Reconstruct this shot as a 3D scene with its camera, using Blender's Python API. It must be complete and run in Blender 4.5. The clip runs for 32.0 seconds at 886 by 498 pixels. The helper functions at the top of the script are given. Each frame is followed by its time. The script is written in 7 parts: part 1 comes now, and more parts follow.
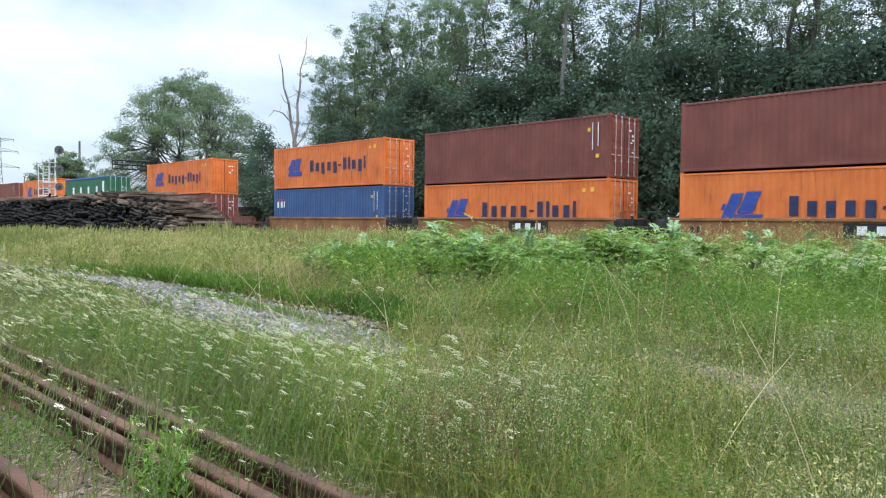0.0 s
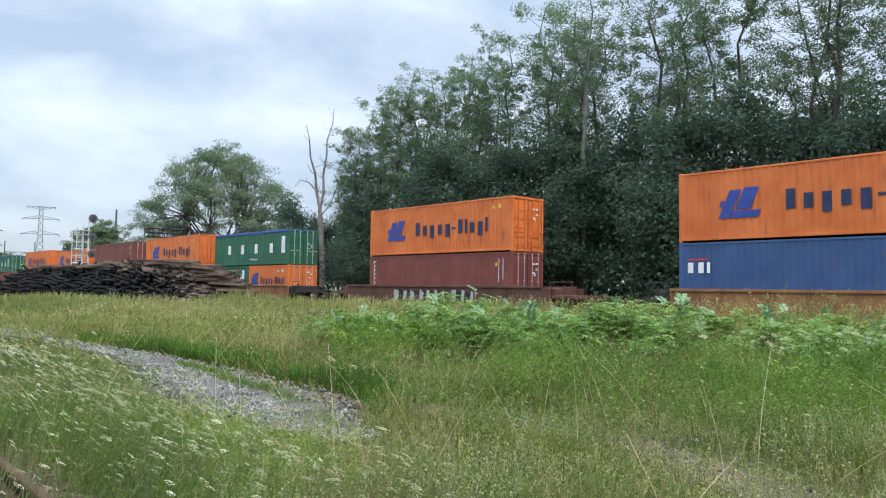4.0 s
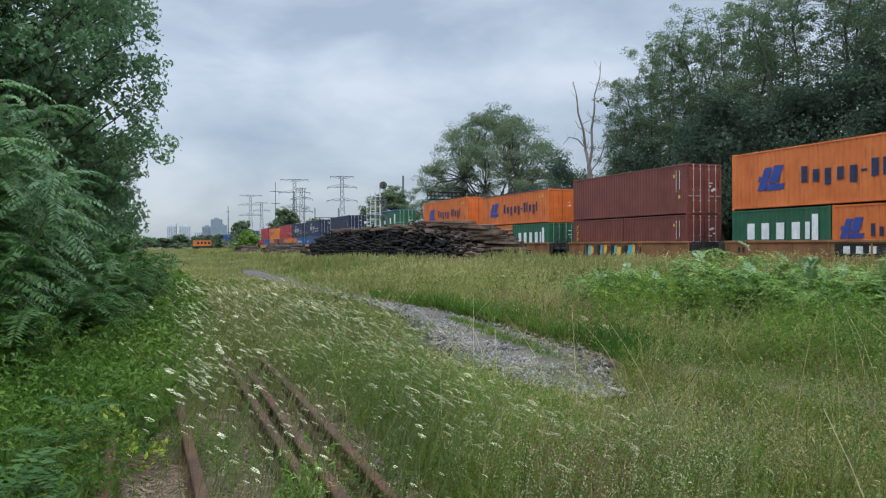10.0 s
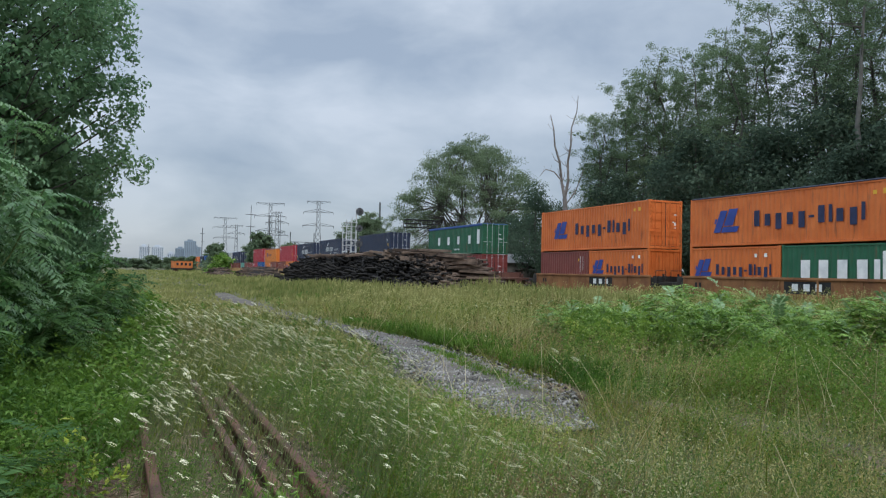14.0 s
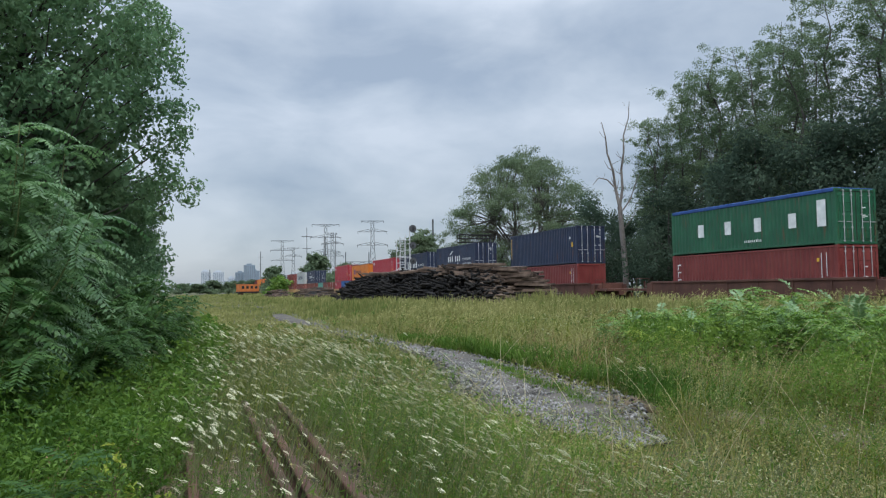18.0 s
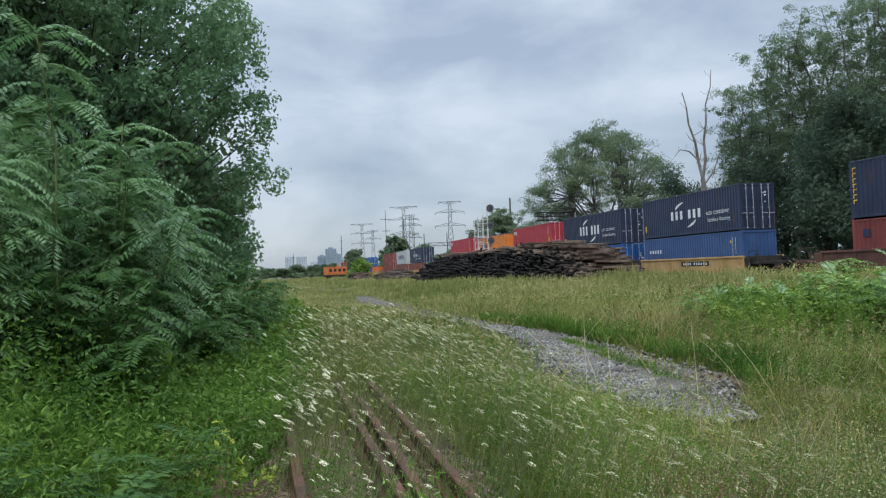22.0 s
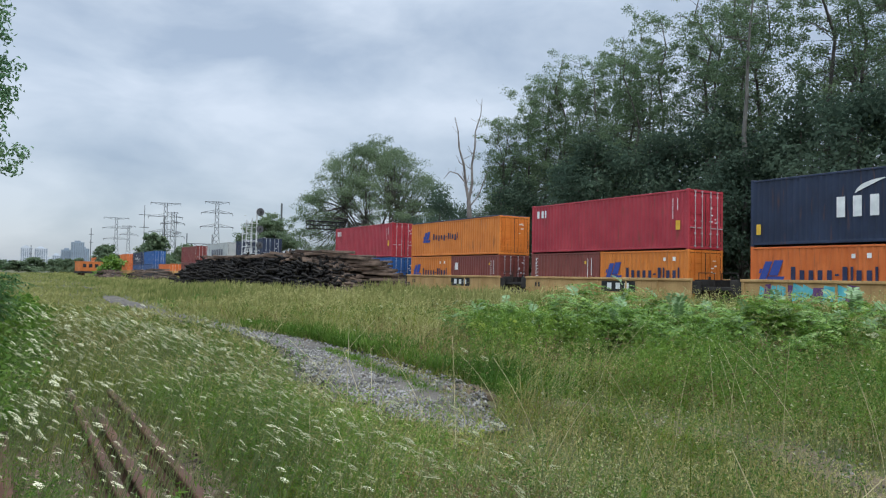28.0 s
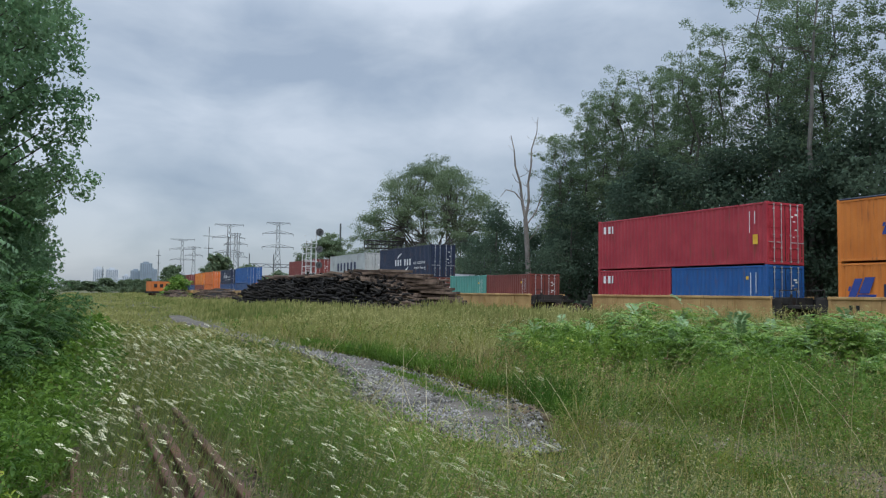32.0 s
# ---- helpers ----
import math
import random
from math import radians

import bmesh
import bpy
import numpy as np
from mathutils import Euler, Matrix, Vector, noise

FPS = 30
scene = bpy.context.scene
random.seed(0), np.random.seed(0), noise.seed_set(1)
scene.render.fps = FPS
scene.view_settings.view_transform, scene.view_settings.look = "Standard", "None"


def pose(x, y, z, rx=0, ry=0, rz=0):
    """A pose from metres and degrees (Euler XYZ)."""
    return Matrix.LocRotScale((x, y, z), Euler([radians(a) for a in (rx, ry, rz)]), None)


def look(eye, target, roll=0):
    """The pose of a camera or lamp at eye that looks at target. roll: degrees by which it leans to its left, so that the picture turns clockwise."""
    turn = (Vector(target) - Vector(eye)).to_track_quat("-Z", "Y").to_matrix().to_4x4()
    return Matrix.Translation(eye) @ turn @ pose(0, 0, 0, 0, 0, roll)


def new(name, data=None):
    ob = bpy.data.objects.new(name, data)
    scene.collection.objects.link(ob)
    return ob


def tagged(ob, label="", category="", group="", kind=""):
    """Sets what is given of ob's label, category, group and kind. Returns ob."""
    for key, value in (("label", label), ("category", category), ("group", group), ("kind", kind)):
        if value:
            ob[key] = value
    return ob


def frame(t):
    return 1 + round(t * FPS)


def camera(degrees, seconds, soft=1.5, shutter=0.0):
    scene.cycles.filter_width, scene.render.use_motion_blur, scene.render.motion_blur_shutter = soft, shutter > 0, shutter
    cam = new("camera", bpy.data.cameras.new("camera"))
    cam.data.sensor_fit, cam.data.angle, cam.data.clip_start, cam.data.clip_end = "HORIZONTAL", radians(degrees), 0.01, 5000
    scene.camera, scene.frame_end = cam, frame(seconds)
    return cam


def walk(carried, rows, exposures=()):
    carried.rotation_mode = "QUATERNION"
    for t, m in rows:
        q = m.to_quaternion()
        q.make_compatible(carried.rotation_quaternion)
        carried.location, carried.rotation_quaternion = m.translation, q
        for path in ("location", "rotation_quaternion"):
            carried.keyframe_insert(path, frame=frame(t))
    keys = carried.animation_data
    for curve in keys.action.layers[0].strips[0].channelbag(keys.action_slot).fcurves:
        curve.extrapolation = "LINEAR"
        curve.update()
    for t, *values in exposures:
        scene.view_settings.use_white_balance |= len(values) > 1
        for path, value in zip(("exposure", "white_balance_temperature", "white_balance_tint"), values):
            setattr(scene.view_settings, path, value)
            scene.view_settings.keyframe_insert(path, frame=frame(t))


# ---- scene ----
# The camera: held by hand, nearly on one spot, swaying and panning.
cam = camera(61.20, 32.0, soft=1.2)
ROWS = [
    (0.0, -1.056, 0.449, 1.391, -0.56, -2.02, -44.51),
    (0.5, -0.950, 0.423, 1.402, -0.94, -2.70, -33.44),
    (1.0, -0.911, 0.425, 1.373, -0.47, -3.71, -31.27),
    (1.2, -0.921, 0.429, 1.365, -0.54, -4.85, -31.51),
    (1.5, -0.948, 0.426, 1.361, -1.00, -5.66, -31.91),
    (2.0, -0.984, 0.393, 1.388, -0.60, -3.51, -34.16),
    (2.5, -0.999, 0.398, 1.406, 2.05, 0.74, -37.46),
    (4.5, -0.203, 0.185, 1.498, -2.35, 3.37, -43.78),
    (5.0, -0.168, 0.140, 1.495, -8.40, 3.07, -40.32),
    (5.5, -0.186, 0.098, 1.522, -7.46, 4.51, -23.73),
    (6.0, -0.181, 0.046, 1.525, -4.65, 3.83, -21.48),
    (6.5, -0.132, 0.069, 1.541, -3.42, 6.37, -24.21),
    (7.0, -0.110, 0.111, 1.539, -1.91, 5.82, -25.70),
    (7.5, -0.144, 0.063, 1.541, -0.87, 2.40, -25.36),
    (8.0, -0.204, -0.048, 1.544, -0.77, 0.37, -25.56),
    (8.5, -0.330, -0.172, 1.555, 0.26, 0.19, -23.79),
    (9.0, -0.319, -0.169, 1.566, 2.42, 0.44, -22.70),
    (9.5, -0.312, -0.162, 1.565, 2.73, -0.28, -21.61),
    (10.0, -0.297, -0.116, 1.561, 0.28, -0.35, -21.39),
    (10.5, -0.318, -0.216, 1.575, -0.26, -0.37, -19.99),
    (11.0, -0.281, -0.089, 1.559, -0.47, 0.76, -20.48),
    (11.5, -0.284, -0.101, 1.561, -0.88, 2.64, -22.05),
    (12.0, -0.301, -0.131, 1.572, -0.10, 3.72, -22.41),
    (12.5, -0.287, -0.121, 1.570, 0.38, 4.20, -22.46),
    (13.0, -0.280, -0.154, 1.575, 0.47, 4.34, -22.95),
    (13.5, -0.284, -0.157, 1.575, -0.35, 3.79, -23.16),
    (14.0, -0.288, -0.173, 1.577, -1.19, 1.81, -23.28),
    (14.5, -0.286, -0.158, 1.575, -1.37, 0.10, -23.96),
    (16.5, -0.148, 0.188, 1.507, -0.26, 1.19, -22.19),
    (17.0, -0.120, 0.171, 1.508, -0.05, 1.17, -20.66),
    (17.5, -0.113, 0.190, 1.511, 0.65, 2.09, -19.46),
    (18.0, -0.115, 0.187, 1.512, 0.82, 2.99, -19.05),
    (18.5, -0.117, 0.186, 1.513, 1.12, 3.26, -18.81),
    (19.0, -0.110, 0.199, 1.507, 1.25, 2.85, -18.84),
    (19.5, -0.110, 0.198, 1.508, 1.19, 2.42, -18.89),
    (20.0, -0.123, 0.159, 1.517, 1.02, 2.49, -18.80),
    (20.5, -0.117, 0.172, 1.516, 0.91, 2.85, -18.74),
    (21.0, -0.118, 0.162, 1.517, 0.77, 3.13, -18.55),
    (21.5, -0.143, 0.158, 1.522, 0.60, 3.14, -17.48),
    (22.0, -0.192, 0.064, 1.527, 2.21, 1.59, -13.04),
    (22.5, -0.251, 0.053, 1.533, 1.43, -1.46, -17.32),
    (23.0, -0.286, 0.044, 1.533, 2.10, -1.64, -22.11),
    (23.5, -0.287, 0.036, 1.535, 1.56, -0.16, -21.17),
    (24.0, -0.300, 0.041, 1.542, 0.98, 1.02, -20.39),
    (24.5, -0.285, 0.045, 1.541, 1.69, 1.86, -21.19),
    (25.0, -0.286, 0.038, 1.541, 2.41, 1.53, -22.99),
    (25.5, -0.272, 0.029, 1.538, 1.84, -0.33, -29.60),
    (27.5, -0.151, 0.216, 1.499, -0.60, 1.42, -36.02),
    (28.0, -0.134, 0.216, 1.509, -1.12, 2.16, -30.63),
    (28.5, -0.122, 0.200, 1.512, -0.99, 1.81, -28.06),
    (29.0, -0.108, 0.208, 1.511, 0.04, 1.21, -29.09),
    (29.5, -0.101, 0.213, 1.511, 0.49, 1.03, -30.06),
    (30.0, -0.096, 0.214, 1.510, 0.44, 1.96, -29.13),
    (30.5, -0.104, 0.200, 1.512, -0.55, 2.90, -28.09),
    (31.0, -0.111, 0.174, 1.520, -1.41, 2.83, -27.46),
    (31.5, -0.106, 0.217, 1.514, -1.74, 3.53, -26.77),
    (32.0, -0.127, 0.149, 1.525, -0.87, 3.49, -26.23),
]
EXPOSURES = [(0.0, 0.8), (0.5, 0.68), (1.0, 0.6), (2.0, 0.7), (2.6, 0.68), (4.5, 0.44), (5.2, 0.2), (6.0, -0.06), (7.0, -0.2), (8.2, 0.0), (9.5, 0.1), (11.2, 0.12), (12.3, -0.05), (14.0, -0.04), (17.0, 0.08), (18.5, 0.0), (22.0, 0.1), (23.0, 0.17), (24.0, 0.11), (25.0, 0.0), (27.5, 0.18), (28.3, 0.15), (30.0, 0.02), (32.0, -0.06)]
walk(cam, [(t, pose(x, y, z, 90 + pitch, roll, yaw)) for t, x, y, z, roll, pitch, yaw in ROWS], EXPOSURES)

# ---- light: an overcast summer sky ----
world = bpy.data.worlds.new("overcast_sky")
scene.world = world
world.use_nodes = True
wn, wl = world.node_tree.nodes, world.node_tree.links
wn.clear()


def wnode(kind, **values):
    n = wn.new(kind)
    for key, value in values.items():
        n.inputs[key].default_value = value
    return n


w_out = wn.new("ShaderNodeOutputWorld")
w_co = wn.new("ShaderNodeTexCoord")
w_sep = wn.new("ShaderNodeSeparateXYZ")
wl.new(w_co.outputs["Generated"], w_sep.inputs[0])
w_map = wn.new("ShaderNodeMapping")
w_map.inputs["Scale"].default_value = (1.0, 1.0, 2.4)
w_map.inputs["Location"].default_value = (0.35, 1.9, 0.2)
wl.new(w_co.outputs["Generated"], w_map.inputs[0])
w_wide = wnode("ShaderNodeTexNoise", Scale=1.7, Detail=5.0, Roughness=0.5, Distortion=0.15)
w_lump = wnode("ShaderNodeTexNoise", Scale=5.2, Detail=7.0, Roughness=0.52, Distortion=0.3)
w_noise = wn.new("ShaderNodeMix")
w_noise.inputs["Factor"].default_value = 0.46
for n_, key in ((w_wide, "A"), (w_lump, "B")):
    wl.new(w_map.outputs[0], n_.inputs["Vector"])
    wl.new(n_.outputs["Fac"], w_noise.inputs[key])
w_ramp = wn.new("ShaderNodeValToRGB")
el = w_ramp.color_ramp.elements
el[0].position, el[0].color = 0.40, (0.322, 0.396, 0.505, 1)
el[1].position, el[1].color = 0.60, (0.575, 0.640, 0.735, 1)
e = el.new(0.5)
e.color = (0.442, 0.514, 0.612, 1)
wl.new(w_noise.outputs["Result"], w_ramp.inputs[0])
# an overcast sky is about three times as bright overhead as at its foot
w_grad = wn.new("ShaderNodeMapRange")
w_grad.interpolation_type = "SMOOTHSTEP"
for key, value in (("From Min", 0.30), ("From Max", 0.95), ("To Min", 1.0), ("To Max", 5.1)):
    w_grad.inputs[key].default_value = value
wl.new(w_sep.outputs["Z"], w_grad.inputs["Value"])
w_low = wn.new("ShaderNodeMapRange")
for key, value in (("From Min", 0.0), ("From Max", 0.24), ("To Min", 0.72), ("To Max", 1.0)):
    w_low.inputs[key].default_value = value
wl.new(w_sep.outputs["Z"], w_low.inputs["Value"])
w_mul = wn.new("ShaderNodeMath")
w_mul.operation = "MULTIPLY"
wl.new(w_grad.outputs[0], w_mul.inputs[0])
wl.new(w_low.outputs[0], w_mul.inputs[1])
w_cloud = wn.new("ShaderNodeBackground")
wl.new(w_ramp.outputs[0], w_cloud.inputs["Color"])
wl.new(w_mul.outputs[0], w_cloud.inputs["Strength"])
w_sky = wn.new("ShaderNodeTexSky")
w_sky.sky_type = "NISHITA"
w_sky.sun_disc = False
w_sky.sun_elevation, w_sky.sun_rotation = radians(46), radians(184)
w_blue = wnode("ShaderNodeBackground", Strength=0.02)
wl.new(w_sky.outputs[0], w_blue.inputs["Color"])
w_add = wn.new("ShaderNodeAddShader")
wl.new(w_cloud.outputs[0], w_add.inputs[0])
wl.new(w_blue.outputs[0], w_add.inputs[1])
wl.new(w_add.outputs[0], w_out.inputs["Surface"])

sun = new("sun", bpy.data.lights.new("sun", "SUN"))
sun.data.energy, sun.data.angle, sun.data.color = 1.1, radians(25), (1.0, 0.96, 0.9)
sun.matrix_basis = look((-3, -44, 46), (0, 0, 0))


# ---- materials ----
def mat(name, a, b, scale=4.0, rough=0.8, metal=0.0, bump=0.0, fine=40.0, island=0.0, obj=0.0, leaf=0.0, streak=None, spec=0.4, c=None):
    """A procedural surface: colours a and b mixed by noise at two scales, with relief, island or object variation, rust streaks."""
    m = bpy.data.materials.new(name)
    m.use_nodes = True
    n, l = m.node_tree.nodes, m.node_tree.links
    p = n["Principled BSDF"]
    p.inputs["Roughness"].default_value, p.inputs["Metallic"].default_value = rough, metal
    p.inputs["Specular IOR Level"].default_value = spec
    co = n.new("ShaderNodeTexCoord")
    n1 = n.new("ShaderNodeTexNoise")
    n1.inputs["Scale"].default_value, n1.inputs["Detail"].default_value = scale, 5.0
    n2 = n.new("ShaderNodeTexNoise")
    n2.inputs["Scale"].default_value, n2.inputs["Detail"].default_value = fine, 3.0
    l.new(co.outputs["Object"], n1.inputs["Vector"])
    l.new(co.outputs["Object"], n2.inputs["Vector"])
    mixf = n.new("ShaderNodeMath")
    mixf.operation = "MULTIPLY_ADD"
    mixf.inputs[1].default_value = 0.4
    l.new(n2.outputs["Fac"], mixf.inputs[0])
    half = n.new("ShaderNodeMath")
    half.operation = "MULTIPLY_ADD"
    half.inputs[1].default_value, half.inputs[2].default_value = 1.6, -0.5
    l.new(n1.outputs["Fac"], half.inputs[0])
    l.new(half.outputs[0], mixf.inputs[2])
    fac = mixf.outputs[0]
    if island or obj:
        g = n.new("ShaderNodeNewGeometry") if island else n.new("ShaderNodeObjectInfo")
        out = g.outputs["Random Per Island"] if island else g.outputs["Random"]
        k = n.new("ShaderNodeMath")
        k.operation = "MULTIPLY_ADD"
        k.inputs[1].default_value = island or obj
        k.inputs[2].default_value = -(island or obj) * 0.5
        l.new(out, k.inputs[0])
        s = n.new("ShaderNodeMath")
        s.operation = "ADD"
        l.new(fac, s.inputs[0])
        l.new(k.outputs[0], s.inputs[1])
        fac = s.outputs[0]
    r = n.new("ShaderNodeValToRGB")
    r.color_ramp.elements[0].position, r.color_ramp.elements[0].color = 0.2, (*a, 1)
    r.color_ramp.elements[1].position, r.color_ramp.elements[1].color = 0.85, (*b, 1)
    if c:
        r.color_ramp.elements.new(1.0).color = (*c, 1)
    l.new(fac, r.inputs[0])
    col = r.outputs[0]
    if streak:
        sm = n.new("ShaderNodeMapping")
        sm.inputs["Scale"].default_value = (3.0, 3.0, 0.35)
        l.new(co.outputs["Object"], sm.inputs[0])
        sn = n.new("ShaderNodeTexNoise")
        sn.inputs["Scale"].default_value, sn.inputs["Detail"].default_value = 2.0, 6.0
        l.new(sm.outputs[0], sn.inputs["Vector"])
        sr = n.new("ShaderNodeValToRGB")
        sr.color_ramp.elements[0].position, sr.color_ramp.elements[0].color = 0.6, (0, 0, 0, 1)
        sr.color_ramp.elements[1].position, sr.color_ramp.elements[1].color = 0.76, (0.75, 0.75, 0.75, 1)
        l.new(sn.outputs["Fac"], sr.inputs[0])
        mx = n.new("ShaderNodeMix")
        mx.data_type = "RGBA"
        l.new(sr.outputs[0], mx.inputs["Factor"])
        l.new(col, mx.inputs["A"])
        mx.inputs["B"].default_value = (*streak, 1)
        col = mx.outputs["Result"]
    l.new(col, p.inputs["Base Color"])
    if bump:
        b_ = n.new("ShaderNodeBump")
        b_.inputs["Strength"].default_value, b_.inputs["Distance"].default_value = bump, 0.02
        l.new(n2.outputs["Fac"], b_.inputs["Height"])
        l.new(b_.outputs[0], p.inputs["Normal"])
    if leaf:
        t = n.new("ShaderNodeBsdfTranslucent")
        l.new(col, t.inputs["Color"])
        ms = n.new("ShaderNodeMixShader")
        ms.inputs[0].default_value = leaf
        l.new(p.outputs[0], ms.inputs[1])
        l.new(t.outputs[0], ms.inputs[2])
        l.new(ms.outputs[0], n["Material Output"].inputs["Surface"])
    return m


M = {}
M["grass"] = mat("meadow_grass", (0.052, 0.092, 0.006), (0.220, 0.235, 0.040), 0.42, 0.65, fine=1.6, island=0.45, leaf=0.35, c=(0.37, 0.31, 0.11), spec=0.06)
M["verge"] = mat("verge_grass", (0.040, 0.098, 0.012), (0.130, 0.215, 0.036), 0.4, 0.65, fine=1.6, island=0.5, leaf=0.4, spec=0.1)
# Straw-green grass whose colour is lightened to carry some distance haze.
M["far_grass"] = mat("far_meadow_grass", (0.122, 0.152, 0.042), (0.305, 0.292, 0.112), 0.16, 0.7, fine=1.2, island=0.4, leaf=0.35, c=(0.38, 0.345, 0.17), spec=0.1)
M["seed"] = mat("grass_seed_heads", (0.20, 0.20, 0.055), (0.44, 0.41, 0.17), 0.5, 0.8, fine=4.0, island=0.6, leaf=0.3)
M["dock"] = mat("brown_dock_seed", (0.09, 0.05, 0.028), (0.24, 0.15, 0.08), 0.8, 0.8, fine=6.0, island=0.8, leaf=0.2)
M["dry_grass"] = mat("dry_meadow_grass_blades", (0.13, 0.115, 0.035), (0.33, 0.27, 0.115), 0.5, 0.7, fine=2.0, island=0.8, leaf=0.35, spec=0.2)
M["herb"] = mat("meadow_herb_leaves", (0.050, 0.096, 0.014), (0.205, 0.245, 0.062), 0.4, 0.6, fine=2.5, island=0.5, leaf=0.35, c=(0.40, 0.38, 0.20), spec=0.1)
M["weed"] = mat("weed_leaves", (0.042, 0.102, 0.013), (0.145, 0.248, 0.036), 0.7, 0.6, fine=3.0, island=0.5, leaf=0.45, spec=0.25)
M["goldenrod"] = mat("goldenrod_leaves", (0.060, 0.130, 0.016), (0.190, 0.290, 0.044), 0.5, 0.6, fine=2.0, island=0.4, leaf=0.45, spec=0.3)
M["cream"] = mat("cream_seed_spikes", (0.21, 0.225, 0.09), (0.47, 0.45, 0.25), 1.0, 0.8, fine=6.0, island=0.5, leaf=0.3)
M["weed_yellow"] = mat("yellow_green_leaves", (0.20, 0.28, 0.03), (0.38, 0.42, 0.05), 0.8, 0.5, fine=6.0, island=0.6, leaf=0.35)
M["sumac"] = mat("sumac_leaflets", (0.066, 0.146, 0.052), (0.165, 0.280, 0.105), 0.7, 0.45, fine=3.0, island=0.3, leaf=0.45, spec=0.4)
# Sumac leaflets again, with shade put into a darker colour for low growth.
M["sumac_shade"] = mat("shaded_sumac_leaflets", (0.030, 0.080, 0.020), (0.085, 0.165, 0.042), 0.7, 0.6, fine=5.0, island=0.5, leaf=0.4, spec=0.15)
M["leaf_underside"] = mat("pale_leaf_undersides", (0.13, 0.225, 0.085), (0.31, 0.40, 0.23), 0.9, 0.55, fine=4.0, island=0.6, leaf=0.25, spec=0.3)
M["shrub"] = mat("shrub_leaflets", (0.070, 0.160, 0.018), (0.200, 0.318, 0.050), 0.7, 0.5, fine=5.0, island=0.9, leaf=0.4, spec=0.4, c=(0.27, 0.37, 0.12))
M["wood_leaf"] = mat("woodland_leaves", (0.092, 0.144, 0.076), (0.210, 0.280, 0.150), 0.10, 0.6, fine=0.6, island=0.4, leaf=0.5, spec=0.15)
M["tree_leaf"] = mat("broad_tree_leaves", (0.085, 0.128, 0.070), (0.190, 0.245, 0.135), 0.2, 0.6, fine=0.8, island=0.4, leaf=0.5, spec=0.2)
# Broad leaves darkened in colour to stand for shade within the wood.
M["dark_leaf"] = mat("shade_darkened_leaves", (0.055, 0.087, 0.061), (0.106, 0.149, 0.095), 0.2, 0.95, fine=0.8, island=0.15, leaf=0.45, spec=0.05)
M["near_leaf"] = mat("near_tree_leaves", (0.090, 0.182, 0.090), (0.190, 0.305, 0.140), 0.35, 0.55, fine=1.2, island=0.35, leaf=0.5, spec=0.35)
M["bark"] = mat("grey_bark", (0.035, 0.032, 0.028), (0.105, 0.096, 0.082), 1.5, 0.9, bump=0.6, fine=14.0)
M["pale_bark"] = mat("pale_grey_bark", (0.07, 0.07, 0.062), (0.16, 0.155, 0.14), 1.5, 0.9, bump=0.5, fine=12.0)
M["dead_bark"] = mat("bleached_dead_wood", (0.11, 0.095, 0.085), (0.25, 0.225, 0.205), 1.5, 0.85, bump=0.5, fine=12.0)
M["stem"] = mat("green_stems", (0.05, 0.085, 0.02), (0.14, 0.16, 0.055), 2.0, 0.7, fine=10.0, island=0.6)
M["straw"] = mat("dry_stalks", (0.30, 0.25, 0.13), (0.50, 0.43, 0.26), 2.0, 0.8, fine=10.0, island=0.6)
M["petal"] = mat("white_umbels", (0.52, 0.52, 0.30), (0.80, 0.78, 0.56), 8.0, 0.8, fine=60.0, island=0.5, leaf=0.3)
M["ground"] = mat("meadow_soil", (0.045, 0.05, 0.016), (0.11, 0.10, 0.04), 0.3, 0.95, bump=0.7, fine=9.0)
M["gravel"] = mat("pale_gravel", (0.034, 0.029, 0.022), (0.125, 0.105, 0.080), 1.2, 0.9, bump=1.0, fine=26.0)
M["stone"] = mat("gravel_stones", (0.048, 0.045, 0.040), (0.27, 0.258, 0.238), 3.0, 0.9, bump=0.3, fine=30.0, island=1.0, spec=0.2)
M["litter"] = mat("dry_plant_litter", (0.12, 0.075, 0.045), (0.34, 0.25, 0.17), 1.5, 0.9, fine=8.0, island=0.9)
M["feather"] = mat("dark_bird_plumage", (0.02, 0.019, 0.018), (0.05, 0.046, 0.042), 8.0, 0.7)
M["dirt"] = mat("reddish_litter_soil", (0.045, 0.034, 0.018), (0.15, 0.105, 0.062), 2.0, 0.95, bump=0.8, fine=30.0)
M["rust"] = mat("rusty_rail_steel", (0.045, 0.02, 0.012), (0.14, 0.062, 0.035), 3.0, 0.75, 0.2, bump=0.35, fine=45.0)
M["steel"] = mat("worn_rail_steel", (0.12, 0.09, 0.07), (0.3, 0.25, 0.2), 3.0, 0.5, 0.6, bump=0.2)
M["ballast"] = mat("track_ballast", (0.08, 0.075, 0.07), (0.22, 0.2, 0.18), 1.0, 0.95, bump=1.0, fine=14.0)
M["tie_dark"] = mat("creosoted_tie_wood", (0.012, 0.0115, 0.0115), (0.038, 0.034, 0.031), 2.0, 0.9, bump=0.6, fine=18.0, obj=0.6, spec=0.12)
M["tie_brown"] = mat("weathered_tie_wood", (0.045, 0.03, 0.022), (0.17, 0.12, 0.09), 2.0, 0.9, bump=0.6, fine=18.0, obj=0.9)
M["tie_dark_i"] = mat("creosoted_tie_heap", (0.011, 0.0105, 0.0105), (0.034, 0.031, 0.028), 2.0, 0.9, bump=0.6, fine=18.0, island=0.8, spec=0.12)
M["tie_brown_i"] = mat("weathered_tie_heap", (0.04, 0.028, 0.02), (0.16, 0.115, 0.085), 2.0, 0.9, bump=0.6, fine=18.0, island=0.9)
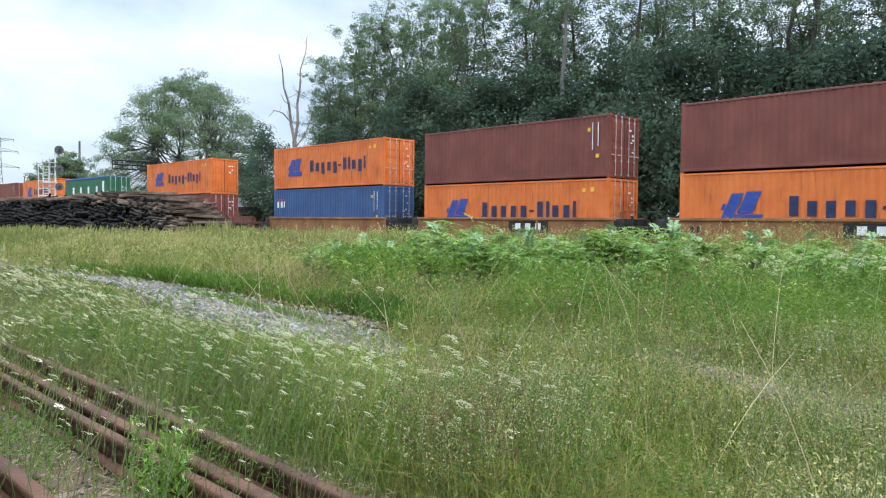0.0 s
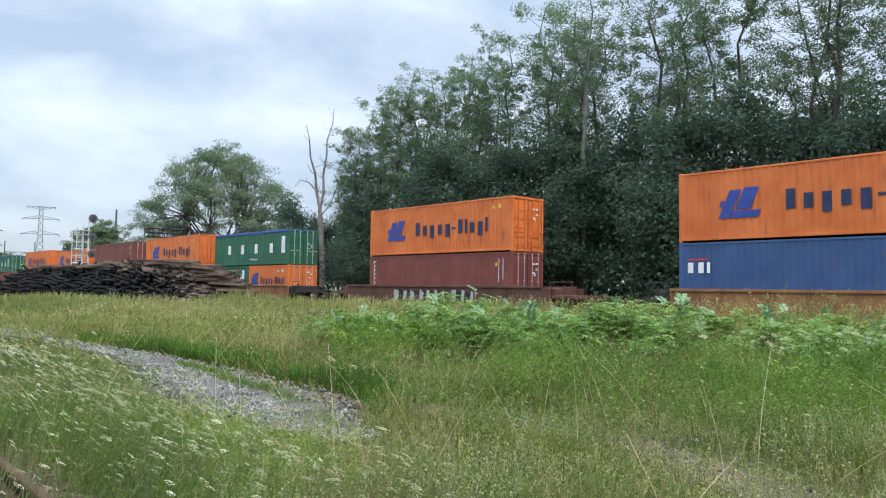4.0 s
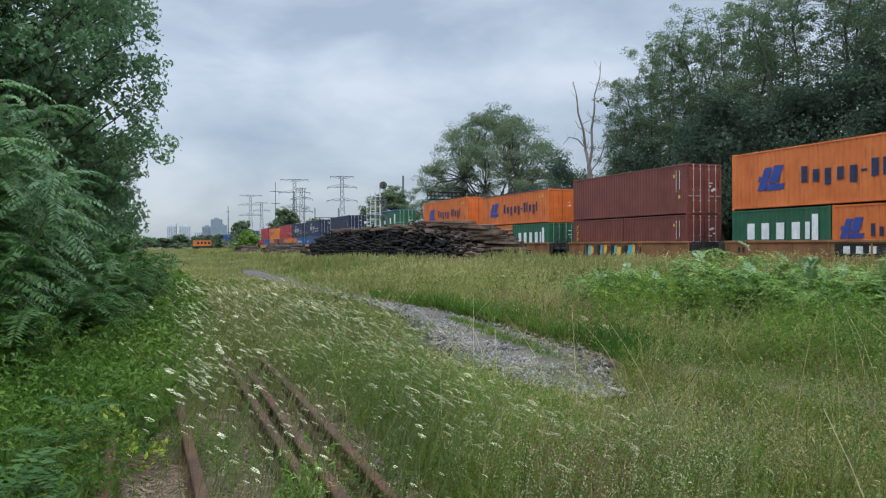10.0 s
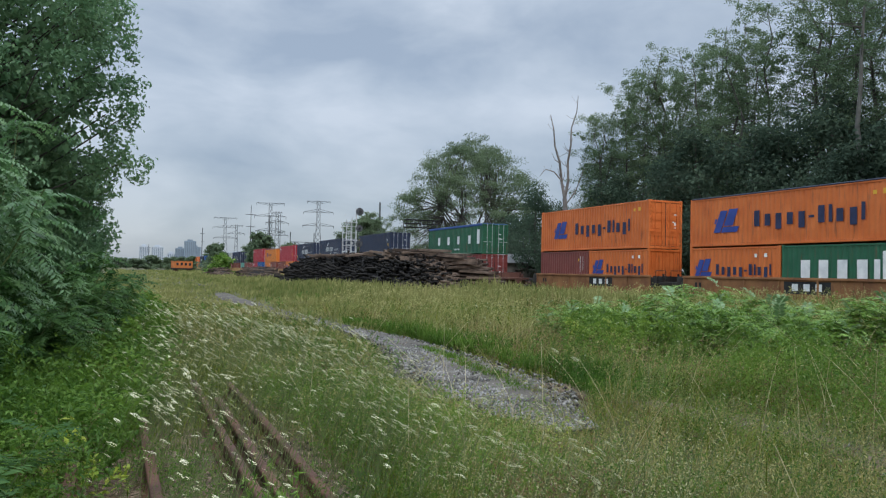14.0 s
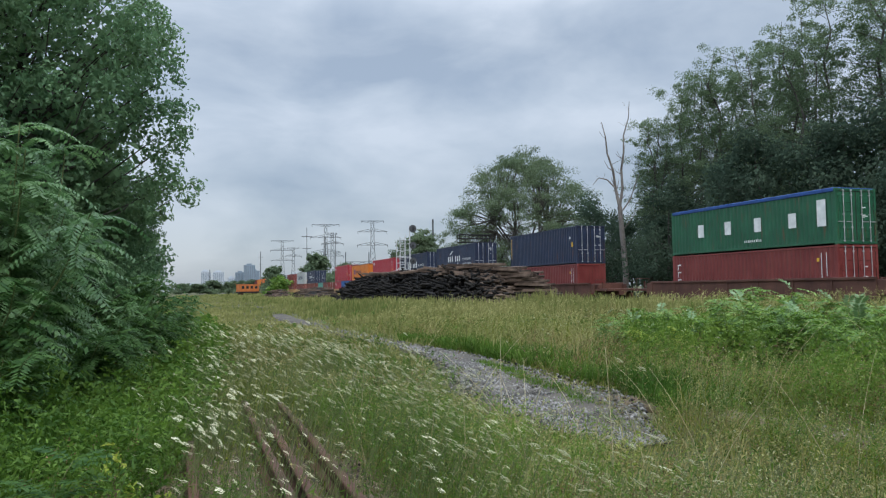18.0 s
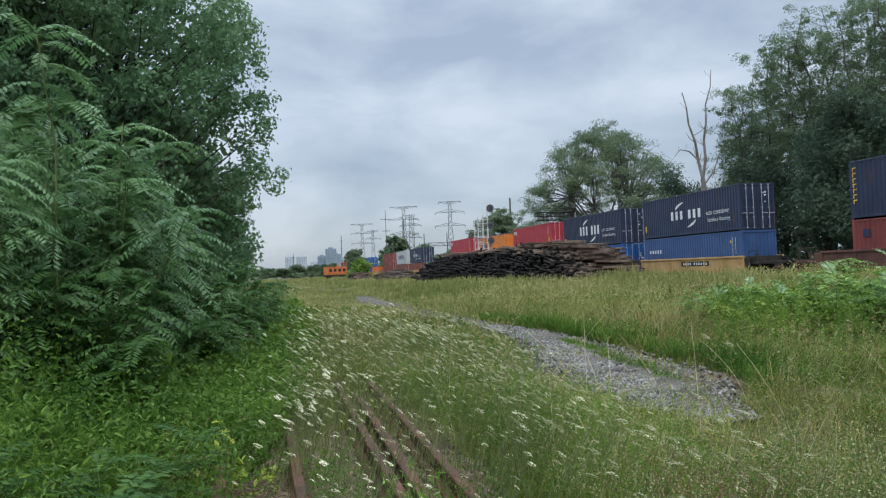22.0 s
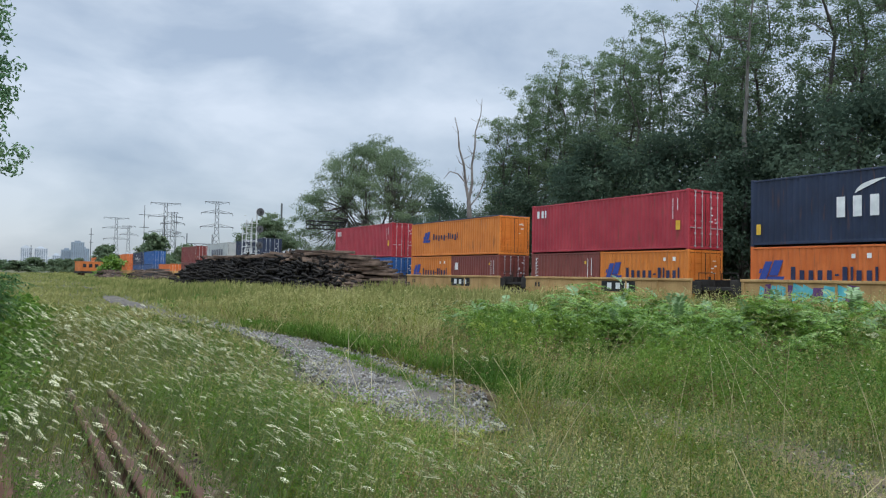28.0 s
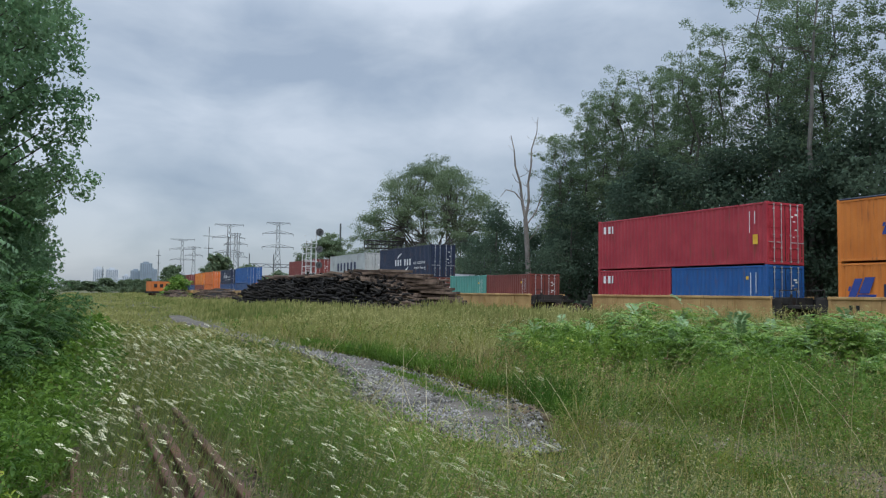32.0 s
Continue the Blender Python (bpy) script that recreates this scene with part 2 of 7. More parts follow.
RUSTY = (0.13, 0.055, 0.03)
PAINT = {}
for key, a, b in (("orange", (0.54, 0.118, 0.022), (0.69, 0.185, 0.046)), ("amber", (0.56, 0.160, 0.024), (0.70, 0.228, 0.042)),
                  ("maroon", (0.128, 0.032, 0.024), (0.20, 0.058, 0.042)), ("brown_red", (0.15, 0.038, 0.03), (0.22, 0.062, 0.05)),
                  ("brick", (0.165, 0.03, 0.028), (0.235, 0.055, 0.048)), ("crimson", (0.30, 0.020, 0.035), (0.42, 0.045, 0.06)),
                  ("green", (0.015, 0.088, 0.044), (0.027, 0.132, 0.068)), ("navy", (0.012, 0.021, 0.048), (0.023, 0.037, 0.078)),
                  ("blue", (0.029, 0.069, 0.17), (0.048, 0.10, 0.23)), ("royal", (0.012, 0.075, 0.24), (0.022, 0.11, 0.33)),
                  ("teal", (0.08, 0.27, 0.22), (0.12, 0.36, 0.30)), ("grey", (0.34, 0.36, 0.36), (0.46, 0.48, 0.47))):
    PAINT[key] = mat("faded_%s_container_paint" % key, a, b, 0.9, 0.5, bump=0.05, fine=25.0, streak=RUSTY, obj=0.25)
M["white_mark"] = mat("white_lettering_paint", (0.62, 0.63, 0.62), (0.82, 0.82, 0.8), 3.0, 0.6)
M["blue_mark"] = mat("dark_blue_lettering_paint", (0.012, 0.018, 0.055), (0.025, 0.035, 0.095), 3.0, 0.6)
M["logo_blue"] = mat("logo_blue_paint", (0.02, 0.045, 0.22), (0.035, 0.07, 0.30), 3.0, 0.6)
M["yellow_mark"] = mat("yellow_sticker", (0.65, 0.36, 0.03), (0.8, 0.5, 0.06), 3.0, 0.6)
M["red_mark"] = mat("red_lettering_paint", (0.5, 0.03, 0.03), (0.62, 0.06, 0.05), 3.0, 0.6)
M["teal_mark"] = mat("teal_spray_paint", (0.05, 0.36, 0.42), (0.18, 0.55, 0.58), 2.0, 0.6)
M["purple_mark"] = mat("purple_spray_paint", (0.09, 0.03, 0.12), (0.2, 0.08, 0.2), 2.0, 0.6)
M["black_mark"] = mat("black_stencil_paint", (0.008, 0.008, 0.008), (0.025, 0.025, 0.025), 3.0, 0.7)
M["tarp_dark"] = mat("dark_blue_tarpaulin", (0.012, 0.018, 0.04), (0.025, 0.035, 0.07), 2.0, 0.6, bump=0.3, fine=8.0)
M["tarp"] = mat("blue_tarpaulin", (0.012, 0.05, 0.2), (0.022, 0.085, 0.29), 2.0, 0.55, bump=0.3, fine=8.0)
M["galv"] = mat("galvanised_bars", (0.38, 0.38, 0.38), (0.6, 0.6, 0.6), 6.0, 0.45, 0.5)
M["well_yellow"] = mat("yellow_railcar_paint", (0.36, 0.21, 0.08), (0.56, 0.36, 0.15), 0.8, 0.65, bump=0.1, fine=12.0, streak=(0.16, 0.08, 0.04))
M["well_rusty"] = mat("rusty_yellow_railcar_paint", (0.17, 0.07, 0.03), (0.33, 0.15, 0.055), 0.8, 0.7, bump=0.15, fine=12.0, streak=(0.10, 0.045, 0.025))
M["well_brown"] = mat("brown_railcar_paint", (0.07, 0.028, 0.02), (0.14, 0.06, 0.042), 0.8, 0.7, bump=0.1, fine=12.0, streak=(0.05, 0.03, 0.02))
M["underframe"] = mat("grimy_black_steel", (0.012, 0.011, 0.010), (0.05, 0.042, 0.036), 1.5, 0.8, 0.1, bump=0.2)
M["pylon"] = mat("weathered_lattice_steel", (0.06, 0.07, 0.075), (0.13, 0.14, 0.15), 0.4, 0.7, 0.3)
M["signal_black"] = mat("signal_black_paint", (0.010, 0.010, 0.011), (0.03, 0.03, 0.03), 3.0, 0.6)
M["signal_grey"] = mat("worn_signal_target_paint", (0.045, 0.047, 0.05), (0.10, 0.105, 0.11), 3.0, 0.6)
M["signal_alu"] = mat("aluminium_mast_paint", (0.42, 0.43, 0.43), (0.62, 0.63, 0.63), 3.0, 0.5, 0.3)
# Both tower wall colours are lightened and blued to paint in distance haze.
M["concrete"] = mat("haze_paled_concrete", (0.42, 0.46, 0.51), (0.54, 0.58, 0.63), 0.03, 0.85, fine=0.4)
M["tower_dark"] = mat("haze_paled_cladding", (0.18, 0.23, 0.28), (0.25, 0.31, 0.37), 0.03, 0.6, fine=0.4)
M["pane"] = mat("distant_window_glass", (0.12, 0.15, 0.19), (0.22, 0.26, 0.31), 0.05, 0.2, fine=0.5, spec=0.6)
M["machine_orange"] = mat("orange_machine_paint", (0.42, 0.12, 0.03), (0.55, 0.18, 0.05), 1.0, 0.5)
M["glass"] = mat("dark_cab_glass", (0.02, 0.025, 0.03), (0.04, 0.045, 0.05), 2.0, 0.1, spec=0.7)
M["shed_wall"] = mat("weathered_shed_boards", (0.09, 0.085, 0.08), (0.2, 0.19, 0.17), 1.5, 0.85, bump=0.3)
M["shed_roof"] = mat("grey_metal_roof", (0.25, 0.26, 0.27), (0.4, 0.41, 0.42), 1.0, 0.5, 0.3, streak=RUSTY)


# ---- mesh helpers ----
def mesh_np(name, verts, faces, material, smooth=False):
    """A mesh from arrays: verts (n, 3), faces (m, k)."""
    me = bpy.data.meshes.new(name)
    verts, faces = np.asarray(verts, np.float32), np.asarray(faces, np.int32)
    k = faces.shape[1]
    me.vertices.add(len(verts))
    me.vertices.foreach_set("co", verts.ravel())
    me.loops.add(faces.size)
    me.loops.foreach_set("vertex_index", faces.ravel())
    me.polygons.add(len(faces))
    me.polygons.foreach_set("loop_start", np.arange(0, faces.size, k, dtype=np.int32))
    if smooth:
        me.polygons.foreach_set("use_smooth", np.ones(len(faces), bool))
    me.update(calc_edges=True)
    if material:
        me.materials.append(material)
    return me


def part(name, data, material, parent, label="", at=None):
    """Links a bmesh or a mesh as ONE object under a thing or a part."""
    if isinstance(data, bmesh.types.BMesh):
        me = bpy.data.meshes.new(name)
        data.to_mesh(me)
        data.free()
        me.materials.append(material)
    else:
        me = data
    ob = new(name, me)
    if material and me.materials and me.materials[0] is not material:
        ob.material_slots[0].link = "OBJECT"
        ob.material_slots[0].material = material
    ob.parent = parent
    if at is not None:
        ob.matrix_basis = at
    if label:
        ob["label"] = label
    return ob


def box(bm, lo, hi, bevel=0.0):
    m = Matrix.Translation([(a + b) / 2 for a, b in zip(lo, hi)]) @ Matrix.Diagonal([b - a for a, b in zip(lo, hi)] + [1])
    made = bmesh.ops.create_cube(bm, size=1.0, matrix=m)
    if bevel:
        edges = list({e for v in made["verts"] for e in v.link_edges})
        bmesh.ops.bevel(bm, geom=edges, offset=bevel, segments=1, affect="EDGES")
    return bm


def boxes(*list_of):
    bm = bmesh.new()
    for b in list_of:
        box(bm, *b)
    return bm


def tube(bm, a, b, ra, rb=None, sides=8):
    a, b = Vector(a), Vector(b)
    d = b - a
    m = Matrix.Translation((a + b) / 2) @ d.to_track_quat("Z", "Y").to_matrix().to_4x4()
    bmesh.ops.create_cone(bm, cap_ends=True, segments=sides, radius1=ra, radius2=ra if rb is None else rb, depth=d.length, matrix=m)
    return bm


def segments_mesh(name, segs, material, sides=5):
    """Tapered tubes along segments (p0, p1, r0, r1), joined in one mesh."""
    s = np.array([[*p0, *p1, r0, r1] for p0, p1, r0, r1 in segs])
    d = s[:, 3:6] - s[:, 0:3]
    d /= np.linalg.norm(d, axis=1, keepdims=True) + 1e-9
    u = np.cross(d, np.where(np.abs(d[:, 2:3]) < 0.9, [[0, 0, 1.0]], [[1.0, 0, 0]]))
    u /= np.linalg.norm(u, axis=1, keepdims=True)
    v = np.cross(d, u)
    ang = np.arange(sides) * 2 * math.pi / sides
    ring = np.cos(ang)[None, :, None] * u[:, None] + np.sin(ang)[None, :, None] * v[:, None]
    lo = s[:, None, 0:3] + ring * s[:, 6, None, None]
    hi = s[:, None, 3:6] + ring * s[:, 7, None, None]
    verts = np.concatenate([lo, hi], 1).reshape(-1, 3)
    base = (np.arange(len(s)) * 2 * sides)[:, None, None]
    i = np.arange(sides)
    quad = np.stack([i, (i + 1) % sides, sides + (i + 1) % sides, sides + i], 1)[None]
    return mesh_np(name, verts, (base + quad).reshape(-1, 4), material, True)


def scatter_quads(rng, centres, size_l, size_w, up=0.3, droop=0.0, out=None):
    """A leaf (four corners, folded along its rib) at each centre, facing about outward. Returns verts and quad faces."""
    n = len(centres)
    nrm = rng.normal(size=(n, 3)) * 0.55
    nrm[:, 2] += up
    if out is not None:
        nrm += out
    nrm /= np.linalg.norm(nrm, axis=1, keepdims=True) + 1e-9
    d = rng.normal(size=(n, 3))
    d[:, 2] -= droop
    d -= nrm * (d * nrm).sum(1, keepdims=True) * 0.8
    d /= np.linalg.norm(d, axis=1, keepdims=True) + 1e-9
    side = np.cross(d, nrm)
    side /= np.linalg.norm(side, axis=1, keepdims=True) + 1e-9
    l = (size_l * rng.uniform(0.65, 1.25, n))[:, None]
    w = (size_w * rng.uniform(0.7, 1.2, n))[:, None]
    fold = np.cross(side, d) * w * 0.35
    v = np.stack([centres - d * l * 0.5, centres + side * w * 0.5 + fold, centres + d * l * 0.5, centres - side * w * 0.5 + fold], 1)
    return v.reshape(-1, 3), np.arange(4 * n).reshape(-1, 4)


def in_balls(rng, centres, radii, n, flat=0.8, hollow=0.45):
    """n spots in each ball, more of them towards its skin. Returns spots and outward directions."""
    d = rng.normal(size=(len(centres) * n, 3))
    d /= np.linalg.norm(d, axis=1, keepdims=True)
    t = hollow + (1 - hollow) * rng.uniform(0, 1, len(d)) ** 0.7
    off = d * (t * np.repeat(radii, n))[:, None] * np.array([1, 1, flat])
    return np.repeat(centres, n, 0) + off, d


# ---- ground, path and tracks ----
def path_mid(y):
    """Centre x and half width of the gravel path along y."""
    x = np.interp(y, [6.2, 7.1, 8, 9.3, 10.6, 12, 14, 16, 24, 40, 60, 120], [3.8, 3.85, 4.15, 4.4, 4.5, 4.8, 5.1, 5.3, 5.0, 4.9, 6.1, 7.0])
    w = np.interp(y, [6.2, 7.1, 8, 9.3, 10.6, 12, 14, 16, 20, 30, 38, 46, 56, 64, 120], [0.25, 0.55, 0.8, 1.0, 0.98, 0.85, 0.66, 0.5, 0.4, 0.42, 0.55, 0.48, 0.12, 0.06, 0.06])
    return x + 0.12, w * 1.1


def worn_mid(y):
    """Centre x of the overgrown wheel track that leaves the path."""
    return np.interp(y, [1.2, 2.2, 4.4, 7.0, 9.2], [4.3, 4.9, 5.9, 5.75, 5.3])


def smooth_noise(x, y, seed):
    """Cheap soft noise from a few waves, about -1 to 1."""
    r = np.random.RandomState(seed)
    s = 0
    for k in range(6):
        f, a, p = r.uniform(0.3, 1.6), r.uniform(0, 6.3), r.uniform(0, 6.3)
        s = s + np.sin((x * math.cos(a) + y * math.sin(a)) * f + p)
    return s / 3.0


gx = np.concatenate([[-4000, -1500, -500, -150], np.arange(-60, 61, 1.5), [90, 150, 400, 1200, 4000]])
gy = np.concatenate([[-4000, -1000, -200, -60], np.arange(-30, 121, 1.5), [150, 220, 400, 1000, 2000, 4500]])
GX, GY = np.meshgrid(gx, gy, indexing="ij")
GZ = 0.025 * smooth_noise(GX * 0.7, GY * 0.7, 3) - 0.04
gi = np.arange(len(gx) * len(gy)).reshape(len(gx), len(gy))
gf = np.stack([gi[:-1, :-1], gi[1:, :-1], gi[1:, 1:], gi[:-1, 1:]], -1).reshape(-1, 4)
ground = new("ground", mesh_np("ground", np.stack([GX, GY, GZ], -1).reshape(-1, 3), gf, M["ground"], True))
tagged(ground, "grassy meadow soil reaching to the horizon", "ground", kind="structure")


def strip(name, ys, mids, halves, z, material, seed, label, category):
    """A flat strip with ragged edges."""
    r = np.random.RandomState(seed)
    k = 9
    t = np.linspace(-1, 1, k)
    n = len(ys)
    jig = np.where(np.abs(t) > 0.9, 1.0, 0.15)
    X = mids[:, None] + halves[:, None] * t[None] * (1 + 0.38 * r.uniform(-1, 1, (n, k)) * jig)
    Y = ys[:, None] + 0 * t[None]
    Z = z + 0.02 * (1 - t[None] ** 2) + 0.008 * r.normal(size=(n, k))
    Z[:, 0] = Z[:, -1] = -0.07
    i = np.arange(n * k).reshape(n, k)
    f = np.stack([i[:-1, :-1], i[:-1, 1:], i[1:, 1:], i[1:, :-1]], -1).reshape(-1, 4)
    ob = new(name, mesh_np(name, np.stack([X, Y, Z], -1).reshape(-1, 3), f, material, True))
    return tagged(ob, label, category, kind="structure")


ys = np.concatenate([np.arange(6.2, 30, 0.25), np.arange(30, 110, 1.0)])
mx, mw = path_mid(ys)
strip("gravel_path", ys, mx, mw, 0.035, M["gravel"], 5, "pale grey gravel path winding through the meadow", "path")
ys = np.arange(1.2, 9.2, 0.2)
strip("worn_track", ys, worn_mid(ys), 0 * ys + 0.42, 0.02, M["dirt"], 15, "half overgrown stony wheel track in the grass", "path")
ys = np.arange(-14, 10.5, 0.25)
strip("siding_bed", ys, 0 * ys + 0.2, 0 * ys + 1.25, 0.005, M["dirt"], 6, "reddish soil and stones under the disused siding", "track bed")
ys = np.arange(-290, 700, 5.0)
strip("track_bed", ys, 0 * ys + 29.22, 0 * ys + 2.6, 0.02, M["ballast"], 7, "dark stone ballast under the main track", "track bed")


def stones(name, n, xy, z, size, material, label, seed):
    """Loose angular stones, each an uneven octahedron."""
    r = np.random.RandomState(seed)
    o = np.array([[1, 0, 0], [0, 1, 0], [-1, 0, 0], [0, -1, 0], [0, 0, 0.8], [0, 0, -0.8]], float)
    f = np.array([[0, 1, 4], [1, 2, 4], [2, 3, 4], [3, 0, 4], [1, 0, 5], [2, 1, 5], [3, 2, 5], [0, 3, 5]])
    s = size * r.uniform(0.5, 1.5, (n, 1, 1)) * r.uniform(0.6, 1.3, (n, 6, 3))
    a = r.uniform(0, 6.3, n)
    ov = o[None] * s
    c, q = np.cos(a)[:, None], np.sin(a)[:, None]
    v = np.stack([ov[..., 0] * c - ov[..., 1] * q + xy[:, None, 0], ov[..., 0] * q + ov[..., 1] * c + xy[:, None, 1], ov[..., 2] + z], -1)
    faces = (f[None] + 6 * np.arange(n)[:, None, None]).reshape(-1, 3)
    ob = new(name, mesh_np(name, v.reshape(-1, 3), faces, material))
    return tagged(ob, label, "gravel", kind="stuff")


rs = np.random.RandomState(11)
py = 6.2 + 18 * rs.uniform(0, 1, 12000) ** 1.6
pm, pw = path_mid(py)
stones("path_gravel", 12000, np.stack([pm + pw * np.where(rs.uniform(size=12000) < 0.9, rs.normal(-0.30, 0.29, 12000), rs.uniform(0.5, 1.0, 12000)), py], 1), 0.045, 0.0225, M["stone"], "loose pale stones on the path", 12)
wy = rs.uniform(1.2, 9.2, 260)
stones("worn_track_stones", 260, np.stack([worn_mid(wy) + rs.normal(0, 0.3, 260), wy], 1), 0.035, 0.022, M["stone"], "scattered stones on the overgrown wheel track", 16)
bx = rs.uniform(-0.75, 1.3, 2000)
stones("siding_stones", 2000, np.stack([bx, rs.uniform(1.5, 8, 2000)], 1), 0.025, 0.015, M["gravel"], "loose stones between the old rails", 13)

# rail section: foot, web and head
RAIL = [(-0.07, 0), (0.07, 0), (0.07, 0.018), (0.012, 0.035), (0.012, 0.115), (0.036, 0.125), (0.036, 0.155), (0.028, 0.162),
        (-0.028, 0.162), (-0.036, 0.155), (-0.036, 0.125), (-0.012, 0.115), (-0.012, 0.035), (-0.07, 0.018)]


def rail_mesh(name, points, material, lean=0.0, cut=range(14)):
    """The rail section swept along points (x, y, z)."""
    p = np.array(points, float)
    sec = np.array([RAIL[i] for i in cut])
    c, s = math.cos(lean), math.sin(lean)
    sec = np.stack([sec[:, 0] * c - sec[:, 1] * s, sec[:, 0] * s + sec[:, 1] * c], 1)
    k, n = len(sec), len(p)
    v = np.zeros((n, k, 3))
    v[:, :, 0] = p[:, None, 0] + sec[None, :, 0]
    v[:, :, 1] = p[:, None, 1]
    v[:, :, 2] = p[:, None, 2] + sec[None, :, 1]
    i = np.arange(n * k).reshape(n, k)
    j = np.roll(i, -1, axis=1)
    f = np.stack([i[:-1], j[:-1], j[1:], i[1:]], -1).reshape(-1, 4)
    me = mesh_np(name, v.reshape(-1, 3), f, material)
    bm = bmesh.new()
    bm.from_mesh(me)
    bm.verts.ensure_lookup_table()
    bm.faces.new([bm.verts[a] for a in i[0][::-1]])
    bm.faces.new([bm.verts[a] for a in i[-1]])
    bm.to_mesh(me)
    bm.free()
    return me


OLD_RAILS = [(-0.56, -11.0, 6.6, 0.0), (-0.03, -12.0, 7.35, 0.05), (0.55, -10.0, 9.6, -0.12), (0.71, -11.5, 8.2, 0.10), (0.94, -12.5, 9.3, -0.04)]
for k, (x, y0, y1, lean) in enumerate(OLD_RAILS):
    yy = np.linspace(y0, y1, 48)
    bend = 0.025 * np.sin(yy * 0.5 + k)
    ob = new("old_rail")
    for name, cut in (("rail_foot", (0, 1, 2, 3, 12, 13)), ("rail_web", (3, 4, 11, 12)), ("rail_head", (4, 5, 6, 7, 8, 9, 10, 11))):
        part(name, rail_mesh(name, np.stack([x + bend, yy, 0.03 + 0 * yy], 1), M["rust"], lean, cut), None, ob)
    tagged(ob, "rusty steel rail lying in overgrown gravel", "rail", "old rails of the siding")

for k, y in enumerate(np.arange(-11.8, 9.0, 0.62)):
    bm = boxes(((-0.55, -0.11, -0.12), (1.5, 0.11, 0.020), 0.012))
    ob = part("sleeper", bm, M["tie_brown"], None)
    ob.matrix_basis = pose(-0.25 + 0.05 * math.sin(k * 5), y, 0, 0, 0, 2 * math.sin(k * 3.1))
    tagged(ob, "rotten wooden sleeper sunk into the siding bed", "railway sleeper", "sleepers of the siding")

yy = np.arange(-290, 700, 20.0)
for x in (29.22 - 0.753, 29.22 + 0.753):
    ob = new("track_rail", rail_mesh("track_rail", np.stack([x + 0 * yy, yy, 0.06 + 0 * yy], 1), M["steel"]))
    tagged(ob, "long steel rail of the main track", "rail", "rails of the main track")
tie_v, tie_f = [], []
cube_v = np.array([[sx, sy, sz] for sx in (-1, 1) for sy in (-1, 1) for sz in (-1, 1)], float)
cube_f = np.array([[0, 1, 3, 2], [4, 6, 7, 5], [0, 4, 5, 1], [2, 3, 7, 6], [0, 2, 6, 4], [1, 5, 7, 3]])
for k, y in enumerate(np.arange(-50, 250, 0.6)):
    tie_v.append(cube_v * [1.3, 0.11, 0.08] + [29.22, y, -0.015])
    tie_f.append(cube_f + 8 * k)
ob = new("track_sleepers", mesh_np("track_sleepers", np.concatenate(tie_v), np.concatenate(tie_f), M["tie_dark_i"]))
tagged(ob, "dark wooden sleepers under the main track", "railway sleeper", kind="stuff")


# ---- heaps of old railway ties ----
TIE = boxes(((-1.3, -0.11, -0.085), (1.3, 0.11, 0.085), 0.012))
TIE_MESH = bpy.data.meshes.new("tie")
TIE.to_mesh(TIE_MESH)
TIE.free()
TIE_MESH.materials.append(M["tie_dark"])


def tie_boxes(rng, n, place, material, name, parent, label):
    """n loose ties joined in one mesh; place(rng) gives a pose."""
    v = []
    for _ in range(n):
        m = np.array(place(rng))
        q = cube_v * [1.3 * rng.uniform(0.4, 0.8), 0.075, 0.058]
        v.append(q @ m[:3, :3].T + m[:3, 3])
    f = (cube_f[None] + 8 * np.arange(n)[:, None, None]).reshape(-1, 4)
    ob = part(name, mesh_np(name, np.concatenate(v), f, material), material, parent, label)
    ob["kind"] = "stuff"
    return ob


def heap_height(u, w, h, seed):
    """Top of a heap at u along and w across (-1 to 1)."""
    return h * max(0.0, 1 - abs(w) ** 2.2) * (0.86 + 0.14 * math.sin(u * 0.9 + seed) * math.cos(u * 0.37 + 2 * seed))


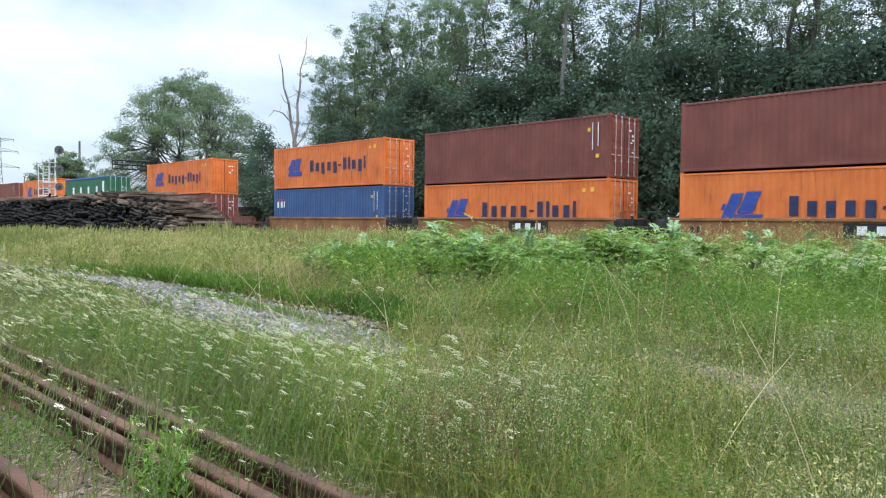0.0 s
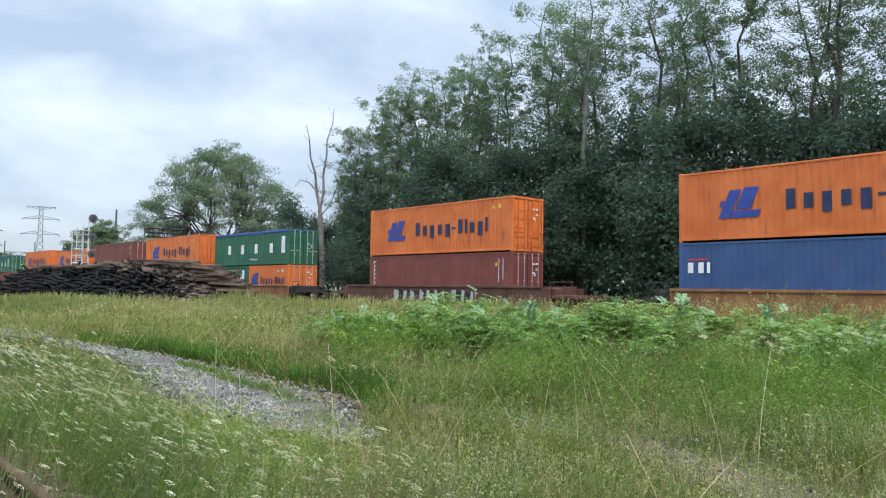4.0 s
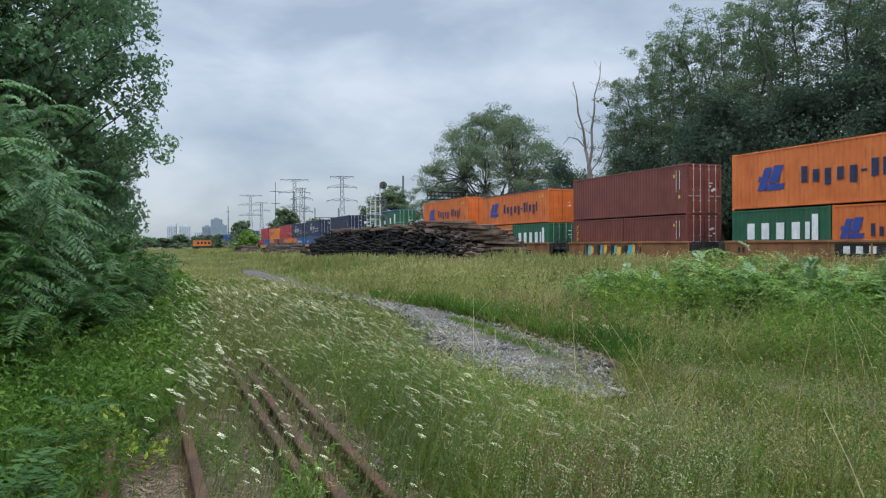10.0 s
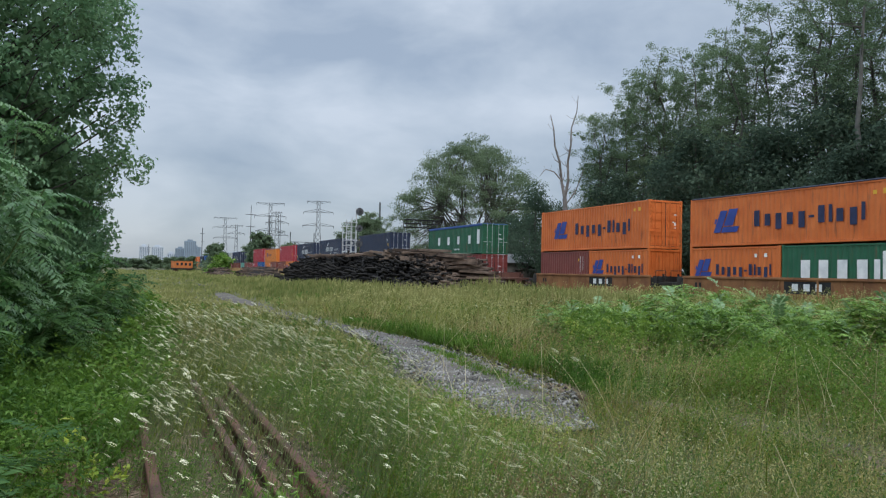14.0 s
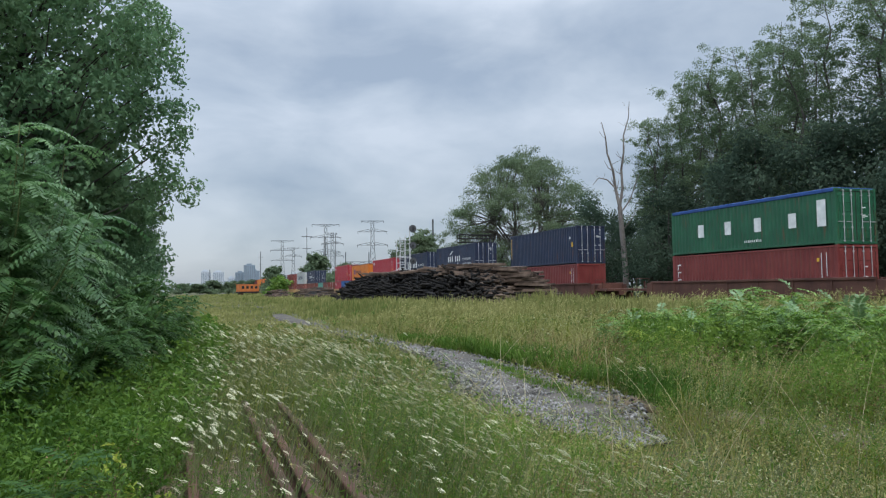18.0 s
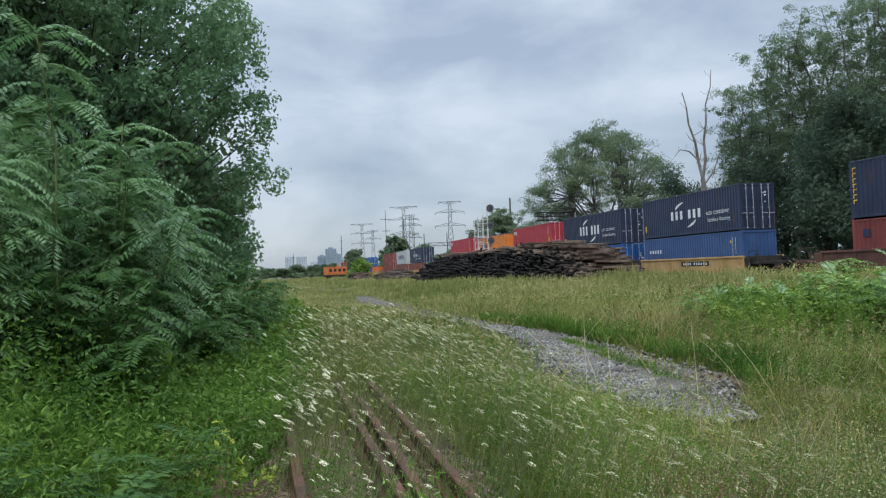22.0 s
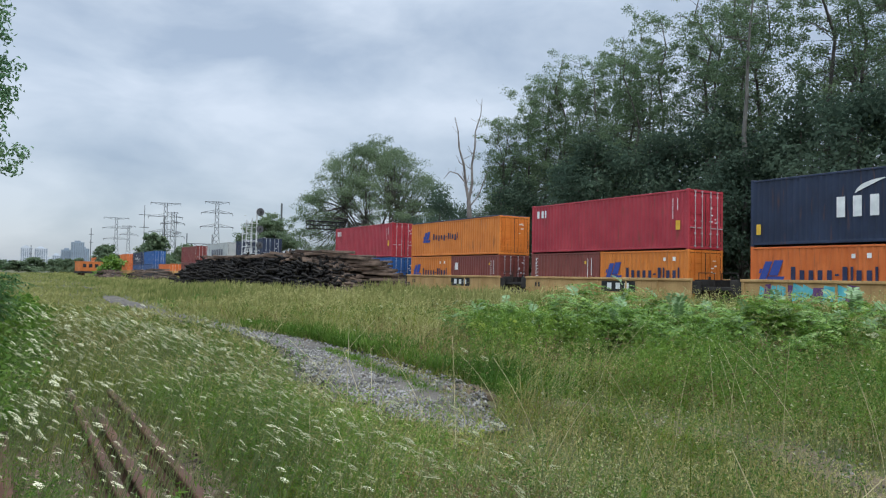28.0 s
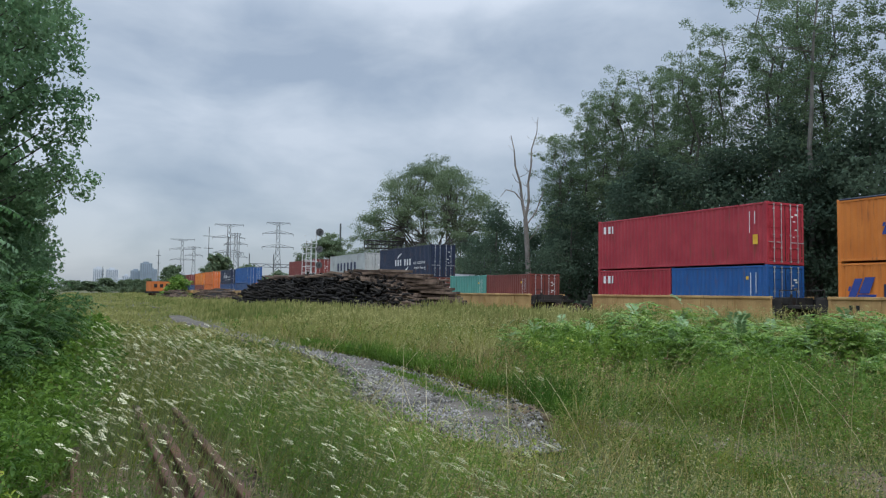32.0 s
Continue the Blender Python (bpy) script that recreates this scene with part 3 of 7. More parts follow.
def tie_heap(x, y0, y1, half, h, seed, dark_until, n_part, n_rest, label, ramp=11.0):
    """A long heap of ties from y0 (near end) to y1, dark with creosote beyond dark_until."""
    r = random.Random(seed)
    heap = new("tie_heap")
    heap.matrix_basis = pose(x, (y0 + y1) / 2, 0)
    cy = (y0 + y1) / 2

    def spot(dark, front):
        ya, yb = (dark_until, y1) if dark else (y0, dark_until + (7 if r.random() < 0.4 else 0))
        y = ya + (yb - ya) * r.random()
        w = r.uniform(-1, 0.25) if front else r.uniform(-1, 1)
        w = w if dark or y < dark_until else abs(w) * 0.6 - 0.1
        end = min(1.0, ((y - y0 + 0.6) / ramp) ** 0.8) * min(1.0, (y1 - y + 0.5) / 4)
        top = heap_height(y, w, h, seed) * end
        z = max(0.1, top - abs(r.gauss(0, 0.16)) - 0.05)
        tilt = -math.degrees(math.atan2(h * 2.2 * abs(w) ** 1.2, half)) * (1 if w < 0 else -1)
        if dark:
            turn = 70 + r.gauss(0, 24) if r.random() < 0.6 else r.uniform(-90, 90)
            return pose(half * w, y - cy, z, 0.4 * tilt + r.gauss(0, 7), r.gauss(0, 14), turn)
        turn = -27 + r.gauss(0, 9)
        return pose(half * w, y - cy, z, r.gauss(0, 5), r.gauss(0, 3.5) + (8 if y < y0 + 6 else 0), turn)

    for k in range(n_part):
        dark = k % 5 > 2
        ob = part("tie", TIE_MESH, M["tie_dark"] if dark else M["tie_brown"], heap, at=spot(dark, True))
    tie_boxes(r, n_rest, lambda q: spot(True, False), M["tie_dark_i"], "creosoted_pile", heap, "black creosoted ties heaped crosswise")
    tie_boxes(r, n_rest // 3, lambda q: spot(False, False), M["tie_brown_i"], "weathered_pile", heap, "grey-brown weathered ties")
    # packed core of the heap
    core_u = np.linspace(y0 + 1.2, y1 - 1, 40)
    core_w = np.linspace(-0.93, 0.93, 11)
    cv = np.array([[half * w, u - cy, max(-0.05, heap_height(u, w, h, seed) * min(1, ((u - y0) / ramp) ** 0.8) * min(1, (y1 - u + .5) / 4) - 0.28 + 0.06 * math.sin(9 * u + 7 * w))] for u in core_u for w in core_w])
    ci = np.arange(len(cv)).reshape(40, 11)
    part("core", mesh_np("core", cv, np.stack([ci[:-1, :-1], ci[:-1, 1:], ci[1:, 1:], ci[1:, :-1]], -1).reshape(-1, 4), M["tie_dark"]), M["tie_dark"], heap)
    return tagged(heap, label, "tie heap")


tie_heap(18.5, 44.6, 86.0, 2.4, 3.05, 1, 44.7, 170, 3200, "long heap of black creosoted railway ties in the grass", 3.0)


def tie_stack(x, y, turn, seed, across, label):
    """Weathered ties laid lengthwise in loose layers, stepping down towards the near end."""
    r = random.Random(seed)
    host = new("tie_stack")
    host.matrix_basis = pose(x, y, 0, 0, 0, turn)
    tagged(host, label, "tie stack")
    for k in range(16):
        z = 0.1 + 0.188 * k
        right = 4.3 - 0.2 * k - (0.6 if k > 13 else 0)
        for j in range(across):
            u = right + r.gauss(0, 0.35)
            while u > -3.4:
                part("tie", TIE_MESH, M["tie_dark"] if r.random() < 0.14 else M["tie_brown"], host,
                     at=pose(u - 1.35, (j - across / 2) * 0.42 + r.gauss(0, 0.08), z + r.gauss(0, 0.035), r.gauss(0, 5), r.gauss(0, 2.2) + (1.5 if k > 8 else 0), r.gauss(0, 6)))
                u -= 2.66 + r.uniform(0, 0.25)


tie_stack(22.9, 51.3, -25, 4, 6, "stack of grey-brown weathered railway ties behind the black heap")
rt = random.Random(14)
for k in range(46):
    ob = part("loose_tie", TIE_MESH, M["tie_brown"], None)
    yy_ = rt.uniform(46, 66) if k < 34 else rt.uniform(66, 82)
    ob.matrix_basis = pose(18.7 + rt.uniform(-0.9, 0.9), yy_, 2.84 + rt.uniform(0, 0.22), rt.gauss(0, 4), rt.gauss(0, 4), rt.gauss(-20, 16))
    tagged(ob, "brown weathered tie lying on the black heap", "railway tie", "loose ties on the heap")
tie_heap(21.5, 112.0, 142.0, 2.4, 2.1, 2, 139.0, 60, 500, "lower heap of old railway ties beside the track")
tie_heap(19.0, 150.0, 176.0, 2.2, 1.9, 3, 170.0, 60, 300, "far heap of brown railway ties")


# ---- the train: well cars and stacked containers ----
TRACK_X, RAIL_TOP = 29.22, 0.222
CACHE = {}


def run(t):
    """Metres that the train has rolled after t seconds; it gathers speed slowly."""
    u = t / 32.0
    return 243.46 * u - 4.24 * u * u + 8.26 * u ** 3


MOVING = []


def corrugated(length, height, x, lo, hi):
    """A corrugated wall in the plane of constant x, from y lo to hi."""
    step = 0.278
    n = int((hi - lo) / step)
    step = (hi - lo) / n
    prof = [(0.0, 0), (0.26, 0), (0.38, 1), (0.76, 1), (0.88, 0)]
    ys, ds = [], []
    for k in range(n):
        for a, d in prof:
            ys.append(lo + (k + a) * step)
            ds.append(d * 0.03)
    ys.append(hi)
    ds.append(0)
    return np.array(ys), np.array(ds)


def wall_mesh(name, length, height):
    """Both corrugated sides share this mesh; its outer side faces -x at x = -1.2."""
    key = (name, length, height)
    if key not in CACHE:
        ys, ds = corrugated(length, height, 0, -length / 2 + 0.15, length / 2 - 0.15)
        z = [0.16, height - 0.11]
        v = np.concatenate([np.stack([-1.205 + ds, ys, 0 * ys + zz], 1) for zz in z])
        n = len(ys)
        i = np.arange(n - 1)
        f = np.stack([i + 1, i, n + i, n + i + 1], 1)
        CACHE[key] = mesh_np(name, v, f, PAINT["orange"])
    return CACHE[key]


def cached(key, build):
    if key not in CACHE:
        bm = build()
        me = bpy.data.meshes.new(key[0])
        bm.to_mesh(me)
        bm.free()
        me.materials.append(M["galv"])
        CACHE[key] = me
    return CACHE[key]


def frame_bm(length, height):
    L, W = length / 2, 1.219
    bm = bmesh.new()
    for sx in (-1, 1):
        x0, x1 = sorted((sx * W, sx * (W - 0.09)))
        box(bm, (x0, -L + 0.16, 0.055), (x1, L - 0.16, 0.17), 0.01)
        box(bm, (x0, -L + 0.16, height - 0.12), (x1, L - 0.16, height - 0.035), 0.01)
        for sy in (-1, 1):
            y0, y1 = sorted((sy * L, sy * (L - 0.15)))
            box(bm, (x0 if sx < 0 else sx * (W - 0.13), y0, 0.1), (x1 if sx > 0 else sx * (W - 0.13), y1, height - 0.1), 0.012)
    for sy in (-1, 1):
        y0, y1 = sorted((sy * L, sy * (L - 0.12)))
        box(bm, (-W + 0.13, y0, 0.02), (W - 0.13, y1, 0.17), 0.01)
        box(bm, (-W + 0.13, y0, height - 0.14), (W - 0.13, y1, height - 0.02), 0.01)
    box(bm, (-W + 0.1, -L + 0.15, 0.1), (W - 0.1, L - 0.15, 0.15))
    return bm


def roof_bm(length, height):
    bm = bmesh.new()
    n = int(length / 0.3)
    for k in range(n):
        y = -length / 2 + 0.12 + k * (length - 0.24) / n
        box(bm, (-1.13, y, height - 0.07), (1.13, y + 0.17, height - 0.04))
    box(bm, (-1.13, -length / 2 + 0.12, height - 0.085), (1.13, length / 2 - 0.12, height - 0.058))
    return bm


def front_bm(length, height):
    bm = bmesh.new()
    y = length / 2 - 0.06
    box(bm, (-1.09, y - 0.03, 0.16), (1.09, y - 0.01, height - 0.13))
    for k in range(8):
        x = -1.05 + k * 0.27
        box(bm, (x, y - 0.012, 0.17), (x + 0.14, y + 0.022, height - 0.14))
    return bm


def door_bm(height):
    """One door leaf: a pressed panel with horizontal swages, hinges on its outer edge; it hangs at x 0 to 1.08."""
    bm = bmesh.new()
    box(bm, (0.0, -0.03, 0.17), (1.075, 0.02, height - 0.14), 0.006)
    n = 5
    for k in range(n):
        z = 0.28 + k * (height - 0.55) / n
        box(bm, (0.12, -0.052, z), (0.98, -0.028, z + (height - 0.7) / n * 0.72), 0.018)
    for k in range(4):
        z = 0.32 + k * (height - 0.65) / 3
        box(bm, (0.99, -0.07, z), (1.10, -0.02, z + 0.09), 0.006)
    return bm


def bar_bm(height):
    bm = bmesh.new()
    tube(bm, (0, -0.085, 0.1), (0, -0.085, height - 0.08), 0.021, sides=6)
    for z in (0.13, 0.75, 1.35, height - 0.35, height - 0.13):
        box(bm, (-0.05, -0.1, z), (0.05, -0.05, z + 0.06))
    box(bm, (0.0, -0.115, 1.02), (0.36, -0.09, 1.06))
    return bm


def casting_bm():
    bm = bmesh.new()
    box(bm, (-0.09, -0.081, -0.06), (0.09, 0.081, 0.06), 0.012)
    return bm


def marks(host, material, polys, label, name="lettering"):
    """Flat painted shapes on the side that faces -x: polygons in (metres from the far end, height), proud of the ribs.
    A list of letters, each a list of polygons, becomes one part a letter."""
    if isinstance(polys[0][0], list):
        for glyph in polys:
            marks(host, material, glyph, label, "letter_mark" if name == "lettering" else name)
        return None
    verts, faces = [], []
    L = host["length"] / 2
    for poly in polys:
        faces.append(list(range(len(verts), len(verts) + len(poly))))
        verts += [(-1.2265, L - u, v) for u, v in poly]
    me = bpy.data.meshes.new(name)
    me.from_pydata(verts, [], faces)
    me.materials.append(material)
    return part(name, me, material, host, label)


def rect(u0, v0, u1, v1):
    return [(u0, v0), (u0, v1), (u1, v1), (u1, v0)][::-1]


def word(u0, u1, v0, v1, shape):
    """A word drawn as plain upright bars: shape codes T tall, x low, d with a tail, l thin, - a dash, _ a space."""
    widths = {"T": 1.0, "x": 1.0, "d": 1.0, "l": 0.42, "-": 0.6, "_": 0.7}
    total = sum(widths[c] for c in shape)
    k = (u1 - u0) / total
    h = v1 - v0
    u, out = u0, []
    for c in shape:
        w = widths[c] * k
        a, b = u + 0.07 * k, u + w - 0.07 * k
        top = v1 if c in "Tl" else v0 + 0.74 * h
        low = v0 - 0.24 * h if c == "d" else v0
        if c == "-":
            out.append([rect(a, v0 + 0.32 * h, b, v0 + 0.47 * h)])
        elif c != "_":
            out.append([rect(a, low, b, top)] if c == "l" else [rect(a + 0.17 * k, low, b - 0.17 * k, top)])
        u += w
    return out


def wings(u, v, w, h):
    """A mark of two swept wings."""
    shapes = ([(0.0, 0.05), (0.28, 0.95), (0.55, 0.95), (0.27, 0.05)], [(0.40, 0.32), (0.62, 1.0), (0.96, 1.0), (0.75, 0.32)],
              [(0.30, 0.05), (0.37, 0.28), (1.0, 0.28), (0.92, 0.05)], [(0.02, 0.42), (0.07, 0.62), (0.15, 0.62), (0.10, 0.42)])
    return [[(u + a * w, v + b * h) for a, b in s][::-1] for s in shapes]


def crescent(u, v, w, h, flip):
    """A thin swoosh."""
    out, n = [], 10
    for k in range(n):
        a0, a1 = k / n, (k + 1) / n
        def pt(a, inner):
            th = math.pi * (0.5 + 0.5 * a)
            g = 1 - inner * 0.28 * math.sin(math.pi * a) ** 0.8
            x, y = math.cos(th) * g, math.sin(th) * g
            return (u + w * x * flip, v + h * y * flip)
        q = [pt(a0, 0), pt(a1, 0), pt(a1, 1), pt(a0, 1)]
        out.append(q[::-1])
    return out


def letters(host, body, u, v, size, material):
    """Readable words on the side, as thin raised letters."""
    cu = bpy.data.curves.new("words", "FONT")
    cu.body, cu.size, cu.extrude = body, size, 0.0
    tmp = bpy.data.objects.new("words", cu)
    scene.collection.objects.link(tmp)
    me = bpy.data.meshes.new_from_object(tmp)
    bpy.data.objects.remove(tmp)
    me.materials.clear()
    me.materials.append(material)
    at = Matrix(((0, 0, -1, -1.2265), (-1, 0, 0, host["length"] / 2 - u), (0, 1, 0, v), (0, 0, 0, 1)))
    return part("lettering", me, material, host, 'the words "%s" in small white letters' % body, at)


def container(length, height, colour, label, x, y, z, bars="galv", plain_end=False, tarp=False):
    """A steel shipping container with its door end towards -y. Keyed with the train."""
    host = new("shipping_container")
    host["length"] = length
    tagged(host, label, "shipping container", "containers on the train")
    paint = PAINT[colour]
    wall = wall_mesh("side_panel", length, height)
    part("side_panel", wall, paint, host)
    part("side_panel", wall, paint, host, at=Matrix.Rotation(math.pi, 4, "Z"))
    part("frame", cached(("frame", length, height), lambda: frame_bm(length, height)), paint, host)
    if tarp:
        drop = 0.16 if colour == "green" else 0.05
        part("tarpaulin", cached(("tarpaulin", length, height, drop), lambda: boxes(((-1.235, -length / 2 + 0.1, height - drop), (1.235, length / 2 - 0.1, height + 0.03), 0.025))), M["tarp"] if colour == "green" else M["tarp_dark"], host, "taut tarpaulin over the open top")
    else:
        part("roof", cached(("roof", length, height), lambda: roof_bm(length, height)), paint, host)
    part("front_panel", cached(("front_panel", length, height), lambda: front_bm(length, height)), paint, host)
    if plain_end:
        part("end_panel", CACHE[("front_panel", length, height)], paint, host, at=Matrix.Rotation(math.pi, 4, "Z"))
    else:
        leaf = cached(("door", height), lambda: door_bm(height))
        rod = cached(("locking_bar", height), lambda: bar_bm(height))
        for sx in (-1, 1):
            at = Matrix.Translation((0.006 * sx, -length / 2 + 0.06, 0)) @ (Matrix.Identity(4) if sx > 0 else Matrix.Scale(-1, 4, (1, 0, 0)))
            door = part("door", leaf, paint, host, at=at)
            for u in (0.3, 0.78):
                part("locking_bar", rod, M[bars] if bars in M else PAINT[bars], door, at=Matrix.Translation((u, 0, 0)))
        def seal_bm():
            y0, y1 = -length / 2 + 0.020, -length / 2 + 0.028
            return boxes(((-0.022, y0, 0.2), (0.022, y1, height - 0.17)), ((-1.08, y0, 0.165), (1.08, y1, 0.195)), ((-1.08, y0, height - 0.165), (1.08, y1, height - 0.135)),
                         ((-1.10, y0, 0.2), (-1.07, y1, height - 0.17)), ((1.07, y0, 0.2), (1.10, y1, height - 0.17)))
        part("door_seal", cached(("door_seal", length, height), seal_bm), M["underframe"], host, "black rubber door seal")
    cast = cached(("corner_casting",), casting_bm)
    for sx in (-1, 1):
        for sy in (-1, 1):
            for zz in (0.06, height - 0.06):
                part("corner_casting", cast, paint, host, at=Matrix.Translation((sx * 1.135, sy * (length / 2 - 0.079), zz)))
    # small door papers and plates
    if not plain_end:
        rr = random.Random(int(y * 10))
        yb = -length / 2 + 0.004
        for k in range(5):
            zz = rr.uniform(1.2, height - 0.5)
            xx = rr.choice((0.36, 0.5, 0.62))
            part("door_plate", boxes(((xx, yb, zz), (xx + rr.uniform(0.08, 0.24), yb + 0.004, zz + rr.uniform(0.04, 0.09)))), M["white_mark"], host, "small white stencilled plate")
    MOVING.append((host, x, y, z))
    return host


C40, C20 = 12.192, 6.058
HC, STD = 2.896, 2.591


def wordmark_wings(host, scale=1.0, v=None):
    """Dark blue winged mark and a long dark word."""
    h = host["height"]
    if host["length"] > 8:
        marks(host, M["logo_blue"], wings(1.75, h * 0.5 - 0.62, 1.75, 1.24), "dark blue mark of two swept wings", "logo")
        marks(host, M["blue_mark"], word(4.3, 10.45, h * 0.5 - 0.34, h * 0.5 + 0.42, "Txdxd-Tlxdl"), "long dark blue word drawn in bars")
        sm = [[rect(10.75, h - 0.62, 10.92, h - 0.45)], [rect(11.2, h - 0.62, 11.4, h - 0.40)]]
        marks(host, M["yellow_mark"], sm, "small yellow sticker", "sticker")
    else:
        marks(host, M["logo_blue"], wings(0.4, h * 0.5 - 0.25, 1.25, 0.95), "dark blue mark of two swept wings", "logo")
        marks(host, M["blue_mark"], word(1.85, 5.55, h * 0.5 - 0.12, h * 0.5 + 0.42, "Txdxd-Tlxdl"), "long dark blue word drawn in bars")
        marks(host, M["white_mark"], [[rect(4.5, h - 0.55, 4.66, h - 0.38)], [rect(5.1, h - 0.55, 5.28, h - 0.36)]], "small pale sticker", "sticker")


def wordmark_small(host):
    h = host["height"]
    marks(host, M["logo_blue"], wings(1.9, h * 0.5 - 0.28, 1.15, 0.85), "small dark blue mark of two swept wings", "logo")
    marks(host, M["blue_mark"], word(3.35, 7.0, h * 0.5 - 0.05, h * 0.5 + 0.38, "Txdxd-Tlxdl"), "dark blue word drawn in bars")


def wordmark_spaced(host):
    """Four large white letters far apart, drawn as bars, and an upright white panel."""
    h = host["height"]
    polys = []
    for u in (2.25, 4.5, 6.75, 9.1):
        polys += word(u, u + 0.95, h * 0.36, h * 0.36 + 0.72, "T")
    marks(host, M["white_mark"], polys, "four widely spaced white marks")
    marks(host, M["white_mark"], [rect(11.1, h * 0.34, 11.62, h * 0.82)], "upright white panel", "panel")
    marks(host, M["white_mark"], word(6.2, 7.5, h * 0.16, h * 0.16 + 0.16, "xxxlxxxxlxx"), "small white line of bars")


def wordmark_short(host):
    h = host["height"]
    marks(host, M["white_mark"], word(0.85, 5.0, h * 0.42, h * 0.42 + 0.8, "TTTTl"), "large white word drawn in bars")
    marks(host, M["white_mark"], [rect(5.05, h * 0.4, 5.4, h * 0.86)], "upright white panel", "panel")


def wordmark_swoosh(host, big=False):
    h = host["height"]
    u0, u1, up = (3.95, 8.0, 0.30) if not big else (3.75, 8.15, 0.40)
    mid = (u0 + u1) / 2
    marks(host, M["white_mark"], word(u0, u1, h * 0.5 - up, h * 0.5 + up, "TTT_TTT"), "white word drawn in bars")
    for flip, side in ((1, "upper"), (-1, "lower")):
        marks(host, M["white_mark"], crescent(mid - 0.1 * flip, h * 0.5 + flip * (up + 0.1), 1.2, 0.5, flip), "thin white %s swoosh" % side, "swoosh")
    letters(host, "eco container", 8.5, h * 0.42, 0.46, M["white_mark"])
    letters(host, "bamboo flooring", 8.65, h * 0.42 - 0.46, 0.37, M["white_mark"])
    marks(host, M["yellow_mark"], [rect(0.3, 0.5, 0.52, 0.95)], "yellow label", "sticker")


def wordmark_corner(host):
    h = host["height"]
    marks(host, M["white_mark"], word(0.42, 1.42, h - 0.78, h - 0.36, "TTl"), "small white mark near the upper corner")
    if host["length"] > 8:
        marks(host, M["yellow_mark"], [rect(11.4, 0.95, 11.68, 1.4)], "yellow label", "sticker")
        marks(host, M["white_mark"], [[rect(11.2, 1.5, 11.24, h - 0.4)], [rect(11.5, 1.9, 11.54, h - 0.4)]], "white upright line", "stencil_line")


def upright_word(host, u, v0, v1, n, material=None, w=0.22):
    k = (v1 - v0) / n
    polys = []
    for i in range(n):
        z = v0 + i * k
        polys.append([rect(u, z, u + 0.06, z + 0.78 * k), rect(u + 0.06, z + 0.6 * k, u + w, z + 0.78 * k)])
    marks(host, material or M["white_mark"], polys, "upright row of small marks")


def end_lines(host):
    h, L = host["height"], host["length"]
    marks(host, M["white_mark"], [[rect(L - 0.95, h * 0.45, L - 0.91, h - 0.35)], [rect(L - 0.65, h * 0.5, L - 0.61, h - 0.35)]], "white upright stencil line", "stencil_line")
    marks(host, M["yellow_mark"], [[rect(L - 0.75, h * 0.32, L - 0.58, h * 0.38)], [rect(L - 1.2, h * 0.74, L - 1.05, h * 0.8)]], "small yellow sticker", "sticker")


# ---- well cars ----
def sill_bm(length, z0, z1):
    """One side of a well car: plate, top and bottom chords, posts."""
    bm = bmesh.new()
    L = length / 2
    box(bm, (-1.36, -L, z0 + 0.05), (-1.325, L, z1 - 0.05))
    box(bm, (-1.43, -L, z1 - 0.12), (-1.29, L, z1), 0.012)
    box(bm, (-1.42, -L, z0), (-1.29, L, z0 + 0.14), 0.012)
    n = max(3, int(length / 2.1))
    for k in range(n + 1):
        y = -L + 0.06 + k * (length - 0.16) / n
        box(bm, (-1.40, y - 0.05, z0 + 0.14), (-1.36, y + 0.05, z1 - 0.12), 0.006)
    return bm


def end_bm(sign, L, reach, z1):
    """The sloping end of the car over the truck."""
    bm = bmesh.new()
    y0, y1 = L, L + reach
    for sx in (-1, 1):
        x0, x1 = sorted((sx * 1.36, sx * 1.28))
        box(bm, (x0, min(sign * y0, sign * (y0 + 0.5)), 0.75), (x1, max(sign * y0, sign * (y0 + 0.5)), z1 - 0.12), 0.01)
    box(bm, (-1.25, min(sign * y0, sign * y1), 0.92), (1.25, max(sign * y0, sign * y1), 1.08), 0.015)
    box(bm, (-0.3, min(sign * y0, sign * y1), 0.62), (0.3, max(sign * y0, sign * y1), 0.92), 0.015)
    box(bm, (-1.2, min(sign * y0, sign * (y0 + 0.12)), 0.4), (1.2, max(sign * y0, sign * (y0 + 0.12)), z1 - 0.05), 0.01)
    tube(bm, (-1.05, sign * (y0 + 0.55 * reach), 1.08), (-1.05, sign * (y0 + 0.55 * reach), 1.55), 0.06)
    box(bm, (-1.15, min(sign * (y0 + 0.3), sign * (y0 + 0.75)), 1.08), (-0.75, max(sign * (y0 + 0.3), sign * (y0 + 0.75)), 1.42), 0.03)
    return bm


def rail_bm(sign, L, reach):
    """Hand rail on the end platform."""
    bm = bmesh.new()
    for y in (L + 0.2 * reach, L + 0.85 * reach):
        tube(bm, (-1.22, sign * y, 1.06), (-1.22, sign * y, 1.72), 0.018, sides=6)
    tube(bm, (-1.22, sign * (L + 0.2 * reach), 1.72), (-1.22, sign * (L + 0.85 * reach), 1.72), 0.018, sides=6)
    return bm


def wheel_bm():
    bm = bmesh.new()
    tube(bm, (-0.07, 0, 0), (0.07, 0, 0), 0.42, sides=20)
    tube(bm, (-0.11, 0, 0), (-0.05, 0, 0), 0.16, sides=12)
    tube(bm, (0.05, 0, 0), (0.075, 0, 0), 0.455, sides=20)
    return bm


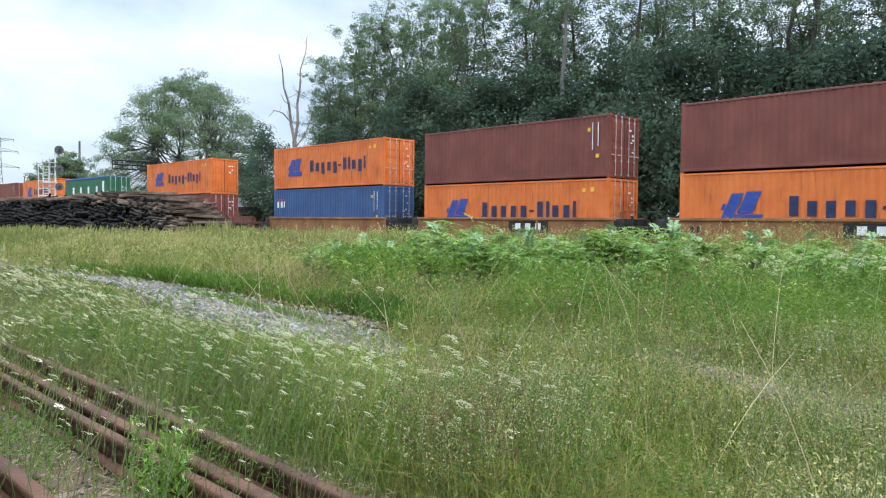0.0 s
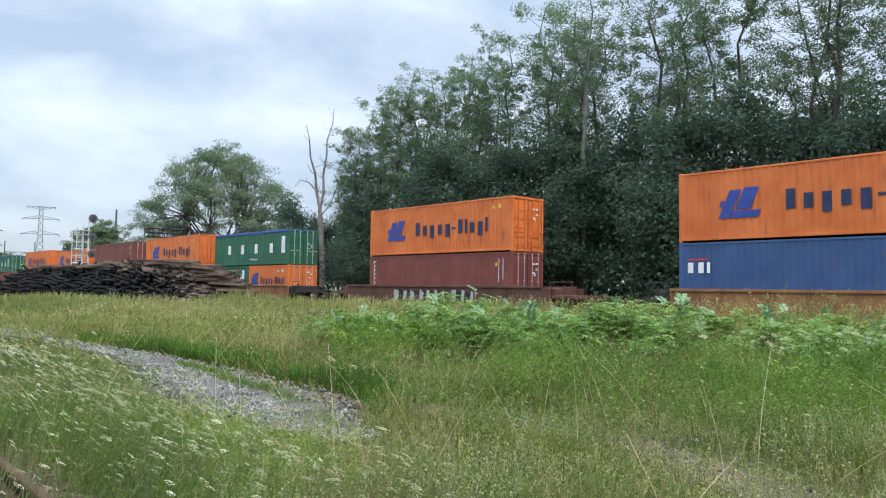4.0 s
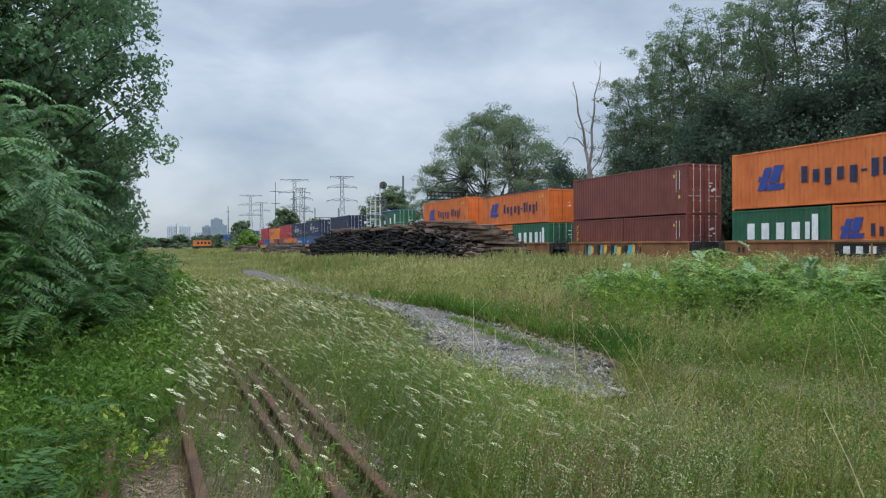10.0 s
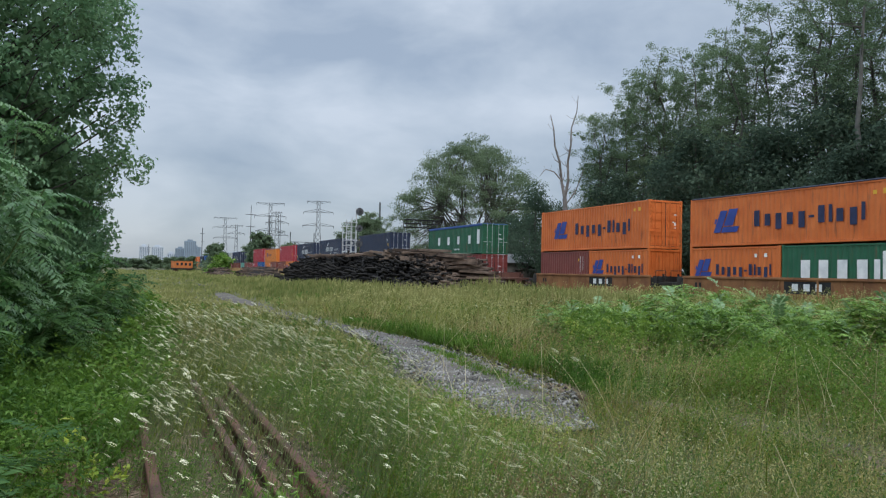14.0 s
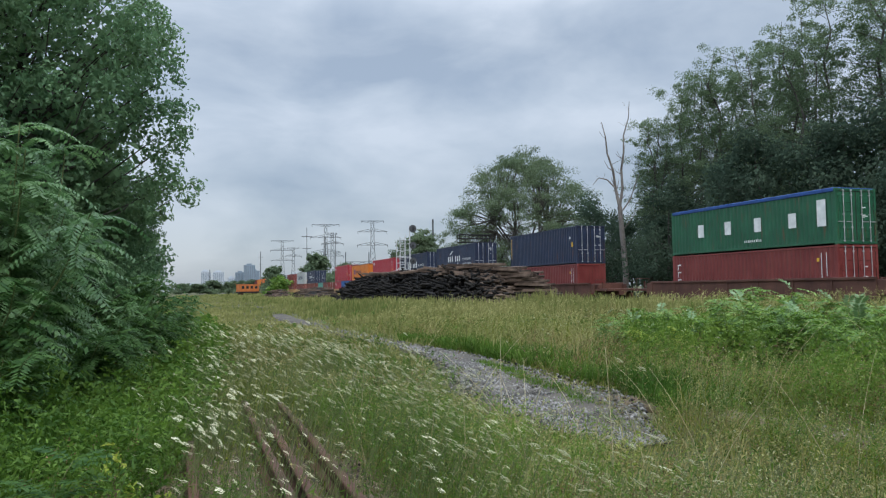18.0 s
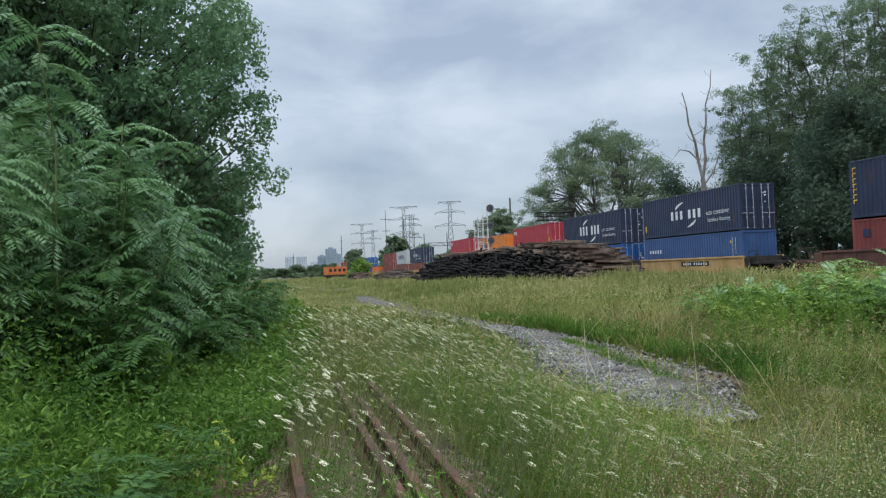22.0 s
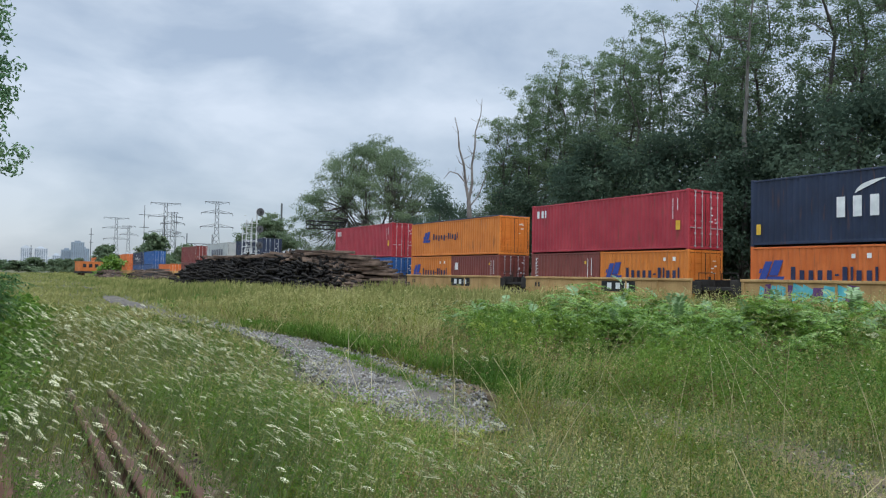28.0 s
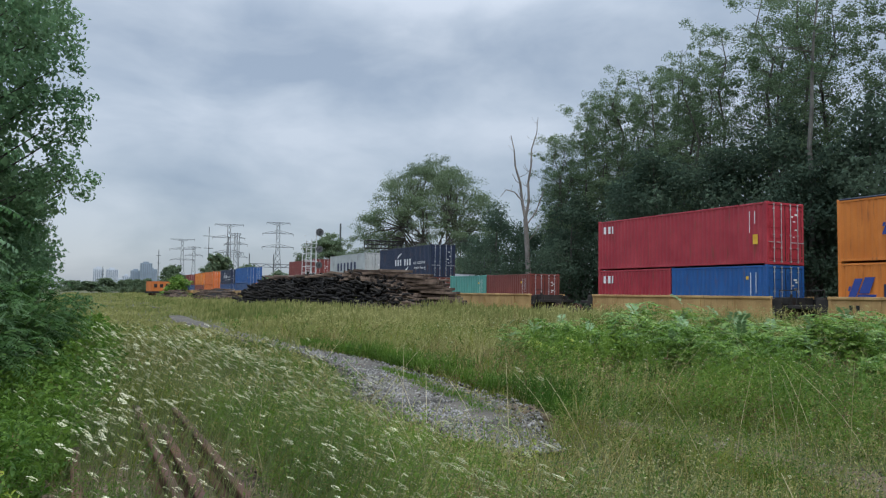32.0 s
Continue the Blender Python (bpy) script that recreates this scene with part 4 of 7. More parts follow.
def side_frame_bm():
    bm = bmesh.new()
    box(bm, (-0.09, -1.15, 0.42), (0.09, 1.15, 0.58), 0.03)
    box(bm, (-0.08, -0.55, 0.2), (0.08, 0.55, 0.36), 0.03)
    for sy in (-1, 1):
        box(bm, (-0.1, sy * 0.9 - 0.16, 0.26), (0.1, sy * 0.9 + 0.16, 0.46), 0.03)
        tube(bm, (0, sy * 0.25, 0.3), (0, sy * 0.25, 0.5), 0.1)
    return bm


def truck(host, y):
    """A four-wheeled truck under the car."""
    t = part("truck", boxes(((-0.95, -0.2, 0.38), (0.95, 0.2, 0.62), 0.03)), M["underframe"], host, at=Matrix.Translation((0, y, 0)))
    for sx in (-1, 1):
        part("side_frame", cached(("side_frame",), side_frame_bm), M["underframe"], t, at=Matrix.Translation((sx * 1.0, 0, 0)))
        for sy in (-1, 1):
            part("wheel", cached(("wheel",), wheel_bm), M["rust"], t, at=pose(sx * 0.753, sy * 0.9, 0.43, 0, 0, 0 if sx < 0 else 180))
    return t


def well_car(a, colour, label, single=False, placard=True, paint_tag=None, last=True, foot=0.64):
    """A well car whose 40-foot load starts at a; single cars stand on two trucks of their own."""
    host = new("well_car")
    host["length"] = C40
    tagged(host, label, "railcar", "well cars of the train")
    L = 8.2 if single else 6.45
    top = 1.52 if single else 1.46
    for k in (0, 1):
        sill = part("side_sill", cached(("side_sill", single), lambda: sill_bm(2 * L, 0.32, top)), M[colour], host, at=Matrix.Rotation(math.pi * k, 4, "Z"))
    deck = foot - RAIL_TOP
    part("well_floor", cached(("well_floor", single, round(deck, 3)), lambda: boxes(((-1.29, -L + 0.1, deck - 0.12), (1.29, L - 0.1, deck)))), M["underframe"], host)
    reach = 2.1 if single else 1.36
    for sign in (-1, 1):
        part("end_platform", cached(("end_platform", single, sign), lambda: end_bm(sign, L, reach, top)), M[colour] if single else M["underframe"], host)
        part("hand_rail", cached(("hand_rail", single, sign), lambda: rail_bm(sign, L, reach)), M["underframe"] if not single else M[colour], host)
    if single:
        truck(host, -L - 0.9)
        truck(host, L + 0.9)
    else:
        truck(host, -L - 1.38)
        if last:
            truck(host, L + 1.38)

    def flat(name, material, polys, lab):
        verts, faces = [], []
        for poly in polys:
            faces.append(list(range(len(verts), len(verts) + len(poly))))
            verts += [(-1.366, 6.1 - u, v) for u, v in poly]
        me = bpy.data.meshes.new(name)
        me.from_pydata(verts, [], faces)
        me.materials.append(material)
        return part(name, me, material, host, lab)

    if placard == "long":
        flat("placard", M["black_mark"], [rect(5.4, 0.88, 8.8, 1.2)], "black painted strip")
        for glyph in word(5.6, 8.6, 0.96, 1.12, "TTTT_TTTTTT"):
            flat("placard_mark", M["white_mark"], glyph, "small white mark").location.x = -0.004
    elif placard:
        flat("placard", M["black_mark"], [rect(6.4, 0.72, 8.9, 1.28)], "black painted rectangle")
        for glyph in word(6.7, 8.6, 0.86, 1.18, "TTT"):
            flat("placard_mark", M["white_mark"], glyph, "bold white mark").location.x = -0.004
        for glyph in word(0.5, 1.1, 0.85, 1.12, "TT"):
            flat("stencil_mark", M["black_mark"], glyph, "small stencilled mark")
    if paint_tag:
        rr = random.Random(int(a))
        u0, u1, cols = paint_tag
        u = u0
        k = 0
        while u < u1:
            w = rr.uniform(0.3, 0.6)
            q = [(u, 0.55), (u + 0.1, 1.25 + rr.uniform(-0.1, 0.12)), (u + w, 1.2 + rr.uniform(-0.15, 0.1)), (u + w - 0.08, 0.6 + rr.uniform(-0.1, 0.2))][::-1]
            o = flat("graffiti", M[cols[k % len(cols)]], [q], "patch of spray paint")
            o.location.x = -0.002 * (1 + k % 3)
            u += w * 0.82
            k += 1
    MOVING.append((host, TRACK_X, a + 6.096, RAIL_TOP))
    return host


def load(a, colour, label, zt, zm, height, mark=None, length=C40, offset=0.0, **kw):
    """A container whose door end is at a + offset, its top at zt when zm is its foot."""
    h = container(length, height, colour, label, TRACK_X, a + offset + length / 2, zm, **kw)
    h["height"] = height
    if mark:
        mark(h)
    return h


def lower(a, colour, label, zm, mark=None, length=C40, offset=0.0, height=STD, **kw):
    h = container(length, height, colour, label, TRACK_X, a + offset + length / 2, zm - height - 0.004, **kw)
    h["height"] = height
    if mark:
        mark(h)
    return h


FAR20 = C40 - C20
O40 = "orange forty-foot steel container with dark blue winged mark and word"
O20 = "orange twenty-foot container with dark blue winged mark in the well car"
MAR = "plain maroon forty-foot steel container stacked on another"
GRN = "green forty-foot open-top container with white marks and blue tarpaulin"
G20 = "green twenty-foot container with a large white word"
TRI = "red-brown steel container with upright white marks in the well car"
YW = "yellow five-unit well car carrying stacked containers"
RW = "rusty yellow well car unit carrying stacked containers"
BW = "dark brown single well car carrying stacked containers"


def tri(h):
    upright_word(h, 0.45, 1.1, h["height"] - 0.25, 6)
    end_lines(h)


# the leading three units
well_car(3.71, "well_rusty", RW, last=False, foot=3.55 - HC - 0.004)
load(3.71, "maroon", MAR, 6.48, 3.55, HC, end_lines)
lower(3.71, "orange", O40, 3.55, wordmark_wings, height=HC)
well_car(19.34, "well_rusty", RW, last=False, foot=3.50 - HC - 0.004)
load(19.34, "maroon", MAR, 6.48, 3.50, HC, end_lines)
lower(19.34, "orange", O40, 3.50, wordmark_wings, height=HC)
well_car(35.08, "well_rusty", RW, placard=False, foot=3.61 - HC - 0.004)
load(35.08, "orange", O40, 6.52, 3.61, HC, wordmark_wings)


def blue_apl(h):
    marks(h, M["white_mark"], word(0.3, 1.42, 1.62, 2.05, "TTl"), "short white word drawn in bars")
    marks(h, M["red_mark"], [rect(0.4, 2.14, 1.3, 2.2)], "thin red line", "line")
    end_lines(h)


lower(35.08, "blue", "blue forty-foot container with short white word in the well car", 3.61, blue_apl, height=HC)
# a single car
well_car(56.74, "well_brown", BW, single=True, placard=False, paint_tag=(2.6, 9.4, ("galv", "black_mark")), foot=3.53 - HC - 0.004)
load(56.74, "orange", O40, 6.44, 3.53, HC, wordmark_wings, bars="orange")
lower(56.74, "brown_red", TRI, 3.53, tri, height=HC)
# five units, rusty yellow
for a, zt, zm, h, kind in ((78.86, 5.78, 3.18, STD, 0), (94.49, 6.09, 3.24, HC, 1), (110.2, 6.08, 3.21, HC, 2), (126.0, 5.76, 3.19, STD, 3), (141.64, 6.02, 3.23, HC, 4)):
    well_car(a, "well_rusty", RW, last=kind == 4, placard=kind in (1, 3, 4), paint_tag=(1.6, 8.0, ("black_mark", "teal_mark", "yellow_mark", "well_brown")) if kind == 2 else None, foot=zm - STD - 0.004)
    if kind == 0:
        load(a, "green", GRN, zt, zm, h, wordmark_spaced, tarp=True)
        lower(a, "green", G20, zm, wordmark_short, C20, FAR20)
        lower(a, "orange", O20, zm, wordmark_wings, C20)
    elif kind == 1:
        load(a, "orange", O40, zt, zm, h, wordmark_wings, bars="orange")
        lower(a, "green", G20, zm, wordmark_short, C20, FAR20)
        lower(a, "orange", O20, zm, wordmark_wings, C20)
    elif kind == 2:
        load(a, "maroon", MAR, zt, zm, h, end_lines)
        lower(a, "maroon", "maroon twenty-foot container in the well car", zm, lambda q: upright_word(q, 0.5, 1.0, 2.3, 3, M["yellow_mark"]), C20, FAR20)
        lower(a, "maroon", "maroon twenty-foot container in the well car", zm, end_lines, C20)
    elif kind == 3:
        load(a, "orange", "orange forty-foot open-top container with dark blue winged mark", zt, zm, h, wordmark_wings, bars="orange", tarp=True)
        lower(a, "orange", O20, zm, wordmark_wings, C20, FAR20)
        lower(a, "green", G20, zm, wordmark_short, C20)
    else:
        load(a, "orange", O40, zt, zm, h, wordmark_wings, bars="orange")
        lower(a, "brown_red", "red-brown twenty-foot container in the well car", zm, end_lines, C20, FAR20)
        lower(a, "orange", O20, zm, wordmark_wings, C20, plain_end=True)
# two single cars
well_car(163.58, "well_brown", BW, single=True, placard=False, foot=3.26 - HC - 0.004)
load(163.58, "green", GRN, 5.98, 3.26, STD, wordmark_spaced, tarp=True)
lower(163.58, "brick", TRI, 3.26, lambda q: (upright_word(q, 0.5, 1.15, 2.45, 3, w=0.3), end_lines(q)), height=HC)
well_car(187.48, "well_brown", BW, single=True, placard=False, foot=3.23 - HC - 0.004)
load(187.48, "navy", "dark navy forty-foot container with an upright yellow word", 6.12, 3.23, HC,
     lambda q: (upright_word(q, 0.2, 0.75, 2.6, 7, M["yellow_mark"], 0.24), marks(q, M["white_mark"], [[(11.0, 2.0), (11.14, 2.16), (11.28, 2.0), (11.14, 1.84)][::-1]], "white lozenge sticker", "sticker"), marks(q, M["yellow_mark"], [rect(11.35, 1.3, 11.6, 1.65)], "yellow label", "sticker")))
lower(187.48, "brick", "red forty-foot container with a plain end in the well car", 3.23, lambda q: (marks(q, M["navy"] if "navy" in M else M["blue_mark"], [rect(0.7, 2.0, 1.1, 2.4)], "small square mark", "logo"), end_lines(q)), height=HC, plain_end=True)
# five units, yellow
for a, zt, zm, h, kind in ((208.6, 6.18, 3.25, HC, 0), (224.6, 5.98, 3.10, HC, 1), (240.21, 5.96, 3.08, HC, 2), (255.87, 5.66, 3.07, STD, 3), (271.55, 6.02, 3.12, HC, 4)):
    well_car(a, "well_yellow", YW, last=kind == 4, placard="long" if kind == 0 else kind in (1, 2, 3), paint_tag=(0.5, 4.8, ("teal_mark", "purple_mark", "teal_mark")) if kind == 1 else None, foot=zm - (HC if kind == 0 else STD) - 0.004)
    if kind == 0:
        load(a, "navy", "navy forty-foot container with white word and swooshes", zt, zm, h, wordmark_swoosh)
        lower(a, "blue", "blue forty-foot container with small white word in the well car", zm, lambda q: (marks(q, M["white_mark"], word(0.75, 2.6, 1.75, 2.08, "xxxxx"), "small white word drawn in bars"), end_lines(q)), height=HC, plain_end=True)
    elif kind == 1:
        load(a, "navy", "navy forty-foot container with white word and swooshes", zt, zm, h, lambda q: wordmark_swoosh(q, True))
        lower(a, "orange", O20, zm, wordmark_wings, C20, FAR20)
        lower(a, "royal", "bright blue twenty-foot container with a slanted white word", zm, lambda q: marks(q, M["white_mark"], word(1.0, 5.3, 1.45, 2.05, "TlllTxxxx"), "white word drawn in bars"), C20)
    elif kind == 2:
        load(a, "crimson", "crimson forty-foot container with small white mark", zt, zm, h, wordmark_corner)
        lower(a, "brown_red", TRI, zm, tri, C20, FAR20)
        lower(a, "amber", O20, zm, wordmark_wings, C20, bars="amber")
    elif kind == 3:
        load(a, "amber", "amber forty-foot open-top container with small dark blue winged mark", zt, zm, h, wordmark_small, bars="amber", tarp=True)
        lower(a, "amber", O20, zm, wordmark_wings, C20, FAR20)
        lower(a, "brown_red", "red-brown twenty-foot container in the well car", zm, lambda q: (end_lines(q), marks(q, M["white_mark"], [rect(0.55, 1.6, 0.95, 2.1)], "white square mark", "logo")), C20)
    else:
        load(a, "crimson", "crimson forty-foot container with small white mark", zt, zm, h, wordmark_corner)
        lower(a, "crimson", "crimson twenty-foot container in the well car", zm, wordmark_corner, C20, FAR20)
        lower(a, "royal", "bright blue twenty-foot container in the well car", zm, end_lines, C20)
# the cars that follow, each farther off
for a, top, low in ((291.2, None, (("teal", C20, FAR20), ("brown_red", C20, 0))), (307.3, "navy", (("maroon", C40, 0),)), (324.0, "grey", (("brown_red", C40, 0),)),
                    (343.5, "brick", (("brown_red", C40, 0),)), (365.5, None, (("orange", C40, 0),)), (384.0, "royal", (("blue", C40, 0),)), (400.5, "navy", (("blue", C40, 0),)),
                    (422.0, "orange", (("orange", C40, 0),)), (438.0, "amber", (("brown_red", C40, 0),)), (460.0, "brick", (("blue", C40, 0),)), (476.0, "grey", (("orange", C40, 0),)), (498.0, "orange", (("navy", C40, 0),))):
    well_car(a, "well_yellow", YW, single=a > 292, placard=False, foot=3.08 - STD - 0.004)
    if top:
        load(a, top, "%s forty-foot container far down the train" % top, 6.02, 3.08, HC, wordmark_swoosh if top == "navy" else end_lines if top != "grey" else
             (lambda q: marks(q, M["blue_mark"], word(2.6, 9.6, 1.05, 1.95, "TTTTTT"), "large dark word drawn in bars")))
    for colour, length, off in low:
        lower(a, colour, "%s container in the well of a far railcar" % colour.replace("_", "-"), 3.08, end_lines, length, off)


# ---- trees ----
def grow(rng, height, trunk_r, style):
    """Limbs and twig tips of one tree. Returns segments (p0, p1, r0, r1) and clump centres."""
    segs, tips = [], []

    def limb(p, d, length, r, depth):
        n = 5 if depth > 1 else 4
        step = length / n
        for k in range(n):
            d = (d + Vector(rng.normal(size=3)) * style["wander"] + Vector((0, 0, style["lift"]))).normalized()
            q = p + d * step
            r1 = r * (1 - 0.75 / n)
            segs.append((tuple(p), tuple(q), r, r1))
            p, r = q, r1
            if depth == 0:
                tips.append(tuple(p))
            elif k >= 1:
                for _ in range(style["fork"] if depth > 1 else 2):
                    side = Vector(rng.normal(size=3))
                    side = (side - side.dot(d) * d).normalized()
                    nd = (d * style["ahead"] + side * style["out"]).normalized()
                    limb(p, nd, length * rng.uniform(0.4, 0.62), r * 0.55, depth - 1)
        tips.append(tuple(p))

    p, d, r = Vector((0, 0, -0.2)), Vector((0, 0, 1)), trunk_r
    n = 9
    for k in range(n):
        d = (d + Vector(rng.normal(size=3)) * 0.06 + Vector((0, 0, 0.15))).normalized()
        q = p + d * (height * 0.86 / n)
        r1 = r * 0.86
        segs.append((tuple(p), tuple(q), r, r1))
        p, r = q, r1
        f = (k + 1) / n
        if f >= style["first"]:
            for _ in range(style["limbs"]):
                a = rng.uniform(0, 6.283)
                up = style["rise"]
                nd = Vector((math.cos(a), math.sin(a), up)).normalized()
                reach = height * style["reach"] * (style["taper"](f)) * rng.uniform(0.75, 1.15)
                limb(p, nd, reach, r * 0.5, 1)
    limb(p, d, height * 0.14, r, 1)
    return segs, np.array(tips)


def tree_meshes(seed, height, trunk_r, style, leaf_mat, leaves_per, leaf, clump, droop=0.0, sides=4, flat=0.8):
    rng = np.random.default_rng(seed)
    segs, tips = grow(rng, height, trunk_r, style)
    keep = rng.uniform(size=len(tips)) < style.get("keep", 1.0)
    tips = tips[keep]
    c, out = in_balls(rng, tips, clump * rng.uniform(0.6, 1.3, len(tips)), leaves_per, flat, 0.25)
    v, f = scatter_quads(rng, c, leaf, leaf * 0.6, 0.35, droop, out * 0.9)
    return segments_mesh("trunk", segs, M["bark"], sides), mesh_np("crown", v, f, leaf_mat)


BUSHY = dict(wander=0.2, lift=0.02, fork=2, ahead=0.6, out=0.8, first=0.1, limbs=4, rise=0.3, reach=0.34, taper=lambda f: 1.15 - 0.7 * f, keep=1.0)


def plant(meshes, x, y, turn, s, label, name="tree", group="", sz=None):
    t = new(name)
    t.matrix_basis = pose(x, y, -0.05, 0, 0, turn) @ Matrix.Diagonal((s, s, sz or s, 1))
    part("trunk", meshes[0], None, t)
    part("crown", meshes[1], None, t)
    return tagged(t, label, "tree", group)


def grove_meshes(seed, height, stems, spread, puffs, per, leaf, material, low=0.26, wide=0.155, keep=1.0, bark="bark"):
    """A slender tree of several ascending stems that fork from the ground up, each carrying leafy tufts on short twigs."""
    rng = np.random.default_rng(seed)
    segs, centres, radii = [], [], []
    a0 = rng.uniform(0, 6.283)
    for k in range(stems):
        a = a0 + 6.283 * k / stems + rng.normal(0, 0.35)
        out = np.array([math.cos(a), math.sin(a), 0.0])
        fork = height * rng.uniform(0.04, 0.2)
        top = height * rng.uniform(0.82, 1.0) if k else height
        lean = spread * height * rng.uniform(0.5, 1.1)
        bend = rng.normal(size=(9, 3)) * (0.016 if stems > 1 else 0.007) * height * np.array([1, 1, 0])
        pts = [np.array([0.0, 0.0, -0.2]), np.array([0.0, 0.0, fork])]
        for i in range(1, 9):
            t = i / 8
            pts.append(np.array([0, 0, fork + (top - fork) * t]) + out * lean * t ** 0.75 + bend[i] * math.sqrt(t))
        r = 0.0125 * height / math.sqrt(stems) * (1.35 if stems > 1 else 0.85)
        for i in range(len(pts) - 1):
            f = i / (len(pts) - 1)
            segs.append((tuple(pts[i]), tuple(pts[i + 1]), r * (1 - 0.9 * f), r * (1 - 0.9 * (f + 1 / 9))))
        P = np.array(pts[1:])
        for _ in range(puffs):
            t = low + (1.02 - low) * rng.uniform() ** 0.85
            z = P[0, 2] + (P[-1, 2] - P[0, 2]) * min(t, 1.0)
            c = np.array([np.interp(z, P[:, 2], P[:, i]) for i in range(3)])
            prof = wide * height * (0.45 + 0.55 * math.sin(math.pi * min(1.0, 0.16 + 0.74 * t)) ** 0.8)
            b = rng.uniform(0, 6.283)
            q = c + np.array([math.cos(b), math.sin(b), 0]) * prof * rng.uniform(0.25, 1.0) + np.array([0, 0, rng.normal() * 0.35])
            m = (c + q) / 2 - np.array([0, 0, 0.10 * np.linalg.norm(q - c)])
            w = 0.0022 * height * (1.1 - 0.8 * t)
            segs += [(tuple(c - np.array([0, 0, 0.22 * np.linalg.norm(q - c)])), tuple(m), w, w * 0.6), (tuple(m), tuple(q), w * 0.6, w * 0.25)]
            if rng.uniform() < keep:
                centres.append(q)
                radii.append(rng.uniform(0.5, 1.25) * (1.1 - 0.35 * t))
    centres, radii = np.array(centres), np.array(radii)
    sub = np.repeat(centres, 3, 0) + rng.normal(size=(3 * len(centres), 3)) * np.repeat(radii, 3)[:, None] * np.array([0.5, 0.5, 0.34])
    spots, outw = in_balls(rng, sub, np.repeat(radii, 3) * rng.uniform(0.5, 0.85, len(sub)), per, 0.72, 0.2)
    v, f = scatter_quads(rng, spots, leaf, leaf * 0.55, 0.35, 0.25, outw * 0.9)
    return segments_mesh("trunk", segs, M[bark], 5), mesh_np("crown", v, f, material)


WOODS = [grove_meshes(21, 20, 3, 0.09, 56, 48, 0.14, M["wood_leaf"]), grove_meshes(22, 20, 2, 0.07, 76, 48, 0.14, M["wood_leaf"], 0.32, 0.145, 0.9),
         grove_meshes(23, 20, 4, 0.11, 44, 46, 0.14, M["wood_leaf"], 0.22), grove_meshes(24, 20, 3, 0.10, 56, 46, 0.14, M["wood_leaf"], 0.38, 0.17, 0.76)]
# Inner and low trees wear the darkened leaves, so gaps look shaded.
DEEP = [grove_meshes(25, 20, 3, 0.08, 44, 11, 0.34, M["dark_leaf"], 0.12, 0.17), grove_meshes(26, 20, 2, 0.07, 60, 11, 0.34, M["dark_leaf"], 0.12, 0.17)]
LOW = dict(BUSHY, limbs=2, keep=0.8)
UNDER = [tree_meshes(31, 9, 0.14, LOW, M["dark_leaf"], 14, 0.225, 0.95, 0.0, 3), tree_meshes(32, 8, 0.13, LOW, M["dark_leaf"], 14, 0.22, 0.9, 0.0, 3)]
EDGE = [(40.2, 65.0, 6.5, 1), (40.4, 59.0, 13.5, 1), (39.4, 56.2, 16.0, 3), (42.0, 56.5, 18.0, 0), (40.0, 52.0, 19.0, 2), (42.0, 50.0, 20.5, 0), (39.8, 47.0, 19.5, 1), (41.5, 43.5, 21.0, 2), (40.0, 39.0, 20.5, 0), (42.5, 35.0, 23.0, 3),
        (40.0, 30.5, 21.0, 1), (41.8, 25.5, 23.5, 3), (39.8, 21.0, 20.5, 1), (42.0, 16.0, 23.5, 3), (40.2, 11.5, 21.0, 1), (42.2, 7.0, 22.5, 3), (40.0, 2.0, 21.0, 2), (44.5, 46.0, 19.5, 2), (45.0, 37.0, 20.0, 0), (45.0, 27.0, 17.5, 0), (45.0, 18.0, 18.0, 0), (45.5, 10.0, 18.0, 0)]
rw = random.Random(5)
for x, y, h, k in EDGE:
    plant(WOODS[k], x, y, rw.uniform(0, 360), h / 20.0, "tall slender broad-leaved tree at the wood's edge", group="trees of the wood")
for k in range(11):
    plant(DEEP[k % 2], 49.5 + rw.uniform(-2, 3), 70 - 6.6 * k + rw.uniform(-1.5, 1.5), rw.uniform(0, 360), rw.uniform(0.68, 0.86) + 0.014 * max(0, k - 4), "tall tree standing deeper in the wood", group="trees of the wood")
for k in range(21):
    plant(UNDER[k % 2], (38.0 if k < 4 else 36.2) + rw.uniform(-0.6, 2.8), 61 - 3.0 * k + rw.uniform(-1, 1), rw.uniform(0, 360), rw.uniform(0.95, 1.35) * (0.68 if k < 4 else 1.0) + (0.07 if k > 6 else 0.0), "dense dark understorey tree behind the track", "understorey_tree", "understorey of the wood")
for k in range(4):
    plant(UNDER[(k + 1) % 2], 45.5 + rw.uniform(-1.5, 1.5), 64 - 16 * k, rw.uniform(0, 360), rw.uniform(1.1, 1.5), "dense dark understorey tree deep in the wood", "understorey_tree", "understorey of the wood")


PALE = grove_meshes(28, 20, 1, 0.02, 46, 34, 0.15, M["wood_leaf"], 0.58, 0.19, 0.7, "pale_bark")
plant(PALE, 36.4, 28.2, 20, 1.05, "tall tree with a bare pale grey trunk before the wood", group="trees of the wood")


